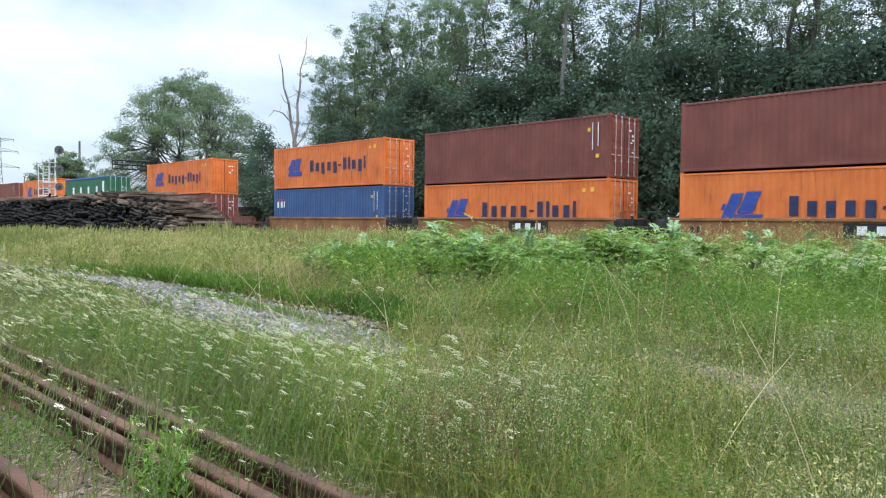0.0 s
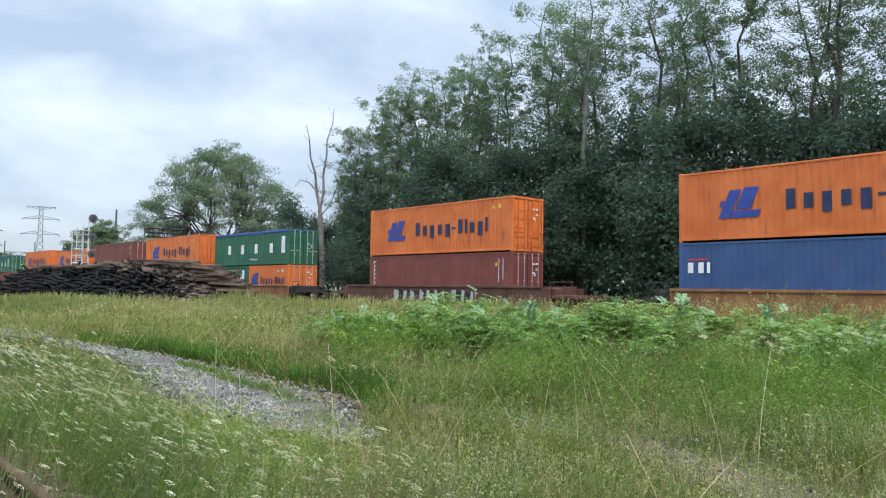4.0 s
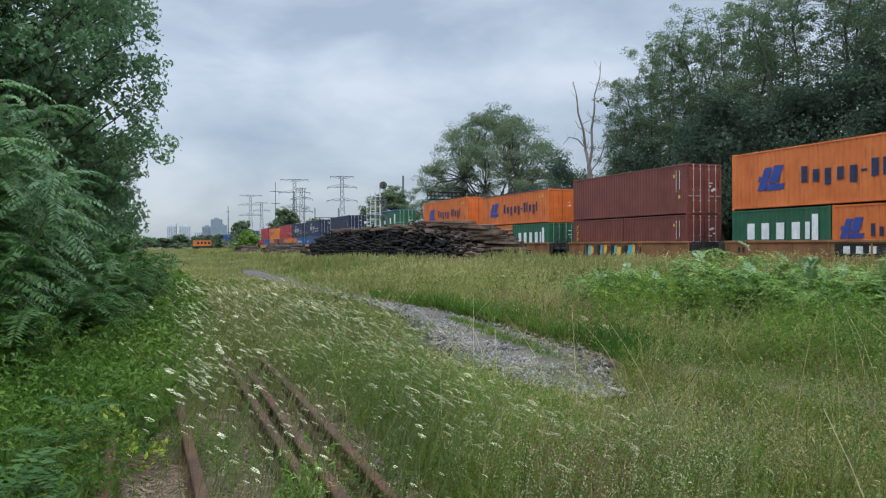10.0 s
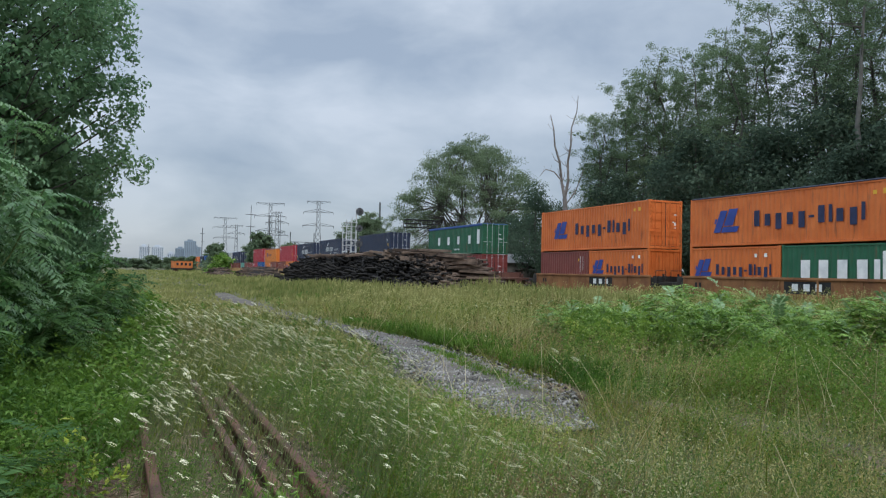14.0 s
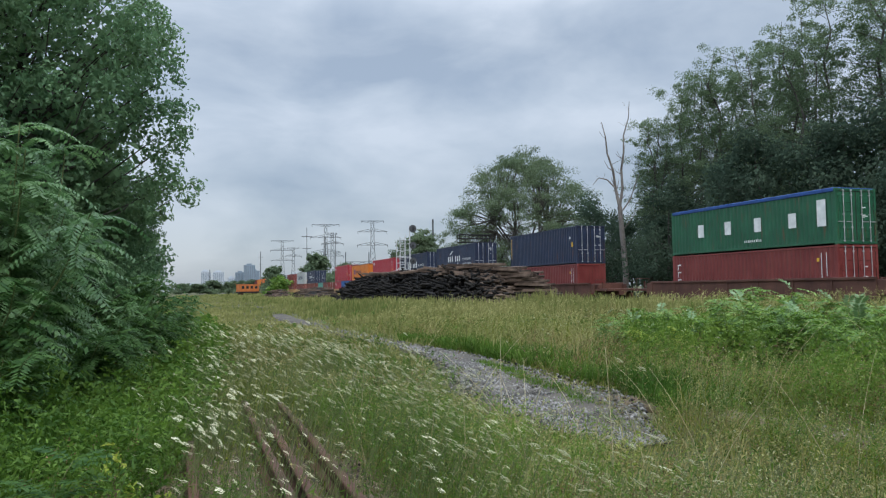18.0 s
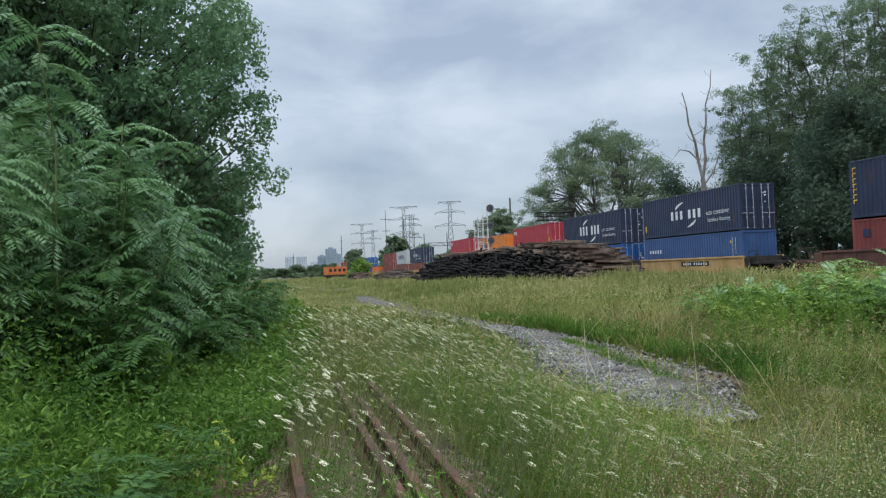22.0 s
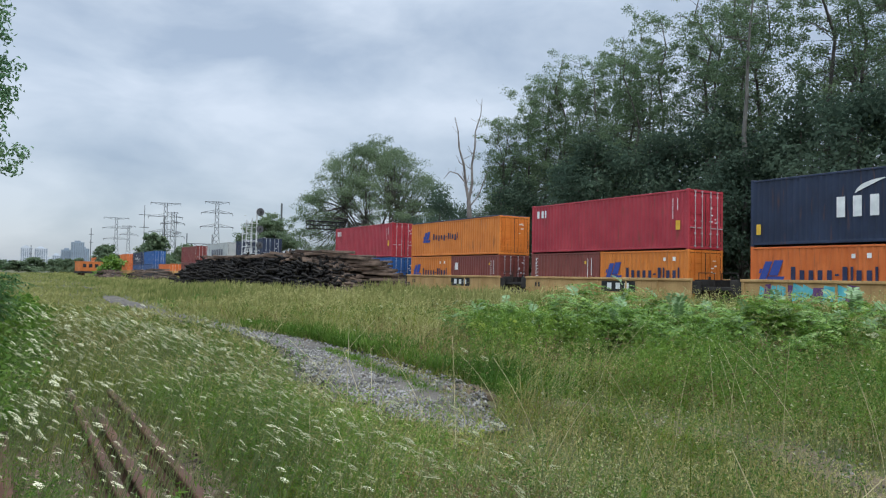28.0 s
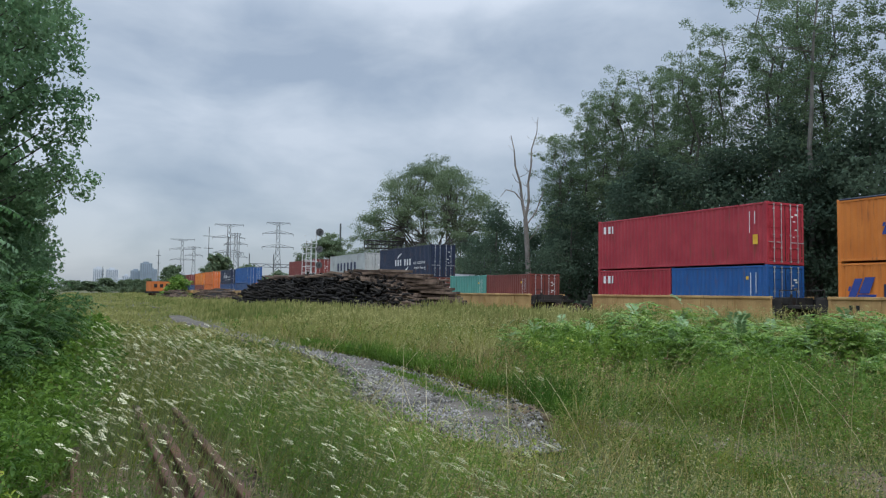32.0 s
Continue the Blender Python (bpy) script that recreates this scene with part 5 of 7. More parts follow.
def dome_meshes(seed, height, radius, clumps, per, leaf, ball, material, low=0.16, crown=0.6):
    """A round-headed tree: limbs fan out from a short trunk to leafy balls over a dome."""
    rng = np.random.default_rng(seed)
    th = rng.uniform(0, 6.283, clumps)
    u = rng.uniform(0, 1, clumps)
    z = height * (low + (0.97 - low) * u)
    prof = radius * np.sqrt(np.clip(1 - (np.maximum(0, u - 0.32) / 0.70) ** 2, 0.02, 1)) * np.where(u < 0.32, 0.82 + 0.56 * u, 1.0)
    prof = prof * np.where(rng.uniform(size=clumps) < 0.42, rng.uniform(0.25, 0.8, clumps), rng.uniform(0.85, 1.0, clumps))
    c = np.stack([prof * np.cos(th), prof * np.sin(th), z], 1)
    for k in range(4):
        c[k] = (radius * (0.04 - 0.07 * k), radius * (0.05 * k - 0.1), height * (1.05 - 0.025 * k))
    segs = [((0, 0, -0.2), (0.1, 0, height * 0.12), 0.03 * height, 0.024 * height), ((0.1, 0, height * 0.12), (0, 0, height * 0.28), 0.024 * height, 0.016 * height)]
    mains = []
    for k in range(9):
        a = 6.283 * k / 9 + rng.uniform(-0.3, 0.3)
        m = np.array([math.cos(a) * radius * 0.4, math.sin(a) * radius * 0.4, height * rng.uniform(0.4, 0.62)])
        b = np.array([0, 0, height * rng.uniform(0.14, 0.27)])
        e = b * 0.55 + m * 0.45 + np.array([0, 0, height * 0.05])
        segs += [(tuple(b), tuple(e), 0.010 * height, 0.007 * height), (tuple(e), tuple(m), 0.007 * height, 0.0045 * height)]
        mains.append(m)
    for q in c:
        m = min(mains, key=lambda v: np.linalg.norm(v - q))
        h = (m + q) / 2 + rng.normal(size=3) * 0.06 * radius
        segs += [(tuple(m), tuple(h), 0.0034 * height, 0.0024 * height), (tuple(h), tuple(q), 0.0024 * height, 0.001 * height)]
    sub = np.repeat(c, 4, 0) + rng.normal(size=(clumps * 4, 3)) * ball * np.array([0.5, 0.5, 0.22])
    spots, out = in_balls(rng, sub, ball * rng.uniform(0.4, 0.8, len(sub)), per, 0.55, 0.3)
    v, f = scatter_quads(rng, spots, leaf, leaf * 0.5, 0.4, 0.25, out * 0.8)
    return segments_mesh("trunk", segs, M["bark"], 4), mesh_np("crown", v, f, material)


plant(dome_meshes(41, 20.0, 10.9, 345, 74, 0.235, 1.75, M["tree_leaf"], 0.07), 45.7, 97.5, 40, 1.0, "broad round-headed willow-like tree standing alone", "spreading_tree")
plant(dome_meshes(42, 10.9, 5.3, 130, 52, 0.32, 1.2, M["tree_leaf"], 0.22), 38.9, 124.0, 10, 1.0, "small round tree behind the signal mast", "small_tree")
plant(UNDER[0], 37.5, 64.5, 80, 1.15, "dark dense tree beside the dead trunk", "dark_tree")
plant(UNDER[1], 41.0, 73.0, 30, 1.0, "bushy tree behind the track", "bushy_tree", "bushy trees behind the track")
plant(UNDER[0], 43.5, 80.0, 130, 0.95, "bushy tree behind the track", "bushy_tree", "bushy trees behind the track")
plant(UNDER[1], 39.5, 86.0, 210, 0.7, "bushy tree behind the track", "bushy_tree", "bushy trees behind the track")
FARTREE = tree_meshes(43, 10, 0.25, LOW, M["tree_leaf"], 4, 1.0, 1.1, 0.0, 3)
for x, y, s, sz in ((33.5, 195, 1.15, 1.05), (41, 205, 1.0, 0.85), (37, 235, 1.1, 0.95), (30, 278, 1.3, 1.0), (25.4, 212, 0.5, 0.55), (25.2, 221, 0.5, 0.6), (25.4, 231, 0.55, 0.62), (25.4, 243, 0.55, 0.6), (25.6, 322, 0.75, 0.6), (25.4, 338, 0.7, 0.5), (25.6, 352, 0.8, 0.6), (25.2, 376, 0.75, 0.6), (25.6, 400, 0.85, 0.6), (25.0, 430, 0.9, 0.7), (24.5, 470, 1.0, 0.7), (49, 200, 0.9, 0.7), (57, 215, 1.0, 0.75), (34, 310, 1.6, 0.8), (8, 420, 1.8, 0.55), (-2, 450, 1.8, 0.6), (16, 480, 2, 0.8)):
    plant(FARTREE, x, y, rw.uniform(0, 360), s, "distant leafy tree beyond the yard", "distant_tree", "distant trees", sz=sz)
plant(tree_meshes(44, 4.2, 0.12, LOW, M["shrub"], 7, 0.5, 0.6), 19.3, 165, 0, 1.6, "bright green bushy young tree beside the tie heaps", "young_tree", sz=1.05)


def dead_tree(x, y):
    """A bleached dead trunk that forks into two bare leaders."""
    rng = np.random.default_rng(9)
    segs = []
    rt = Vector((0.85, -0.53, 0))

    def line(points, r0, r1, twigs=0, length=1.2):
        n = len(points) - 1
        for k in range(n):
            a, b = points[k], points[k + 1]
            ra, rb = r0 + (r1 - r0) * k / n, r0 + (r1 - r0) * (k + 1) / n
            segs.append((tuple(a), tuple(b), ra, rb))
            for _ in range(twigs):
                t = rng.uniform(0, 1)
                p = a.lerp(b, t)
                d = (rt * rng.normal() + Vector((0, 0, 0.75 + 0.3 * rng.random())) + Vector(rng.normal(size=3)) * 0.25).normalized()
                q = p + d * length * rng.uniform(0.4, 1)
                e = q + (d + Vector((0, 0, 0.5))).normalized() * length * rng.uniform(0.3, 0.7)
                segs.append((tuple(p), tuple(q), rb * 0.4, rb * 0.22))
                segs.append((tuple(q), tuple(e), rb * 0.22, 0.012))

    def pt(u, z, k=0.0):
        return rt * u + Vector((0.2 * k, 0.2 * k, z))

    line([pt(0.25, -0.1), pt(0.3, 2.6), pt(0.12, 5.5), pt(-0.05, 8.1)], 0.25, 0.19)
    line([pt(-0.05, 8.1), pt(-0.40, 9.6, 1), pt(-0.52, 11.2), pt(-0.95, 12.6), pt(-1.0, 14.0, -1), pt(-1.35, 15.3)], 0.14, 0.03, 1, 0.7)
    line([pt(-0.05, 8.1), pt(0.22, 9.6), pt(0.16, 11.2), pt(0.45, 12.6, -1), pt(0.42, 14.1), pt(0.85, 15.5), pt(0.95, 16.9)], 0.13, 0.02, 2, 0.65)
    line([pt(-0.40, 9.7), pt(-1.0, 10.4), pt(-1.7, 10.6), pt(-2.2, 10.0)], 0.075, 0.02, 1, 0.5)
    line([pt(-0.5, 11.1), pt(-0.9, 11.4), pt(-1.2, 12.0)], 0.05, 0.015)
    line([pt(0.05, 7.6), pt(0.8, 8.6), pt(1.3, 10.0), pt(1.6, 10.8)], 0.07, 0.015, 1, 0.6)
    line([pt(0.12, 6.1), pt(0.8, 6.9), pt(1.5, 8.3)], 0.05, 0.012)
    t = new("dead_tree")
    t.matrix_basis = pose(x, y, 0)
    part("trunk", segments_mesh("trunk", segs, M["dead_bark"], 6), None, t)
    return tagged(t, "bleached bare dead tree with forked trunk", "tree")


dead_tree(34.3, 54.2)


# ---- shrubs with pinnate leaves ----
def pinnate(rng, n, origin, d0, length, leaflet, pairs, sag, hang=0.18):
    """n compound leaves: origin (n, 3), direction d0 (n, 3). Returns leaflet verts and quads."""
    d0 = d0 / np.linalg.norm(d0, axis=1, keepdims=True)
    side = np.cross(d0, [0, 0, 1.0])
    side /= np.linalg.norm(side, axis=1, keepdims=True) + 1e-9
    L = length * rng.uniform(0.7, 1.2, n)
    allv = []
    for k in range(pairs):
        t = (k + 1.2) / (pairs + 0.4)
        p = origin + d0 * (L * t)[:, None]
        p[:, 2] -= sag * L * t ** 2
        tan = d0 + np.array([0, 0, -2 * sag])[None] * t
        tan /= np.linalg.norm(tan, axis=1, keepdims=True)
        size = leaflet * (1 - 0.45 * abs(t - 0.45)) * rng.uniform(0.85, 1.15, n)
        for s in (-1, 1):
            ld = side * s + tan * 0.35 + rng.normal(size=(n, 3)) * 0.12 + np.array([0, 0, -hang])
            ld /= np.linalg.norm(ld, axis=1, keepdims=True)
            nn = np.cross(ld, tan)
            wd = np.cross(nn, ld)
            wd /= np.linalg.norm(wd, axis=1, keepdims=True) + 1e-9
            a, b = p, p + ld * size[:, None]
            m = p + ld * (size * 0.4)[:, None]
            w = wd * (size * 0.17)[:, None]
            allv.append(np.stack([a, m + w, b, m - w], 1))
    v = np.concatenate(allv, 0).reshape(-1, 3)
    return v, np.arange(len(v)).reshape(-1, 4)


def pinnate_shrub(seed, height, radius, n_leaf, leaf_len, leaflet, pairs, material, stems=7, sag=0.35, hang=0.18, flip=0.0):
    """Stems from the ground with crowns of arching compound leaves."""
    rng = np.random.default_rng(seed)
    segs, org, dirs = [], [], []
    for s in range(stems):
        a = rng.uniform(0, 6.283)
        p = Vector((0.25 * radius * math.cos(a), 0.25 * radius * math.sin(a), -0.05))
        d = Vector((math.cos(a) * radius * 0.9, math.sin(a) * radius * 0.9, height * rng.uniform(0.55, 1.0)))
        L = d.length
        d.normalize()
        r = 0.006 * height + 0.004
        n = 7
        for k in range(n):
            d = (d + Vector(rng.normal(size=3)) * 0.09 + Vector((0, 0, 0.06))).normalized()
            q = p + d * L / n
            segs.append((tuple(p), tuple(q), r, r * 0.82))
            p, r = q, r * 0.82
            if k >= 2:
                m = max(2, int(n_leaf / stems / (n - 2)))
                for _ in range(m):
                    b = rng.uniform(0, 6.283)
                    org.append(tuple(p - d * rng.uniform(0, L / n)))
                    dirs.append((math.cos(b), math.sin(b), rng.uniform(0.05, 0.95)))
    org, dirs = np.array(org), np.array(dirs)
    turned = (rng.uniform(size=len(org)) < flip) & (org[:, 2] > 0.5 * height)
    v, f = pinnate(rng, (~turned).sum(), org[~turned], dirs[~turned], leaf_len, leaflet, pairs, sag, hang)
    made = [segments_mesh("woody_base", segs, M["stem"]), mesh_np("foliage", v, f, material)]
    if turned.any():
        d = dirs[turned] * np.array([0.5, 0.5, 0.4]) + np.array([0.35, 0.05, 0.55])
        v, f = pinnate(rng, turned.sum(), org[turned], d, leaf_len * 0.8, leaflet, pairs, 0.25, -0.1)
        made.append(mesh_np("upturned_leaves", v, f, M["leaf_underside"]))
    return made


SWAY = []


def set_shrub(meshes, x, y, turn, s, label, name="shrub", group="", material=None, sz=None):
    t = new(name)
    t.matrix_basis = pose(x, y, -0.03, 0, 0, turn) @ Matrix.Diagonal((s, s, sz or s, 1))
    part("woody_base", meshes[0], None, t)["kind"] = "stuff"
    part("foliage", meshes[1], material, t)["kind"] = "stuff"
    if len(meshes) > 2:
        part("upturned_leaves", meshes[2], None, t, "pale undersides of leaves turned by the wind")["kind"] = "stuff"
    SWAY.append((t, x, y, turn, s))
    return tagged(t, label, "shrub", group)


SHRUBS = [pinnate_shrub(51, 1.5, 0.95, 230, 0.52, 0.15, 9, M["shrub"], 9, 0.42, 0.25, 0.05), pinnate_shrub(52, 1.35, 1.05, 230, 0.50, 0.145, 9, M["shrub"], 9, 0.42, 0.25, 0.02), pinnate_shrub(53, 1.6, 0.85, 230, 0.55, 0.155, 9, M["shrub"], 9, 0.42, 0.25, 0.08)]
rb = random.Random(8)
SHRUB_AT = [(11.6, 4.6, 0.7), (10.6, 9.8, 0.85), (9.0, 14.4, 1.0), (9.8, 13.4, 1.1), (10.6, 14.6, 0.8), (10.9, 12.6, 0.6), (12.0, 13.0, 1.0), (11.6, 11.2, 0.9), (12.8, 11.6, 1.0), (12.2, 9.8, 0.85), (13.4, 10.2, 0.95), (13.0, 8.6, 0.9), (14.4, 9.0, 1.0),
            (13.6, 7.4, 0.9), (15.0, 7.6, 0.95), (14.2, 6.2, 0.9), (15.6, 6.2, 1.0), (14.6, 5.0, 0.95), (16.2, 4.8, 1.0), (11.0, 15.8, 0.8), (13.6, 12.6, 0.8), (15.4, 10.4, 0.9), (15.2, 3.6, 1.0), (12.9, 14.2, 0.7),
            (9.7, 11.2, 0.95), (10.3, 10.6, 0.8), (11.2, 9.9, 1.05), (11.0, 8.9, 0.8), (11.9, 8.6, 1.0)]
for k, (x, y, s) in enumerate(SHRUB_AT):
    set_shrub(SHRUBS[k % 3], x, y, rb.uniform(0, 360), s * rb.uniform(0.52, 1.08), "bright green young sumac shrub in the meadow", "sumac_shrub", "sumac shrubs of the meadow")
set_shrub(SHRUBS[1], 8.9, 12.9, 40, 0.6, "small yellow-green shrub in the meadow", "yellow_shrub", "yellow shrubs", M["weed_yellow"])
set_shrub(SHRUBS[2], 10.4, 4.6, 140, 0.45, "small yellow-green shrub in the meadow", "yellow_shrub", "yellow shrubs", M["weed_yellow"])

BIG_SUMAC = [pinnate_shrub(61, 4.4, 1.7, 620, 0.78, 0.125, 17, M["sumac"], 12, 0.62, 0.5), pinnate_shrub(62, 3.6, 1.5, 520, 0.74, 0.12, 17, M["sumac"], 10, 0.62, 0.5)]
for k, (x, y, s, sz) in enumerate(((-2.75, 9.0, 0.95, 0.95), (-4.3, 8.2, 1.0, 1.1), (-2.5, 11.2, 0.85, 0.85), (-4.9, 10.8, 1.1, 1.2), (-3.6, 6.9, 0.7, 0.7), (-1.6, 12.4, 0.6, 0.45), (-1.5, 16.0, 0.6, 0.45))):
    set_shrub(BIG_SUMAC[k % 2], x, y, 77 * k, s, "tall sumac with long pinnate leaves at the siding's edge", "tall_sumac", "tall sumacs", sz=sz)


def thicket_meshes(seed, height, radius, clumps, per, leaf):
    """A thicket tree: a trunk with limbs that carry many leafy balls, lumpy outside and hollow within."""
    rng = np.random.default_rng(seed)
    th, u = rng.uniform(0, 6.283, clumps), rng.uniform(0, 1, clumps)
    z = height * (0.10 + 0.86 * u)
    prof = np.where(rng.uniform(size=clumps) < 0.25, 0.55, 1.0) * radius * np.sqrt(np.clip(1 - ((u - 0.36) / 0.52) ** 2, 0.05, 1)) * rng.uniform(0.76, 0.99, clumps)
    c = np.stack([prof * np.cos(th), prof * np.sin(th), z], 1)
    segs = []
    p = Vector((0, 0, -0.2))
    for k in range(8):
        q = Vector((rng.normal() * 0.12, rng.normal() * 0.12, height * 0.9 * (k + 1) / 8))
        segs.append((tuple(p), tuple(q), 0.17 * (1 - k / 9), 0.17 * (1 - (k + 1) / 9)))
        p = q
    for q in c:
        a = np.array([0, 0, max(0.3, q[2] - 0.5 * math.hypot(q[0], q[1]) - 0.4)])
        m = (a + q) / 2 + rng.normal(size=3) * 0.15
        segs += [(tuple(a), tuple(m), 0.025, 0.016), (tuple(m), tuple(q), 0.016, 0.008)]
    sub = np.repeat(c, 9, 0) + rng.uniform(-1, 1, (clumps * 9, 3)) * np.array([0.42, 0.42, 0.34])
    spots, out = in_balls(rng, sub, rng.uniform(0.15, 0.29, len(sub)), per, 0.8, 0.3)
    v, f = scatter_quads(rng, spots, leaf, leaf * 0.55, 0.4, 0.1, out * 0.8)
    core = np.repeat(c * np.array([0.68, 0.68, 0.95]), 34, 0) + rng.normal(size=(clumps * 34, 3)) * 0.34
    v2, f2 = scatter_quads(rng, core, np.full(len(core), 0.17), np.full(len(core), 0.11), 0.3)
    v, f = np.concatenate([v, v2]), np.concatenate([f, f2 + len(v)])
    return segments_mesh("trunk", segs, M["bark"], 4), mesh_np("crown", v, f, M["near_leaf"])


NEARTREE = [thicket_meshes(71, 9.5, 2.9, 230, 30, 0.095), thicket_meshes(72, 8.5, 2.7, 190, 16, 0.14)]
for k, (x, y, s, sz) in enumerate(((-3.08, 15.4, 1.05, 1.12), (-6.4, 14.4, 1.15, 1.3), (-3.0, 20.0, 0.85, 0.75), (-6.8, 18.0, 1.2, 1.3), (-3.6, 28.0, 0.95, 0.7), (-2.05, 16.2, 0.5, 0.5))):
    plant(NEARTREE[0 if k in (0, 1, 5) else 1], x, y, 60 * k + 15, s, "leafy thicket tree crowding the siding", "thicket_tree", "thicket along the siding", sz)


# ---- grass, weeds and flowers ----
def meadow_height(x, y):
    """Height of the growth over the plan."""
    pm, pw = path_mid(y)
    h = 0.58 + 0.15 * smooth_noise(x * 0.5, y * 0.5, 21)
    h = np.where((x > 18) & (x < 27.2), h + 0.42, h)
    h = np.where((x > 9) & (x <= 18) & (y > 26) & (y < 75), h + 0.3, h)
    h = np.where((x > 7.5) & (x < 17) & (y > 2) & (y < 17), np.where((x + 0.7 * y > 16.2) & (x > 8.6) & (y > 8.3), h - 0.17, h + 0.05), h)
    off = np.abs(x - pm) / pw
    h = np.where(off < 1.0, np.where((np.abs(x - pm - 0.36 * pw) < 0.2 * pw) & (y < 14), 0.13, 0.06), np.where(off < 1.5, 0.55 * h, h))
    h = np.where((x > 1.2) & (x < pm + 0.8) & (off >= 1.0) & (y > 4), np.where(y < 11, 0.72, 0.46) * h, h)
    h = np.where((np.abs(x - pm) < 2.2) & (y > 27) & (y < 56) & (off >= 1.0), 0.62 * h, h)
    h = h * (1 + 0.22 * smooth_noise(x * 1.1, y * 1.1, 26))
    h = np.where((np.abs(x - worn_mid(y)) < 0.75) & (y < 9.2), 0.42 * h, h)
    siding = (x > -0.8) & (x < 1.3) & (y < 9.5)
    h = np.where(siding, np.where(y < 6.5, 0.24, 0.38), h)
    h = np.where(x < -0.8, 0.45 + 0.12 * smooth_noise(x, y, 22), h)
    h = np.where(y > 60, h * 0.8, h)
    return h


def before_path(x, y, h):
    """Growth stays trodden low along the near side of the path."""
    pm, pw = path_mid(np.maximum(y, 6.2))
    e = np.where(y > 6.2, pm - pw - x, np.hypot(x - 3.9, 6.2 - y) - 0.3)
    side = ((y > 6.2) & (x < pm - pw) & (y < 30)) | ((y <= 6.2) & (x > 1.5) & (x < 5.2))
    cap = (0.10 + 0.21 * np.maximum(e, 0)) * (1 + 0.5 * smooth_noise(x * 1.7, y * 1.7, 71)) * (1 + 1.3 * (np.sin(x * 913.7 + y * 517.3) > 0.7))
    return np.where(side, np.minimum(h, cap), h)


def sample(rng, n, az0, az1, d0, d1, power=1.0):
    """Spots on the plan round the standpoint, thinning out with distance."""
    az = np.radians(rng.uniform(az0, az1, n))
    d = d0 * (d1 / d0) ** (rng.uniform(0, 1, n) ** power)
    return -0.3 + d * np.sin(az), 0.1 + d * np.cos(az), d


def keep_growth(rng, x, y, path=0.16, siding=0.45):
    pm, pw = path_mid(y)
    on_path = (np.abs(x - pm) < pw * (1 + 0.25 * smooth_noise(x * 2, y * 2, 23))) & (y > 4.6) & (y < 110)
    median = (np.abs(x - pm - 0.36 * pw) < 0.2 * pw) & (y < 14)
    on_sid = (x > -0.85) & (x < 1.3) & (y < 9.0)
    u = rng.uniform(size=len(x))
    ok = np.where(on_path & ~median, u < np.where(y > 15, 4.5, 1.0) * path, np.where(on_path, u < 0.7, np.where(on_sid, u < siding * np.where(y < 6.5, 0.6, 1.4), True)))
    ok = ok & ((np.abs(x - worn_mid(y)) > 0.42) | (y > 9.2) | (u < 0.3))
    return ok & (x < 27.4) & (np.hypot(x + 0.3, y) > 1.25)


def blades(name, rng, x, y, h, w, lean, material, label, wind=(0.35, 0.1)):
    """Bent tapering blades, one folded quad each, as one object."""
    h = before_path(x, y, h)
    n = len(x)
    a = rng.uniform(0, 6.283, n)
    dx, dy = np.cos(a) + wind[0], np.sin(a) + wind[1]
    l = lean * rng.uniform(0.1, 1.5, n) * h
    b = a + 1.57 + rng.normal(0, 0.7, n)
    side = np.stack([np.cos(b), np.sin(b), 0 * b], 1) * w[:, None] * 0.5
    base = np.stack([x, y, np.full(n, -0.05)], 1)
    bend = np.stack([dx * l, dy * l, 0 * l], 1)
    t = rng.uniform(0.4, 0.62, n)
    mid = base + bend * (t ** rng.uniform(1.0, 2.0, n))[:, None] * 0.85 + np.stack([0 * h, 0 * h, h * t * 1.06], 1)
    tip = base + bend + np.stack([0 * h, 0 * h, h * (1 - 0.3 * np.minimum(1, l / h))], 1)
    v = np.stack([base, mid - side, tip, mid + side], 1)
    ob = new(name, mesh_np(name, v.reshape(-1, 3), np.arange(4 * n).reshape(-1, 4), material))
    return tagged(ob, label, "grass", kind="stuff"), tip


def tufted(rng, x, y, d, k):
    """Gathers spots into tufts of about k."""
    i = np.arange(len(x)) // k
    r = 0.012 * np.maximum(d, 2.5)
    return x[i * k] + rng.normal(size=len(x)) * r, y[i * k] + rng.normal(size=len(x)) * r, d[i * k]


rg = np.random.default_rng(77)
# near and middle meadow
x, y, d = sample(rg, 300000, -14, 92, 1.3, 34, 0.62)
x, y, d = tufted(rg, x, y, d, 7)
ok = keep_growth(rg, x, y, 0.14, 0.34) & (rg.uniform(size=len(x)) < np.where(x < -0.8, 0.35, np.where(d < 9, 0.72, 1)))
x, y, d = x[ok], y[ok], d[ok]
h = meadow_height(x, y) * (0.25 + 0.85 * rg.uniform(0, 1, len(x)) ** 1.3) * (1 + 0.28 * smooth_noise(x * 1.3, y * 1.3, 25))
dry = (smooth_noise(x * 0.9, y * 0.9, 43) + 0.6 * smooth_noise(x * 2.6, y * 2.6, 44) > 0.12) & (rg.uniform(size=len(x)) < 0.6) & (x > 1.0)
blades("dry_meadow_grass", rg, x[dry], y[dry], h[dry], np.maximum(0.004, 0.00095 * d[dry]) * rg.uniform(0.6, 1.5, dry.sum()), 1.4, M["dry_grass"], "brownish dry patches in the meadow grass")
x, y, d, h = x[~dry], y[~dry], d[~dry], h[~dry]
# A straw patch by the siding; elsewhere haze painted as more pale blades with distance.
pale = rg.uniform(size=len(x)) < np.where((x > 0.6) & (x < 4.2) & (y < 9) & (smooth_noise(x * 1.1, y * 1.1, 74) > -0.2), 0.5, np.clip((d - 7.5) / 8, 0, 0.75))
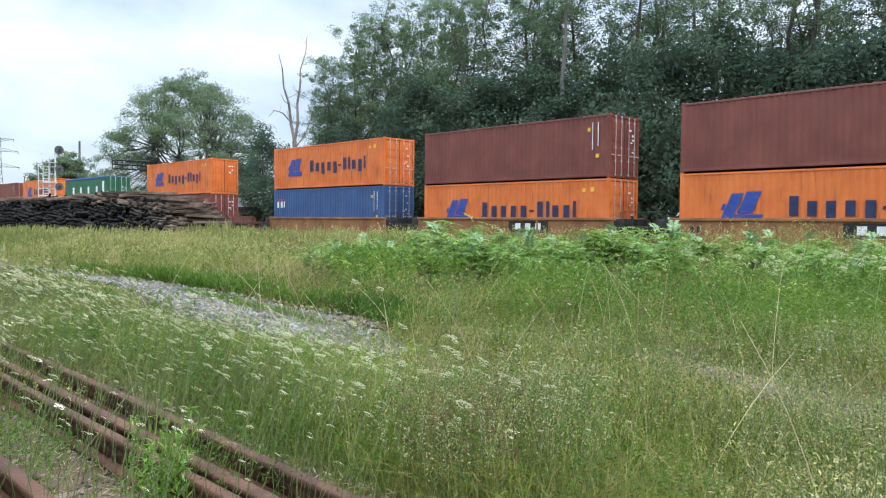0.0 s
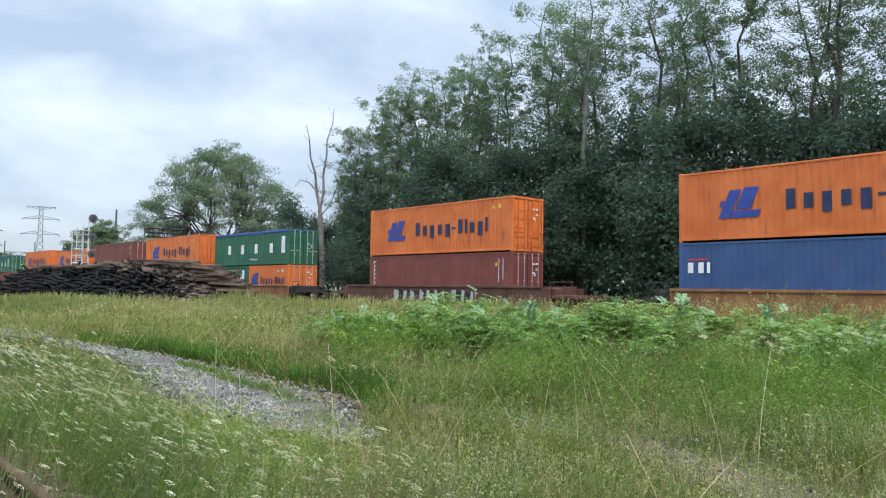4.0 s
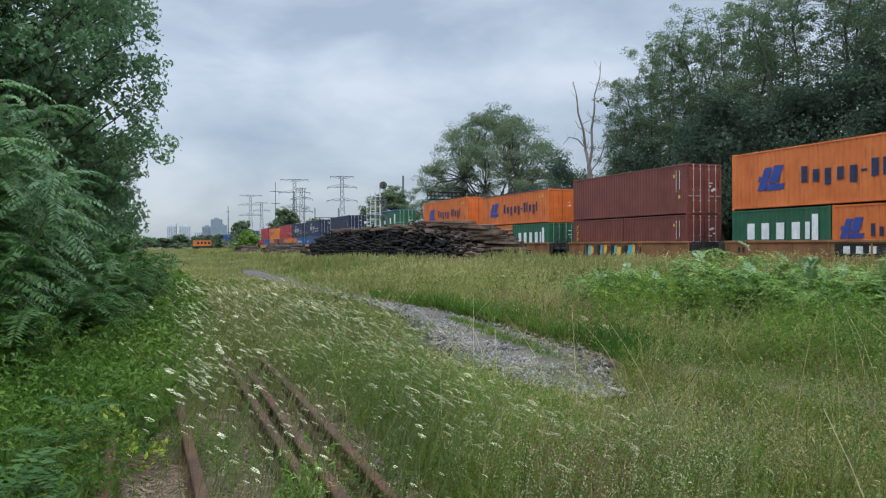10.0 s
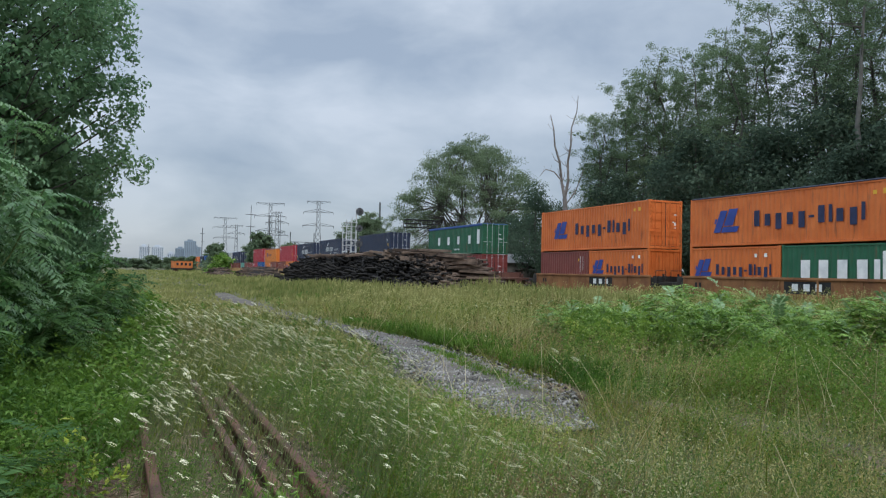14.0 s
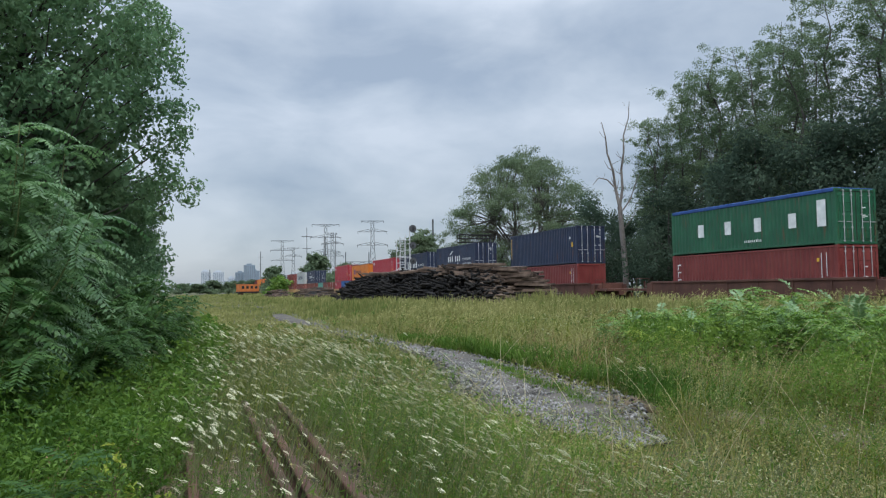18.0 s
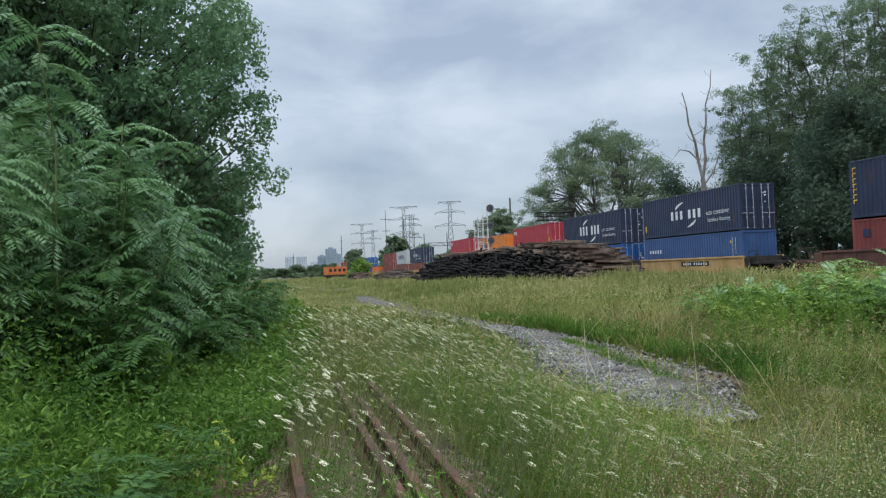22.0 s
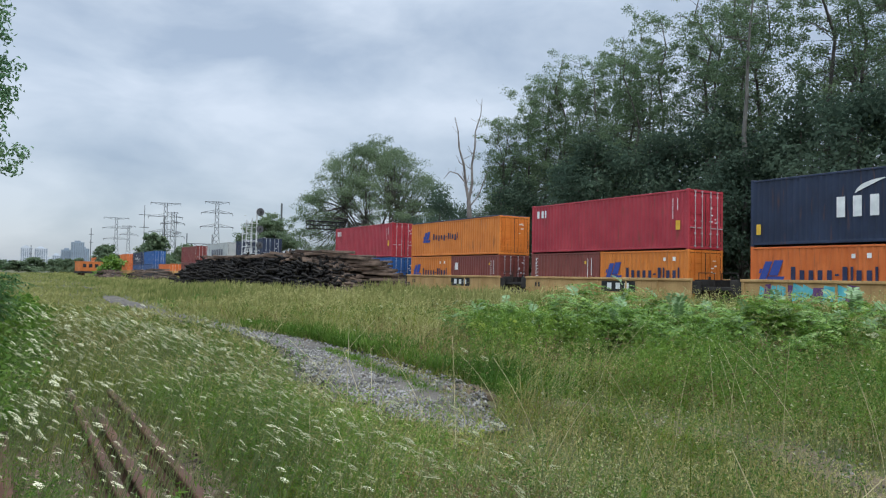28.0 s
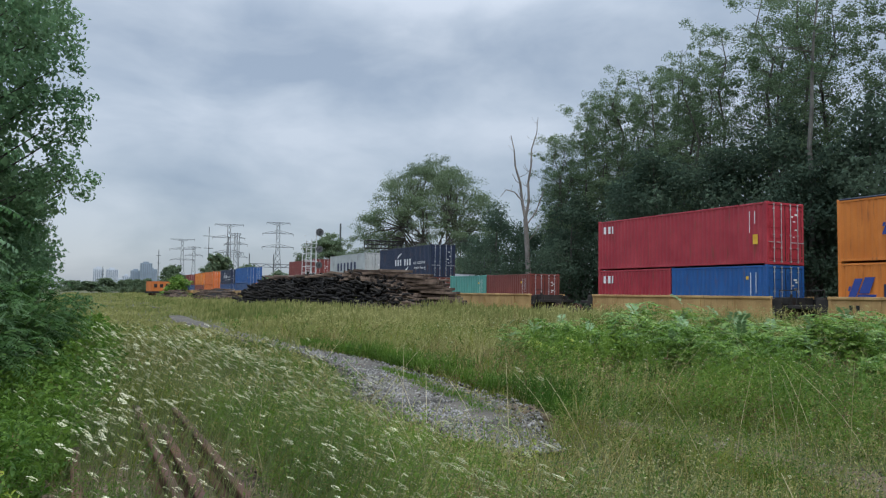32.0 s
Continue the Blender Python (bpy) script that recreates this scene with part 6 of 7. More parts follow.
blades("pale_meadow_grass", rg, x[pale], y[pale], h[pale], np.maximum(0.004, 0.00095 * d[pale]) * rg.uniform(0.6, 1.5, pale.sum()), 1.1, M["far_grass"], "straw-green grass of the middle meadow, paled with distance for haze")
x, y, d, h = x[~pale], y[~pale], d[~pale], h[~pale]
blades("meadow_grass", rg, x, y, h, np.maximum(0.004, 0.00095 * d) * rg.uniform(0.6, 1.5, len(x)), 1.25, M["grass"], "tall green and straw-coloured meadow grass")
# far meadow
x, y, d = sample(rg, 90000, -4, 60, 30, 330)
ok = keep_growth(rg, x, y) & (x > -3)
x, y, d = x[ok], y[ok], d[ok]
h = meadow_height(x, y) * rg.uniform(0.6, 1.2, len(x))
blades("far_meadow_grass", rg, x, y, h, 0.0020 * d * rg.uniform(0.7, 1.4, len(x)), 0.35, M["far_grass"], "dry grass of the far meadow, paled for haze")
# lush verge along the path, and grass closing over its far end
rv = np.random.default_rng(404)
y = 7.5 + 14 * rv.uniform(0, 1, 9000) ** 1.4
pm, pw = path_mid(y)
x = pm + pw * 1.14 + np.abs(rv.normal(0, 0.55, 9000)) + 0.12 * smooth_noise(y * 1.5, y, 61)
d = np.hypot(x, y)
blades("path_verge", rv, x, y, rv.uniform(0.22, 0.52, 9000) * (1 + 0.3 * smooth_noise(x, y, 62)), np.maximum(0.006, 0.0012 * d) * rv.uniform(0.6, 1.5, 9000), 1.0, M["verge"], "lush green grass along the gravel path")
y = 7.6 + 6.5 * rv.uniform(0, 1, 5200)
pm, pw = path_mid(y)
x = pm + 0.34 * pw + rv.normal(0, 0.10, 5200) * pw + 0.1 * smooth_noise(y * 2.5, y, 64)
ok = smooth_noise(x * 1.5, y * 1.5, 65) > -0.45
x, y = x[ok], y[ok]
blades("path_median", rv, x, y, rv.uniform(0.06, 0.19, len(x)), np.maximum(0.009, 0.0018 * y) * rv.uniform(0.6, 1.5, len(x)), 1.0, M["verge"], "strip of low green grass between the wheel tracks")
y = 6.1 + 9 * rv.uniform(0, 1, 2800) ** 1.5
pm, pw = path_mid(y)
x = pm + pw * rv.uniform(-1.15, 1.1, 2800)
ok = smooth_noise(x * 1.6, y * 1.2, 72) + 0.6 * smooth_noise(x * 4, y * 4, 73) > 0.05
x, y = x[ok], y[ok]
blades("path_grass", rv, x, y, rv.uniform(0.05, 0.22, len(x)), np.maximum(0.006, 0.0012 * y) * rv.uniform(0.6, 1.5, len(x)), 1.0, M["grass"], "thin grass straggling through the gravel path")
y = rv.uniform(18, 66, 2000)
pm, pw = path_mid(y)
x = pm + rv.uniform(-1.3, 1.3, 2000) * (pw + 0.1)
ok = (smooth_noise(x * 0.5, y * 0.25, 63) > -0.3) & ((y < 31) | (y > 47))
x, y = x[ok], y[ok]
blades("path_end_grass", rv, x, y, rv.uniform(0.12, 0.38, len(x)), 0.0016 * y * rv.uniform(0.6, 1.4, len(x)), 0.6, M["far_grass"], "thin dry grass growing over the far path")


def seed_heads(name, rng, x, y, h, size, label):
    """Airy heads of small florets on thin bent stalks."""
    h = before_path(x, y, h)
    n = len(x)
    a = rng.uniform(0, 6.283, n)
    l = rng.uniform(0.15, 0.7, n) * h
    top = np.stack([x + (np.cos(a) + 0.5) * l, y + (np.sin(a) + 0.2) * l, h], 1)
    base = np.stack([x, y, 0 * x], 1)
    mid = base * 0.45 + top * 0.55 + np.array([-0.03, 0, 0.05])
    c = []
    for k in range(5):
        t = 0.72 + 0.3 * k / 5
        q = mid + (top - mid) * t + rng.normal(size=(n, 3)) * (size * 0.7)[:, None] * np.array([1, 1, 0.6])
        c.append(q)
    v1, f1 = scatter_quads(rng, np.concatenate(c), np.tile(size * 1.3, 5), np.tile(size * 0.42, 5), 0.0, -0.8)
    w = (0.0005 + 0.00006 * np.hypot(x, y))[:, None]
    s = np.stack([np.cos(a + 1.2), np.sin(a + 1.2), 0 * a], 1) * w
    st = np.concatenate([np.stack([base - s, base + s, mid + s, mid - s], 1), np.stack([mid - s, mid + s, top + s * 0.4, top - s * 0.4], 1)]).reshape(-1, 3)
    v = np.concatenate([v1, st])
    ob = new(name, mesh_np(name, v, np.arange(len(v)).reshape(-1, 4), M["seed"]))
    return tagged(ob, label, "grass", kind="stuff")


x, y, d = sample(rg, 12500, -2, 92, 2.5, 36, 0.7)
ok = keep_growth(rg, x, y, 0.0, 0.1) & (x > 0.9)
x, y, d = x[ok], y[ok], d[ok]
seed_heads("grass_seed_heads", rg, x, y, meadow_height(x, y) * rg.uniform(0.9, 1.3, len(x)), np.maximum(0.011, 0.0022 * d) * rg.uniform(0.6, 1.4, len(x)), "pale feathery seed heads over the meadow")


def leafy(name, rng, x, y, h, n_leaf, leaf, material, label, spread=0.13, wide=0.45, up=0.8, rise=0.1):
    """Broad-leaved weeds: leaves stacked up a stem."""
    h = before_path(x, y, h)
    n = len(x)
    c = np.repeat(np.stack([x, y, 0 * x], 1), n_leaf, 0)
    hh = np.repeat(h, n_leaf)
    t = rng.uniform(0.1, 1.0, len(c)) ** 0.8
    lean = np.repeat(np.array([0.16, 0.05]) + rng.normal(size=(n, 2)) * 0.25, n_leaf, 0)
    c[:, 2] = hh * t
    c[:, :2] += lean * (hh * t ** 1.6)[:, None] + rng.normal(size=(len(c), 2)) * (spread * (1.25 - t) * (0.5 + hh))[:, None]
    v, f = scatter_quads(rng, c, np.repeat(leaf, n_leaf), np.repeat(leaf, n_leaf) * wide, up, rise)
    ob = new(name, mesh_np(name, v, f, material))
    return tagged(ob, label, "weeds", kind="stuff")


# weeds under the thicket, along the siding and through the meadow
x, y, d = sample(rg, 5400, -30, 3, 4.5, 34, 0.9)
ok = (x < -0.58 + 0.22 * smooth_noise(x * 2, y * 2, 31)) | (y > 8)
ok &= (x < 0.8)
x, y, d = x[ok], y[ok], d[ok]
NX, NY = rg.uniform(-4.2, -0.08, 3600), rg.uniform(1.0, 8.5, 3600)
ok = (NX < np.where(NY > 5.6, -0.14, -0.62) + 0.16 * smooth_noise(NX * 2, NY * 2, 35)) & (np.hypot(NX + 0.3, NY) > 1.2) & (np.hypot(NX + 0.65, NY - 5.35) > 0.42) & (NX > -0.6 * NY - 0.7)
NX, NY = NX[ok], NY[ok]
leafy("near_weeds", rg, NX, NY, rg.uniform(0.2, 0.6, len(NX)) * (1 + np.clip((-NX - 1.0) * 0.8, 0, 1.4)), 24, np.maximum(0.045, 0.0125 * np.hypot(NX, NY)) * rg.uniform(0.6, 1.3, len(NX)), M["weed"], "dense green weeds crowding over the outer rail", 0.08, 0.25, 0.3, -0.5)
leafy("siding_weeds", rg, x, y, rg.uniform(0.25, 0.75, len(x)) * (1 + np.clip((-x - 1.2) * 0.9, 0, 1.5)), 13, np.maximum(0.04, 0.0085 * d), M["weed"], "thick green broad-leaved weeds along the thicket")
x, y, d = sample(rg, 18500, 0, 92, 1.5, 32, 0.64)
ok = keep_growth(rg, x, y, 0.05, 0.95) & (smooth_noise(x * 0.9, y * 0.9, 36) + 0.5 * smooth_noise(x * 2.4, y * 2.4, 37) > 0.1)
x, y, d = x[ok], y[ok], d[ok]
leafy("meadow_herbs", rg, x, y, meadow_height(x, y) * rg.uniform(0.45, 1.2, len(x)), 10, np.maximum(0.020, 0.0038 * d), M["herb"], "small-leaved herbs among the meadow grass", 0.08, 0.34, 0.3, -0.5)
x, y, d = sample(rg, 9000, 0, 92, 2.6, 38, 0.75)
ok = keep_growth(rg, x, y, 0.0, 0.15) & (smooth_noise(x * 0.5, y * 0.5, 33) > 0.1)
x, y, d = x[ok], y[ok], d[ok]
leafy("meadow_weeds", rg, x, y, meadow_height(x, y) * rg.uniform(0.6, 1.15, len(x)), 12, np.maximum(0.022, 0.0036 * d), M["weed"], "patches of leafy green herbs in the meadow")
leafy("yellow_weeds", rg, np.array([-0.62, -0.5, -0.85, -0.3, -0.72, 2.7, 2.9]), np.array([5.5, 5.35, 5.75, 5.4, 4.3, 4.6, 4.9]), np.array([0.42, 0.3, 0.46, 0.22, 0.36, 0.5, 0.45]), 42, np.array([0.085, 0.07, 0.085, 0.06, 0.07, 0.04, 0.04]), M["weed_yellow"], "yellow-green leafy weeds")


def umbels(name, rng, x, y, h, r, label):
    """Flat white flower heads of many small florets on thin stems, leaning with the wind."""
    h = before_path(x, y, h)
    n = len(x)
    lean = np.stack([0.26 + rng.normal(0, 0.16, n), 0.05 + rng.normal(0, 0.16, n), 0 * h], 1) * h[:, None]
    top = np.stack([x, y, h], 1) + lean
    nrm = np.stack([0.62 + rng.normal(0, 0.2, n), 0.06 + rng.normal(0, 0.16, n), 0 * h + 1.0], 1)
    nrm /= np.linalg.norm(nrm, axis=1, keepdims=True)
    u = np.cross(nrm, [0, 1.0, 0])
    u /= np.linalg.norm(u, axis=1, keepdims=True)
    w = np.cross(nrm, u)
    k = 19
    ring = [(0, 0)] + [(0.5, i * math.pi / 3) for i in range(6)] + [(0.92, i * math.pi / 6 + 0.2) for i in range(12)]
    vs = []
    for rad, a in ring:
        c = top + (u * math.cos(a) + w * math.sin(a)) * (rad * r)[:, None] * rng.uniform(0.85, 1.15, (n, 1)) - nrm * (0.35 * rad ** 2 * r)[:, None] * rng.uniform(0.2, 1.2, (n, 1))
        s = (0.24 * r * rng.uniform(0.8, 1.2, n))[:, None]
        b = rng.uniform(0, 6.283, (n, 1))
        p, q = (u * np.cos(b) + w * np.sin(b)) * s, (w * np.cos(b) - u * np.sin(b)) * s
        vs.append(np.stack([c - p, c - q, c + p, c + q], 1))
    v = np.stack(vs, 1).reshape(-1, 3)
    host = new(name, mesh_np(name, v, np.arange(len(v)).reshape(-1, 4), M["petal"]))
    tagged(host, label, "wild flowers", kind="stuff")
    base = np.stack([x, y, 0 * x], 1)
    mid = base * 0.5 + top * 0.5 + np.array([-0.04, 0, 0.03])
    segs = [(a, b, 0.0018, 0.0016) for a, b in zip(base, mid)] + [(a, b, 0.0016, 0.0012) for a, b in zip(mid, top - nrm * 0.02)]
    part("flower_stems", segments_mesh("flower_stems", segs, M["stem"], 3), None, host)["kind"] = "stuff"
    return host


x, y, d = sample(rg, 4000, -4, 22, 2.6, 19, 0.65)
ok = keep_growth(rg, x, y, 0.0, 0.7) & (x > np.where(rg.uniform(size=len(x)) < 0.12, -0.9, -0.12)) & (x < np.where(y < 10, 4.4 - 0.03 * y, 3.3))
x, y, d = x[ok], y[ok], d[ok]
umbels("white_wild_flowers", rg, x, y, rg.uniform(0.42, 0.8, len(x)), np.maximum(0.021, 0.0036 * d) * rg.uniform(0.4, 1.15, len(x)), "white umbels of wild carrot swaying over the siding")
x, y, d = sample(rg, 1100, 24, 92, 2.6, 26, 0.8)
ok = keep_growth(rg, x, y, 0.0, 0.2)
x, y, d = x[ok], y[ok], d[ok]
umbels("meadow_wild_flowers", rg, x, y, rg.uniform(0.5, 0.85, len(x)), np.maximum(0.012, 0.0017 * d) * rg.uniform(0.5, 1.1, len(x)), "scattered small white umbels in the meadow")
x, y = rg.uniform(-0.45, 2.3, 900), 2.5 + 5.2 * rg.uniform(0, 1, 900) ** 0.8
ok = (smooth_noise(x * 1.6, y * 1.6, 38) > -0.25) & ((x > -0.1) | (y > 4.2))
x, y = x[ok], y[ok]
umbels("siding_wild_flowers", rg, x, y, rg.uniform(0.36, 0.74, len(x)), rg.uniform(0.018, 0.040, len(x)), "cream umbels of wild carrot bent over the old rails")
x, y = rg.uniform(-0.2, 2.2, 2400), 3.2 + 5.6 * rg.uniform(0, 1, 2400) ** 0.75
ok = (smooth_noise(x * 2.2, y * 2.2, 39) > -0.1) & ((x > 0.0) | (y > 5.2))
x, y = x[ok], y[ok]
leafy("carrot_foliage", rg, x, y, rg.uniform(0.16, 0.42, len(x)), 22, rg.uniform(0.022, 0.045, len(x)), M["weed"], "feathery dark green foliage growing over the old rails", 0.10, 0.22, 0.3, -0.4)
x, y = rg.uniform(1.15, 2.9, 1700), 2.8 + 6.4 * rg.uniform(0, 1, 1700) ** 0.9
ok = smooth_noise(x * 1.7, y * 1.7, 52) > -0.15
x, y = x[ok], y[ok]
leafy("siding_herbs", rg, x, y, rg.uniform(0.28, 0.62, len(x)), 22, rg.uniform(0.022, 0.05, len(x)), M["goldenrod"], "bright green narrow-leaved herbs beside the old rails", 0.07, 0.26, 0.3, -0.6)
x, y = rg.normal(11.6, 1.3, 150), rg.normal(3.8, 1.0, 150)
umbels("wild_flower_patch", rg, x, y, rg.uniform(0.7, 1.0, len(x)), rg.uniform(0.025, 0.05, len(x)), "patch of white wild carrot flowers among the shrubs")
umbels("large_wild_flowers", rg, np.array([0.75, 0.95, 0.62, 1.2, 4.4, 4.15]), np.array([4.4, 3.9, 3.6, 4.9, 7.6, 7.4]), np.array([0.80, 0.74, 0.78, 0.8, 0.66, 0.62]), np.array([0.042, 0.045, 0.04, 0.038, 0.05, 0.05]), "large white umbels of wild carrot")


def stalks(name, rng, spots, label):
    """Long dry bent stalks."""
    segs = []
    for x, y, h, a, l in spots:
        p = np.array([x, y, 0.0])
        for k in range(6):
            t = (k + 1) / 6
            q = np.array([x + math.cos(a) * l * t ** 1.6, y + math.sin(a) * l * t ** 1.6, h * t * (1 - 0.12 * t)])
            segs.append((p, q, 0.0034 - 0.0018 * t, 0.0032 - 0.0019 * t))
            p = q
    ob = new(name, segments_mesh(name, segs, M["straw"], 4))
    return tagged(ob, label, "grass", kind="stuff")


rq = random.Random(3)
stalks("dry_stalks", rq, [(rq.uniform(1.2, 9), rq.uniform(1.2, 8), rq.uniform(0.8, 1.25), rq.uniform(0, 6.3), rq.uniform(0.2, 0.9)) for _ in range(56)], "long bleached bent grass stalks")


# ---- among the old rails ----
def litter(rng, n):
    """Dry stems and leaf scraps lying between the rails."""
    x, y = np.where(rng.uniform(size=n) < 0.4, rng.uniform(-0.55, -0.05, n), rng.uniform(-0.6, 1.35, n)), rng.uniform(1.2, 8.0, n)
    a = rng.uniform(0, 6.283, n)
    l, w = rng.uniform(0.03, 0.16, n), rng.uniform(0.0015, 0.005, n)
    d = np.stack([np.cos(a), np.sin(a), rng.normal(0, 0.12, n)], 1) * l[:, None]
    s = np.stack([-np.sin(a), np.cos(a), 0 * a], 1) * w[:, None]
    c = np.stack([x, y, rng.uniform(0.03, 0.055, n)], 1)
    v = np.stack([c - d / 2, c - s, c + d / 2, c + s], 1).reshape(-1, 3)
    tagged(new("dry_litter", mesh_np("dry_litter", v, np.arange(4 * n).reshape(-1, 4), M["litter"])), "reddish dry stems and leaf litter between the rails", "litter", kind="stuff")


litter(rg, 13000)


def clump(x, y, h, n, turn, label):
    """A thick tuft of narrow upright leaves on crowded stems."""
    cx, cy = x + rg.normal(0, 0.085, n), y + rg.normal(0, 0.085, n)
    leafy("weed_clump", rg, cx, cy, h * rg.uniform(0.5, 1.05, n), 26, np.full(n, 0.055), M["shrub"], label, 0.03, 0.2, 0.1, -1.2)


clump(0.36, 3.75, 0.55, 34, 0, "dense bright green horseweed clump between the rails")
clump(-0.28, 2.55, 0.22, 8, 0, "small grey-green weed beside the rail")
clump(0.30, 2.45, 0.30, 9, 0, "small grey-green weed between the rails")

# reddish-brown docks in the grass
dx, dy = [], []
for cx, cy, r, n in ((1.75, 3.1, 0.2, 170), (-0.85, 4.8, 0.28, 40), (10.5, 8.0, 0.6, 50), (3.1, 6.3, 0.6, 50), (4.3, 3.6, 0.7, 60), (6.4, 5.2, 0.8, 60), (2.4, 8.2, 0.5, 40), (6.9, 9.4, 1.2, 70), (9.2, 6.3, 1.4, 60), (2.0, 2.0, 0.4, 40)):
    dx.append(cx + rg.normal(0, r, n))
    dy.append(cy + rg.normal(0, r, n))
dx, dy = np.concatenate(dx), np.concatenate(dy)
leafy("brown_docks", rg, dx, dy, rg.uniform(0.4, 0.75, len(dx)), 26, np.maximum(0.016, 0.0028 * np.hypot(dx, dy)), M["dock"], "reddish-brown dry docks in the meadow", 0.04, 0.4, 0.2, -0.6)
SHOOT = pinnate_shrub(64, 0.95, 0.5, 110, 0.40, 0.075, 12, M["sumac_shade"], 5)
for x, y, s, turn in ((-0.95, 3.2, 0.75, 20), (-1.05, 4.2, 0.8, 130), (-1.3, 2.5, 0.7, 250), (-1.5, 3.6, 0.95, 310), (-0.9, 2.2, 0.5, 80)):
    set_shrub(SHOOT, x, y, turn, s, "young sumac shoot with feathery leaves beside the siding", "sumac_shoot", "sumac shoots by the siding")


def panicles(rng, x, y, h, label):
    """Nodding grass heads: pale spikelets along the bent upper third of a thin stalk."""
    h = before_path(x, y, h)
    n, k = len(x), 13
    a = rng.uniform(0, 6.283, n)
    d = np.stack([np.cos(a) + 0.4, np.sin(a) + 0.1, 0 * a], 1)
    reach = rng.uniform(0.15, 0.55, n) * h
    base = np.stack([x, y, 0 * x], 1)
    up = np.array([0, 0, 1.0])

    def at(t):
        return base + d * (reach * t ** 2.2)[:, None] + up * (h * (t - 0.16 * t ** 3))[:, None]

    c = np.concatenate([at(np.full(n, 0.7 + 0.32 * i / k)) + rng.normal(size=(n, 3)) * 0.012 for i in range(k)])
    v, f = scatter_quads(rng, c, rng.uniform(0.014, 0.034, len(c)), rng.uniform(0.005, 0.010, len(c)), 0.1, 0.3)
    segs = []
    p = at(np.zeros(n))
    for i in range(4):
        q = at(np.full(n, (i + 1) / 4))
        segs += [(u, w, 0.0012, 0.0010) for u, w in zip(p, q)]
        p = q
    host = tagged(new("nodding_grass", mesh_np("nodding_grass", v, f, M["seed"])), label, "grass", kind="stuff")
    part("grass_stalks", segments_mesh("grass_stalks", segs, M["stem"], 3), None, host)["kind"] = "stuff"


x, y, d = sample(rg, 5200, 2, 92, 1.5, 11, 0.8)
ok = keep_growth(rg, x, y, 0.0, 0.25) & (x > 0.3) & (smooth_noise(x * 1.2, y * 1.2, 41) > -0.35)
x, y = x[ok], y[ok]
panicles(rg, x, y, np.maximum(0.3, meadow_height(x, y)) * rg.uniform(0.8, 1.35, len(x)), "pale nodding grass heads close by")


def spikes(rng, x, y, h, label):
    """Upright weeds whose upper half is thick with small cream pods."""
    h = before_path(x, y, h)
    n, k = len(x), 20
    a = rng.uniform(0, 6.283, n)
    d = np.stack([np.cos(a) * 0.22 + 0.18, np.sin(a) * 0.22, 0 * a], 1)
    base = np.stack([x, y, 0 * x], 1)
    c = []
    for i in range(k):
        t = 0.42 + 0.6 * i / k
        p = base + d * (h * t ** 1.8)[:, None] + np.array([0, 0, 1.0]) * (h * t)[:, None]
        c.append(p + rng.normal(size=(n, 3)) * (0.016 * (1.25 - t)) * np.array([1, 1, 0.5]))
    c = np.concatenate(c)
    v, f = scatter_quads(rng, c, rng.uniform(0.010, 0.026, len(c)), rng.uniform(0.005, 0.010, len(c)), 0.1, -0.4)
    host = tagged(new("pod_weeds", mesh_np("pod_weeds", v, f, M["cream"])), label, "weeds", kind="stuff")
    top = base + d * h[:, None] + np.array([0, 0, 1.0]) * h[:, None]
    mid = base * 0.5 + top * 0.5 - d * (0.2 * h)[:, None]
    segs = [(p, q, 0.0024, 0.002) for p, q in zip(base, mid)] + [(p, q, 0.002, 0.001) for p, q in zip(mid, top)]
    part("weed_stems", segments_mesh("weed_stems", segs, M["stem"], 3), None, host)["kind"] = "stuff"


x, y, d = sample(rg, 5200, 4, 88, 1.9, 8.5, 0.9)
ok = keep_growth(rg, x, y, 0.0, 0.12) & (x > 0.7) & (smooth_noise(x * 1.1, y * 1.1, 45) + 0.5 * smooth_noise(x * 3, y * 3, 46) > np.where(d < 4.6, 0.22, 0.55))
x, y, d = x[ok], y[ok], d[ok]
spikes(rg, x, y, np.clip(meadow_height(x, y), 0.3, 0.8) * rg.uniform(0.8, 1.35, len(x)), "upright weeds with cream seed pods in clumps")

# goldenrod and young growth round the sumacs
x, y, d = sample(rg, 5200, 33, 84, 6.5, 19, 0.8)
ok = keep_growth(rg, x, y, 0.0, 0.1) & (x > 6.3) & (smooth_noise(x * 0.75, y * 0.75, 47) + 0.45 * smooth_noise(x * 2, y * 2, 48) > np.where((x > 6.5) & (d < 11.5) & (y > 2.5), -0.35, 0.0))
x, y, d = x[ok], y[ok], d[ok]
leafy("goldenrod_patch", rg, x, y, rg.uniform(0.45, 0.85, len(x)) * np.where(d > 9, 1.15, 0.9), 24, np.maximum(0.05, 0.0065 * d) * rg.uniform(0.7, 1.3, len(x)), M["goldenrod"], "leafy green goldenrod and saplings round the sumacs", 0.07, 0.26, 0.3, -0.6)

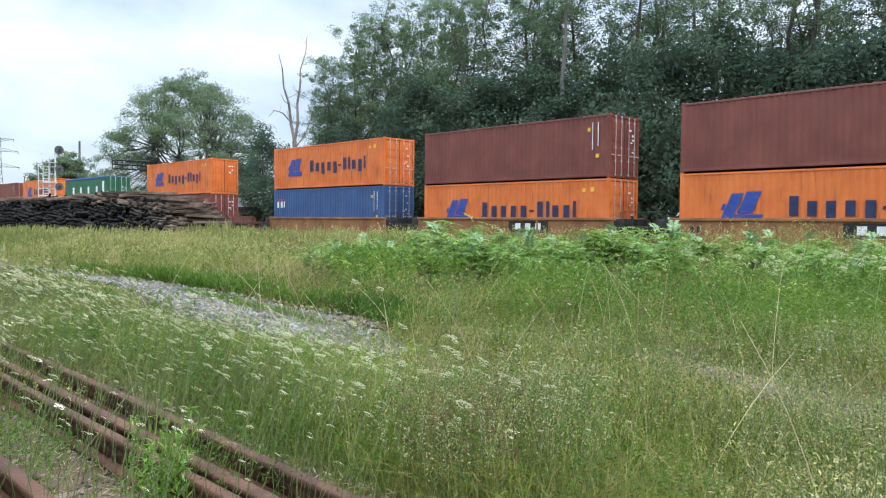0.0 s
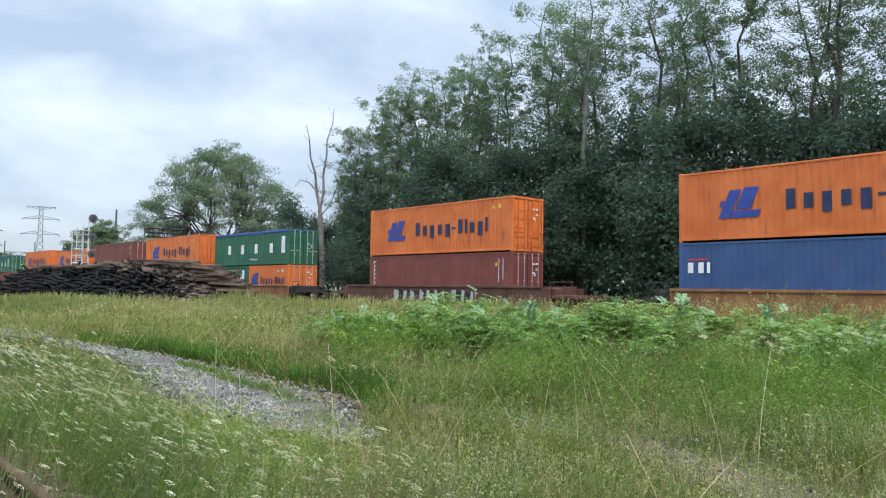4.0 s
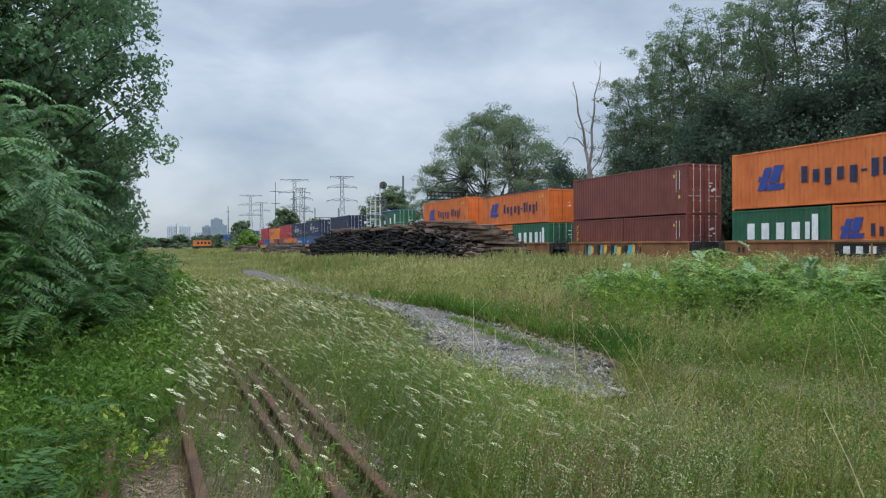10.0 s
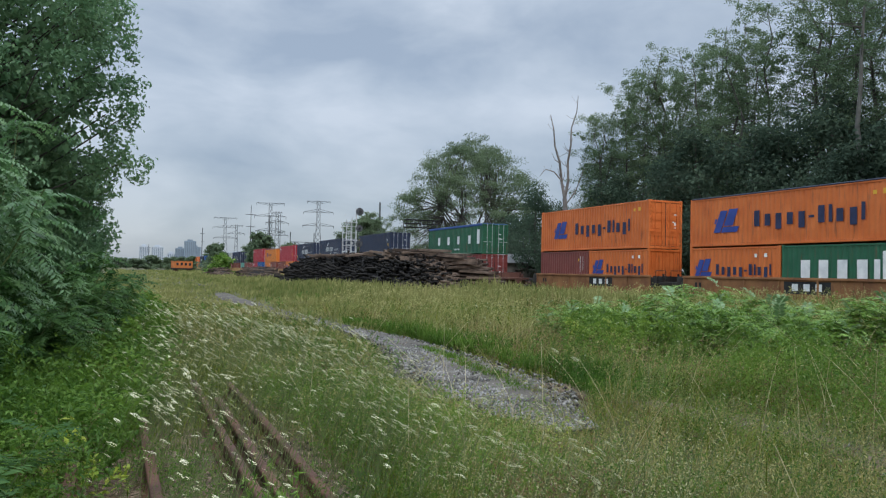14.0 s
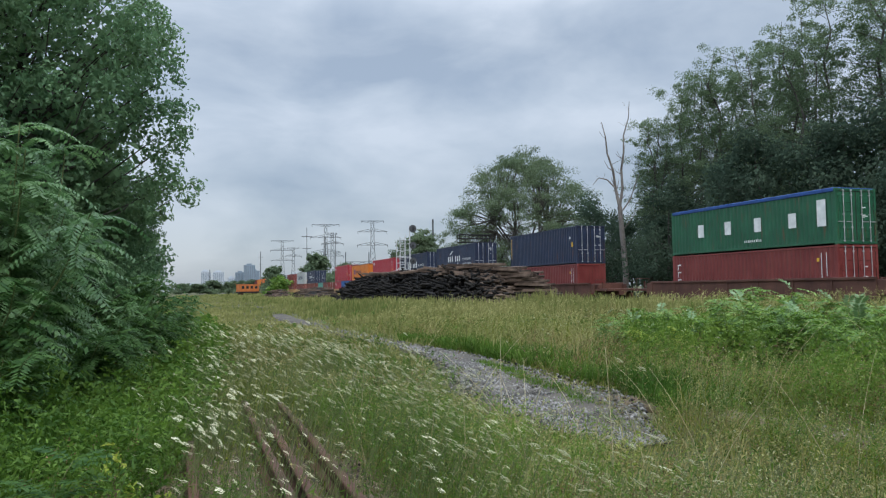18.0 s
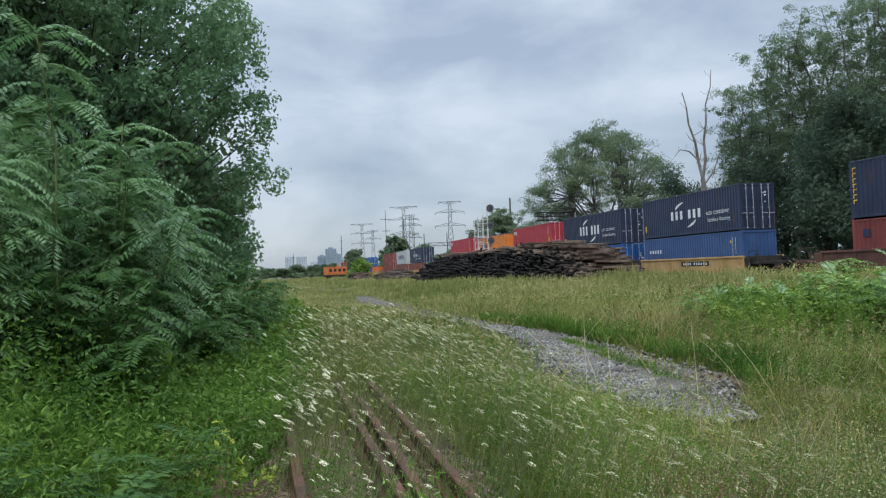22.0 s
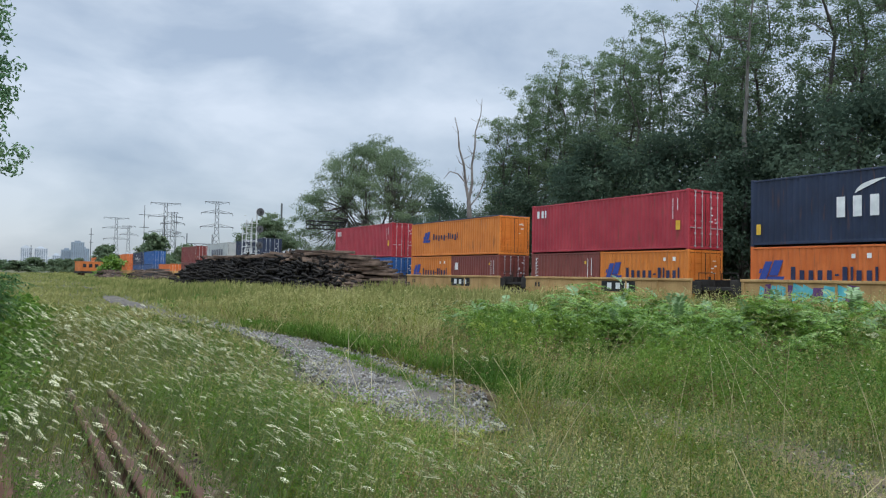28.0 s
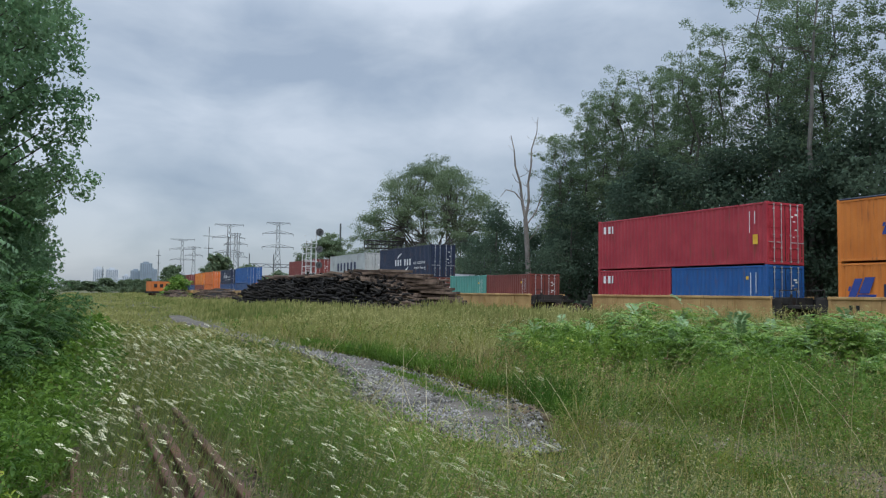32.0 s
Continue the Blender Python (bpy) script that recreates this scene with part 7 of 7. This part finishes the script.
# tall leafy herbs standing in loose clumps through the meadow
hx, hy = [], []
for _ in range(85):
    az, dd = rg.uniform(8, 70), 2.6 * 6.5 ** rg.uniform(0, 1)
    cx, cy = -0.3 + dd * math.sin(math.radians(az)), 0.1 + dd * math.cos(math.radians(az))
    n = int(rg.integers(6, 22))
    hx.append(cx + rg.normal(0, 0.05 * dd, n))
    hy.append(cy + rg.normal(0, 0.05 * dd, n))
hx, hy = np.concatenate(hx), np.concatenate(hy)
ok = keep_growth(rg, hx, hy, 0.0, 0.1)
hx, hy = hx[ok], hy[ok]
leafy("tall_herbs", rg, hx, hy, rg.uniform(0.45, 0.95, len(hx)), 26, np.maximum(0.03, 0.0055 * np.hypot(hx, hy)), M["weed"], "tall dark green goldenrod clumps in the meadow", 0.05, 0.22, 0.2, -0.7)

# the meadow goes on behind
x, y, d = sample(rg, 34000, 92, 346, 1.6, 34, 0.8)
x, y, d = tufted(rg, x, y, d, 5)
ok = ((x < -0.9) | (x > 1.4)) & (x < 27.0)
x, y, d = x[ok], y[ok], d[ok]
blades("meadow_grass_behind", rg, x, y, rg.uniform(0.25, 0.6, len(x)), np.maximum(0.008, 0.003 * d), 1.2, M["grass"], "tall meadow grass along the siding")

# Young sumacs carry the darkened leaflets; the thicket's shade is in their colour.
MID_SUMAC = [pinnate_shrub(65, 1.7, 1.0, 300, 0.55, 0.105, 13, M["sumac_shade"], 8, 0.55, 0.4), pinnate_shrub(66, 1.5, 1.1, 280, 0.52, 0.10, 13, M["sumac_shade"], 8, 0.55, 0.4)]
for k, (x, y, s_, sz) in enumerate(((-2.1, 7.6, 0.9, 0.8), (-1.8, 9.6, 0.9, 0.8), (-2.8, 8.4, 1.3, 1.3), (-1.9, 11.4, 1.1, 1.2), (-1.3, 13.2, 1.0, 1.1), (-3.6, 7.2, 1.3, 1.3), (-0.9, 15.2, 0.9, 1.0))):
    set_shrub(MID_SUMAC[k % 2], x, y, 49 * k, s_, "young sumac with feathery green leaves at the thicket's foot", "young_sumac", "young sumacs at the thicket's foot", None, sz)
# rank grass among the weeds under the thicket
x, y = rg.uniform(-3.4, -0.62, 8000), 2.6 + 10 * rg.uniform(0, 1, 8000) ** 1.2
ok = (smooth_noise(x * 1.2, y * 1.2, 51) > -0.15) & (x > -0.6 * y - 0.7) & (np.hypot(x + 0.3, y) > 1.6)
x, y = x[ok], y[ok]
blades("rank_grass", rg, x, y, rg.uniform(0.35, 0.85, len(x)), np.maximum(0.008, 0.0018 * y) * rg.uniform(0.6, 1.4, len(x)), 0.9, M["verge"], "rank green grass among the weeds under the thicket")


# ---- signal, pylons, towers and the far yard ----
def signal_mast(x, y):
    """A ladder mast with three round signal heads."""
    host = new("signal_mast")
    host.matrix_basis = pose(x, y, 0)
    tagged(host, "railway signal mast with ladder and black round targets", "railway signal")
    bm = bmesh.new()
    tube(bm, (0, 0, 0), (0, 0, 8.9), 0.11, 0.08)
    box(bm, (-0.3, -0.3, -0.1), (0.3, 0.3, 0.35), 0.03)
    part("mast", bm, M["signal_alu"], host)
    bm = bmesh.new()
    for u in (-1.15, -0.6):
        tube(bm, (u, 0.1, 0), (u, 0.1, 7.6), 0.055, sides=6)
    for k in range(24):
        tube(bm, (-1.15, 0.1, 0.3 + 0.31 * k), (-0.6, 0.1, 0.3 + 0.31 * k), 0.034, sides=5)
    part("ladder", bm, M["signal_alu"], host)
    bm = bmesh.new()
    for u in (-1.4, -0.3):
        tube(bm, (u, 0.75, 0), (u, 0.75, 7.0 if u < -1 else 7.9), 0.05, sides=6)
    for k in range(9):
        tube(bm, (-1.4, 0.75, 0.8 + 0.75 * k), (-0.3, 0.75, 0.8 + 0.75 * k), 0.04, sides=5)
        tube(bm, (-0.3, 0.75, 0.8 + 0.75 * k), (0, 0.05, 0.8 + 0.75 * k), 0.035, sides=5)
    part("cage_frame", bm, M["signal_alu"], host)
    bm = bmesh.new()
    for k in range(3):
        box(bm, (-1.3, -0.25, 3.0 + 2.1 * k), (0.15, 0.4, 3.06 + 2.1 * k), 0.01)
        tube(bm, (-1.3, -0.25, 3.9 + 2.1 * k), (-1.3, 0.4, 3.9 + 2.1 * k), 0.025, sides=5)
    part("platform", bm, M["signal_alu"], host)
    for k, z in enumerate((8.55, 6.6, 4.75)):
        bm = bmesh.new()
        tube(bm, (0.35, -0.16, z), (0.35, -0.12, z), 0.46 if k == 0 else 0.4, sides=24)
        tube(bm, (0.35, -0.12, z), (0.35, 0.2, z), 0.2, sides=12)
        tube(bm, (0, 0.05, z), (0.35, 0.05, z), 0.04, sides=6)
        head = part("signal_head", bm, M["signal_grey"], host)
        bm = bmesh.new()
        tube(bm, (0.35, -0.38, z), (0.35, -0.165, z), 0.17 if k == 0 else 0.1, 0.11, sides=12)
        part("hood", bm, M["signal_black"], head)


signal_mast(25.0, 84.7)


def bar_list(host, name, segs, material, r=0.12):
    return part(name, segments_mesh(name, [(a, b, r, r) for a, b in segs], material, 4), None, host)


def pylon(x, y, height, arms, base=2.2, turn=0.0, r=0.085, label="steel lattice power pylon with three cross arms"):
    """A lattice pylon: four legs, bracing and cross arms at (height, half width)."""
    host = new("power_pylon")
    host.matrix_basis = pose(x, y, 0, 0, 0, turn)
    tagged(host, label, "power pylon", "power pylons")
    waist = height * 0.62
    def wid(z):
        return base + (0.75 - base) * min(1, z / waist) if z < waist else 0.75 - 0.2 * (z - waist) / (height - waist)
    legs, brace = [], []
    levels = [height * k / 12 for k in range(13)]
    for a, b in zip(levels, levels[1:]):
        wa, wb = wid(a), wid(b)
        for sx in (-1, 1):
            for sy in (-1, 1):
                legs.append(((sx * wa, sy * wa, a), (sx * wb, sy * wb, b)))
            brace.append(((sx * wa, -wa, a), (sx * wb, wb, b)))
            brace.append(((-wa, sx * wa, a), (wb, sx * wb, b)))
            brace.append(((wa, sx * wa, a), (-wb, sx * wb, b)))
    bar_list(host, "lattice_leg", legs, M["pylon"], r)
    bar_list(host, "bracing", brace, M["pylon"], r * 0.6)
    for z, half in arms:
        w = wid(z)
        rise = 1.2 if z + 1.2 < height else -1.0
        segs = [((-half, 0, z), (half, 0, z))]
        for s in (-1, 1):
            segs += [((s * w, 0, z + rise), (s * half, 0, z)), ((s * w * 0.8, 0, z + rise * 0.5), (s * half * 0.5, 0, z)), ((s * half * 0.97, 0, z), (s * half * 0.97, 0, z - 0.9))]
        bar_list(host, "cross_arm", segs, M["pylon"], r * 0.9)
    return host


ARMS = ((29.0, 4.6), (24.6, 6.0), (19.2, 6.2))
pylon(71.6, 293.9, 29.2, ARMS, turn=-14)
pylon(56.6, 316.0, 29.3, ((29.2, 5.8), (23.6, 6.6), (17.5, 6.2)), turn=-10)
pylon(62.5, 332.0, 27.0, ((26.8, 2.0), (22.0, 5.0), (16.5, 5.0)), turn=-10, base=1.6)
pylon(54.5, 447.0, 31.0, ((30.8, 6.5), (25.0, 7.0), (19.0, 6.5)), turn=-7, r=0.085)
pylon(62.0, 455.0, 27.5, ((27.0, 3.5), (22.0, 5.0)), turn=-7, r=0.085, base=1.8)


def pole(x, y, h, r, label, arm=0.0):
    host = new("pole")
    host.matrix_basis = pose(x, y, 0)
    tagged(host, label, "pole", "poles beyond the yard")
    bm = bmesh.new()
    tube(bm, (0, 0, -0.1), (0, 0, h), r, r * 0.7)
    part("shaft", bm, M["pylon"], host)
    if arm:
        bm = bmesh.new()
        box(bm, (-arm, -0.12, h * 0.86), (arm, 0.12, h * 0.86 + 0.22), 0.02)
        box(bm, (-arm * 0.8, -0.12, h * 0.68), (arm * 0.8, 0.12, h * 0.68 + 0.22), 0.02)
        part("arm", bm, M["pylon"], host)
    return host


pole(48.2, 313, 27.5, 0.16, "slim tall steel mast of a power line", 2.2)
pole(59.5, 309, 24.5, 0.16, "slim tall steel mast of a power line", 1.6)
pole(53.5, 300, 23.0, 0.3, "dark steel mast of a power line", 1.2)
pole(52.0, 157.4, 16.8, 0.28, "dark round post above the trees")
pole(47.0, 500, 27.0, 0.3, "tall yard floodlight mast", 1.4)
pole(16.0, 520, 16.0, 0.25, "tall yard floodlight mast", 1.0)
pole(40.2, 70.5, 6.5, 0.09, "thin grey post behind the track")
pole(35.5, 63.5, 5.2, 0.08, "thin grey post behind the track")


def gantry(x0, x1, y, z):
    host = new("substation_gantry")
    host.matrix_basis = pose(0, y, 0)
    tagged(host, "long steel lattice gantry of a substation", "gantry")
    segs, posts = [], []
    n = int((x1 - x0) / 2)
    for k in range(n):
        a, b = x0 + k * (x1 - x0) / n, x0 + (k + 1) * (x1 - x0) / n
        segs += [((a, 0, z), (b, 0, z)), ((a, 0, z + 1.1), (b, 0, z + 1.1)), ((a, 0, z + (k % 2) * 1.1), (b, 0, z + (1 - k % 2) * 1.1))]
    for k in range(6):
        a = x0 + k * (x1 - x0) / 5
        posts.append(((a, 0, 0), (a, 0, z + 4.5)))
    bar_list(host, "beam", segs, M["pylon"], 0.1)
    for post in posts:
        bar_list(host, "post", [post], M["pylon"], 0.16)


gantry(54.0, 96.0, 262.0, 10.2)


def overhead_cage(x, y):
    """A small lattice bridge end with a caged platform beside the track."""
    host = new("signal_platform")
    host.matrix_basis = pose(x, y, 0)
    tagged(host, "dark caged signal platform on a steel post", "signal platform")
    bm = bmesh.new()
    tube(bm, (3.3, 0, 0), (3.3, 0, 8.0), 0.14)
    part("post", bm, M["pylon"], host)
    segs = []
    for z in (7.5, 8.0, 8.5):
        segs += [((-1.2, -0.5, z), (3.6, -0.5, z)), ((-1.2, 0.5, z), (3.6, 0.5, z)), ((-1.2, -0.5, z), (-1.2, 0.5, z)), ((3.6, -0.5, z), (3.6, 0.5, z))]
    for k in range(9):
        for s in (-0.5, 0.5):
            segs.append(((-1.2 + 0.6 * k, s, 7.5), (-1.2 + 0.6 * k, s, 8.5)))
    bar_list(host, "cage", segs, M["signal_black"], 0.05)


overhead_cage(35.2, 92.5)


def tower(x, y, w, dpt, h, dark, label):
    """A distant tower block with rows of windows set into its front."""
    host = new("tower_block")
    host.matrix_basis = pose(x, y, 0)
    tagged(host, label, "tower block", "distant tower blocks")
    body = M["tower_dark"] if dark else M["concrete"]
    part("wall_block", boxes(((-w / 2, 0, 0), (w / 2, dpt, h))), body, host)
    part("roof_house", boxes(((-w * 0.25, dpt * 0.2, h), (w * 0.2, dpt * 0.7, h + 4.5))), body, host)
    floors, cols = int((h - 6) / 3.2), int(w / 5)
    v = []
    for i in range(floors):
        for j in range(cols):
            u0 = -w / 2 + (j + 0.2) * w / cols
            z0 = 5 + i * 3.2
            v.append([(u0, -0.25, z0), (u0 + 0.6 * w / cols, -0.25, z0), (u0 + 0.6 * w / cols, -0.25, z0 + 1.9), (u0, -0.25, z0 + 1.9)])
    ob = part("windows", mesh_np("windows", np.array(v).reshape(-1, 3), np.arange(4 * len(v)).reshape(-1, 4), M["pane"]), None, host)
    ob["kind"] = "stuff"


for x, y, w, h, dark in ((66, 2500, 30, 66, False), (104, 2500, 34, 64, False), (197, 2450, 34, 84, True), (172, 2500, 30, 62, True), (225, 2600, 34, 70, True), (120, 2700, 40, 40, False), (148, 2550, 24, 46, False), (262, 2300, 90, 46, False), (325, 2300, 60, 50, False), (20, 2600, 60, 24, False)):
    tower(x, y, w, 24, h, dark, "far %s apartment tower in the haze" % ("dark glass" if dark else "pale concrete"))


def far_wood(name, x0, x1, y, h, n, seed):
    """A long distant band of tree crowns."""
    rng = np.random.default_rng(seed)
    cx = rng.uniform(x0, x1, n)
    top = h * (0.6 + 0.4 * np.abs(smooth_noise(cx * 0.02, 0 * cx, seed))) 
    c = np.stack([cx, y + rng.uniform(-12, 12, n), top * rng.uniform(0, 1, n) ** 0.7], 1)
    v, f = scatter_quads(rng, c, np.full(n, 3.2), np.full(n, 2.4), 0.5)
    ob = new(name, mesh_np(name, v, f, M["tree_leaf"]))
    return tagged(ob, "far dark band of woodland on the horizon", "woods", kind="stuff")


far_wood("far_woods", -260, 330, 900, 8, 5000, 4)
far_wood("far_yard_bushes", 44, 150, 245, 8, 2600, 6)

# Loose foliage behind, in the same leaf colour darkened for the wood's shade.
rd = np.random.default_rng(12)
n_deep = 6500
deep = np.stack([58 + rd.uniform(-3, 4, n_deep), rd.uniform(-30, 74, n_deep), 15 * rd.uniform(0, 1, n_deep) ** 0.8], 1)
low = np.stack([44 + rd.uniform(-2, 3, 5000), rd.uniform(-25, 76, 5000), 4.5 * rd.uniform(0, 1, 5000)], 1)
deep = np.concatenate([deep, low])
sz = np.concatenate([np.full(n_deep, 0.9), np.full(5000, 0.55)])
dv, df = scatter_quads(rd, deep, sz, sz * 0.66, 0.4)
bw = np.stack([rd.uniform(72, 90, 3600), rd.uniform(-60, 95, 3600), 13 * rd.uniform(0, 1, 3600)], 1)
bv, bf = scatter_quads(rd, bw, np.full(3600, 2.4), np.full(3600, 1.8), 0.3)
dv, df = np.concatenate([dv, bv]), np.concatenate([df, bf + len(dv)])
tagged(new("deep_woods", mesh_np("deep_woods", dv, df, M["dark_leaf"])), "dense foliage deep in the wood, coloured dark for shade", "woods", kind="stuff")


def yard_machine(x, y, turn, s, label, paint):
    """An orange track machine on rail wheels: body, cab, boom."""
    host = new("track_machine")
    host.matrix_basis = pose(x, y, 0, 0, 0, turn) @ Matrix.Scale(s, 4)
    tagged(host, label, "track machine", "machines in the yard")
    part("chassis", boxes(((-3.2, -1.2, 0.7), (3.2, 1.2, 1.15), 0.05)), M["underframe"], host)
    cab = part("cab", boxes(((-3.1, -1.15, 1.15), (3.1, 1.15, 3.25), 0.12)), paint, host)
    for u in (-2.5, -1.1, 0.3, 1.7):
        part("window", boxes(((u, -1.18, 2.0), (u + 0.8, -1.14, 2.8), 0.02)), M["glass"], cab)
    part("roof", boxes(((-3.2, -1.2, 3.25), (3.2, 1.2, 3.36), 0.04)), paint, host)
    for u in (-2.2, 2.2):
        for sy in (-1, 1):
            bm = bmesh.new()
            tube(bm, (u, sy * 0.7, 0.4), (u, sy * 0.85, 0.4), 0.42, sides=16)
            part("wheel", bm, M["rust"], host)
    return host


MACHINE = yard_machine(19.3, 423, 24, 1.1, "orange track machine rolling slowly up the yard", M["machine_orange"])


def shed(x, y):
    host = new("trackside_shed")
    host.matrix_basis = pose(x, y, 0, 0, 0, 12)
    tagged(host, "low trackside shed with a grey metal roof", "shed")
    part("shed_body", boxes(((-2.2, -1.6, 0), (2.2, 1.6, 2.7))), M["shed_wall"], host)
    bm = bmesh.new()
    v = [bm.verts.new(p) for p in ((-2.6, -2.0, 2.65), (2.6, -2.0, 2.65), (2.6, 0, 3.55), (-2.6, 0, 3.55), (-2.6, 2.0, 2.65), (2.6, 2.0, 2.65))]
    bm.faces.new((v[0], v[1], v[2], v[3]))
    bm.faces.new((v[3], v[2], v[5], v[4]))
    bmesh.ops.solidify(bm, geom=bm.faces[:], thickness=0.08)
    part("roof", bm, M["shed_roof"], host)
    part("door", boxes(((-0.45, -1.66, 0), (0.45, -1.6, 2.0), 0.01)), M["underframe"], host)


shed(34.6, 64.8)


def bird():
    """A small dark bird with spread wings, beak ahead along +x."""
    host = new("bird")
    tagged(host, "small dark bird in flight with spread wings", "bird")
    bm = bmesh.new()
    bmesh.ops.create_uvsphere(bm, u_segments=10, v_segments=7, radius=1.0, matrix=Matrix.Diagonal((0.115, 0.042, 0.042, 1)))
    part("body", bm, M["feather"], host)
    bm = bmesh.new()
    bmesh.ops.create_uvsphere(bm, u_segments=8, v_segments=6, radius=0.034, matrix=Matrix.Translation((0.115, 0, 0.018)))
    tube(bm, (0.14, 0, 0.015), (0.185, 0, 0.01), 0.012, 0.002, 5)
    part("head", bm, M["feather"], host)
    for s, name in ((-1, "wing"), (1, "wing")):
        bm = bmesh.new()
        line = [(0.07, 0.02, 0.02), (0.075, 0.12, 0.05), (0.03, 0.24, 0.045), (-0.06, 0.30, 0.03), (-0.04, 0.18, 0.035), (-0.06, 0.02, 0.015)]
        bm.faces.new([bm.verts.new((a, s * b, c)) for a, b, c in line])
        bmesh.ops.solidify(bm, geom=bm.faces[:], thickness=0.006)
        part(name, bm, M["feather"], host)
    bm = bmesh.new()
    bm.faces.new([bm.verts.new(p) for p in ((-0.09, -0.02, 0), (-0.2, -0.045, 0.0), (-0.185, 0, 0.0), (-0.2, 0.045, 0.0), (-0.09, 0.02, 0))])
    bmesh.ops.solidify(bm, geom=bm.faces[:], thickness=0.006)
    part("tail", bm, M["feather"], host)
    return host


BIRD = bird()
# t, place, heading and bank
FLIGHT = [(0, -60, -150, 60, 60, 0), (15, -30, -30, 60, 70, 0), (19, 0, 30, 58, 60, 0), (21, 1, 62, 45, 0, 5), (22.4, 1.9, 67.0, 21.9, -60, 10), (22.8, 3.4, 59.6, 18.3, -65, 10),
          (23.0, 5.8, 55.4, 17.6, -65, 0), (23.2, 7.0, 49.5, 15.7, -75, -10), (23.4, 8.1, 41.9, 12.3, -95, -25), (23.6, 6.9, 34.5, 9.1, -115, -30), (23.8, 4.7, 30.1, 7.1, -130, -25),
          (24.0, 1.4, 25.7, 5.6, -145, -15), (24.5, -6.5, 21.5, 4.2, -160, 0), (25.5, -26, 16, 4.5, -165, 0), (28, -80, 5, 14, -165, 0), (32, -170, -10, 30, -165, 0)]


# ---- what moves ----
def motions():
    walk(MACHINE, [(t, pose(19.3, y, 0, 0, 0, 24)) for t, y in ((0, 423), (4, 379), (8, 337), (12, 293), (17, 255), (23, 224), (25, 215), (28, 204), (32, 196))])
    walk(BIRD, [(t, pose(x, y, z, bank, 0, heading)) for t, x, y, z, heading, bank in FLIGHT])
    # shrubs rocking in the wind
    for k, (shrub, x, y, turn, s) in enumerate(SWAY):
        rows = []
        for i in range(54):
            t = min(32.0, 0.62 * i)
            gust = 0.6 + 0.4 * math.sin(0.9 * t + 0.15 * x)
            rows.append((t, pose(x, y, -0.03, 0.9 * gust * math.sin(4.1 * t + 1.7 * k), 1.2 + 1.6 * gust * math.sin(3.4 * t + 2.3 * k), 0) @ pose(0, 0, 0, 0, 0, turn)))
        walk(shrub, rows)
    times = [0, 4, 8, 12, 16, 20, 24, 28, 32]
    for host, x, y, z in MOVING:
        walk(host, [(t, pose(x, y - run(t), z)) for t in times])


motions()
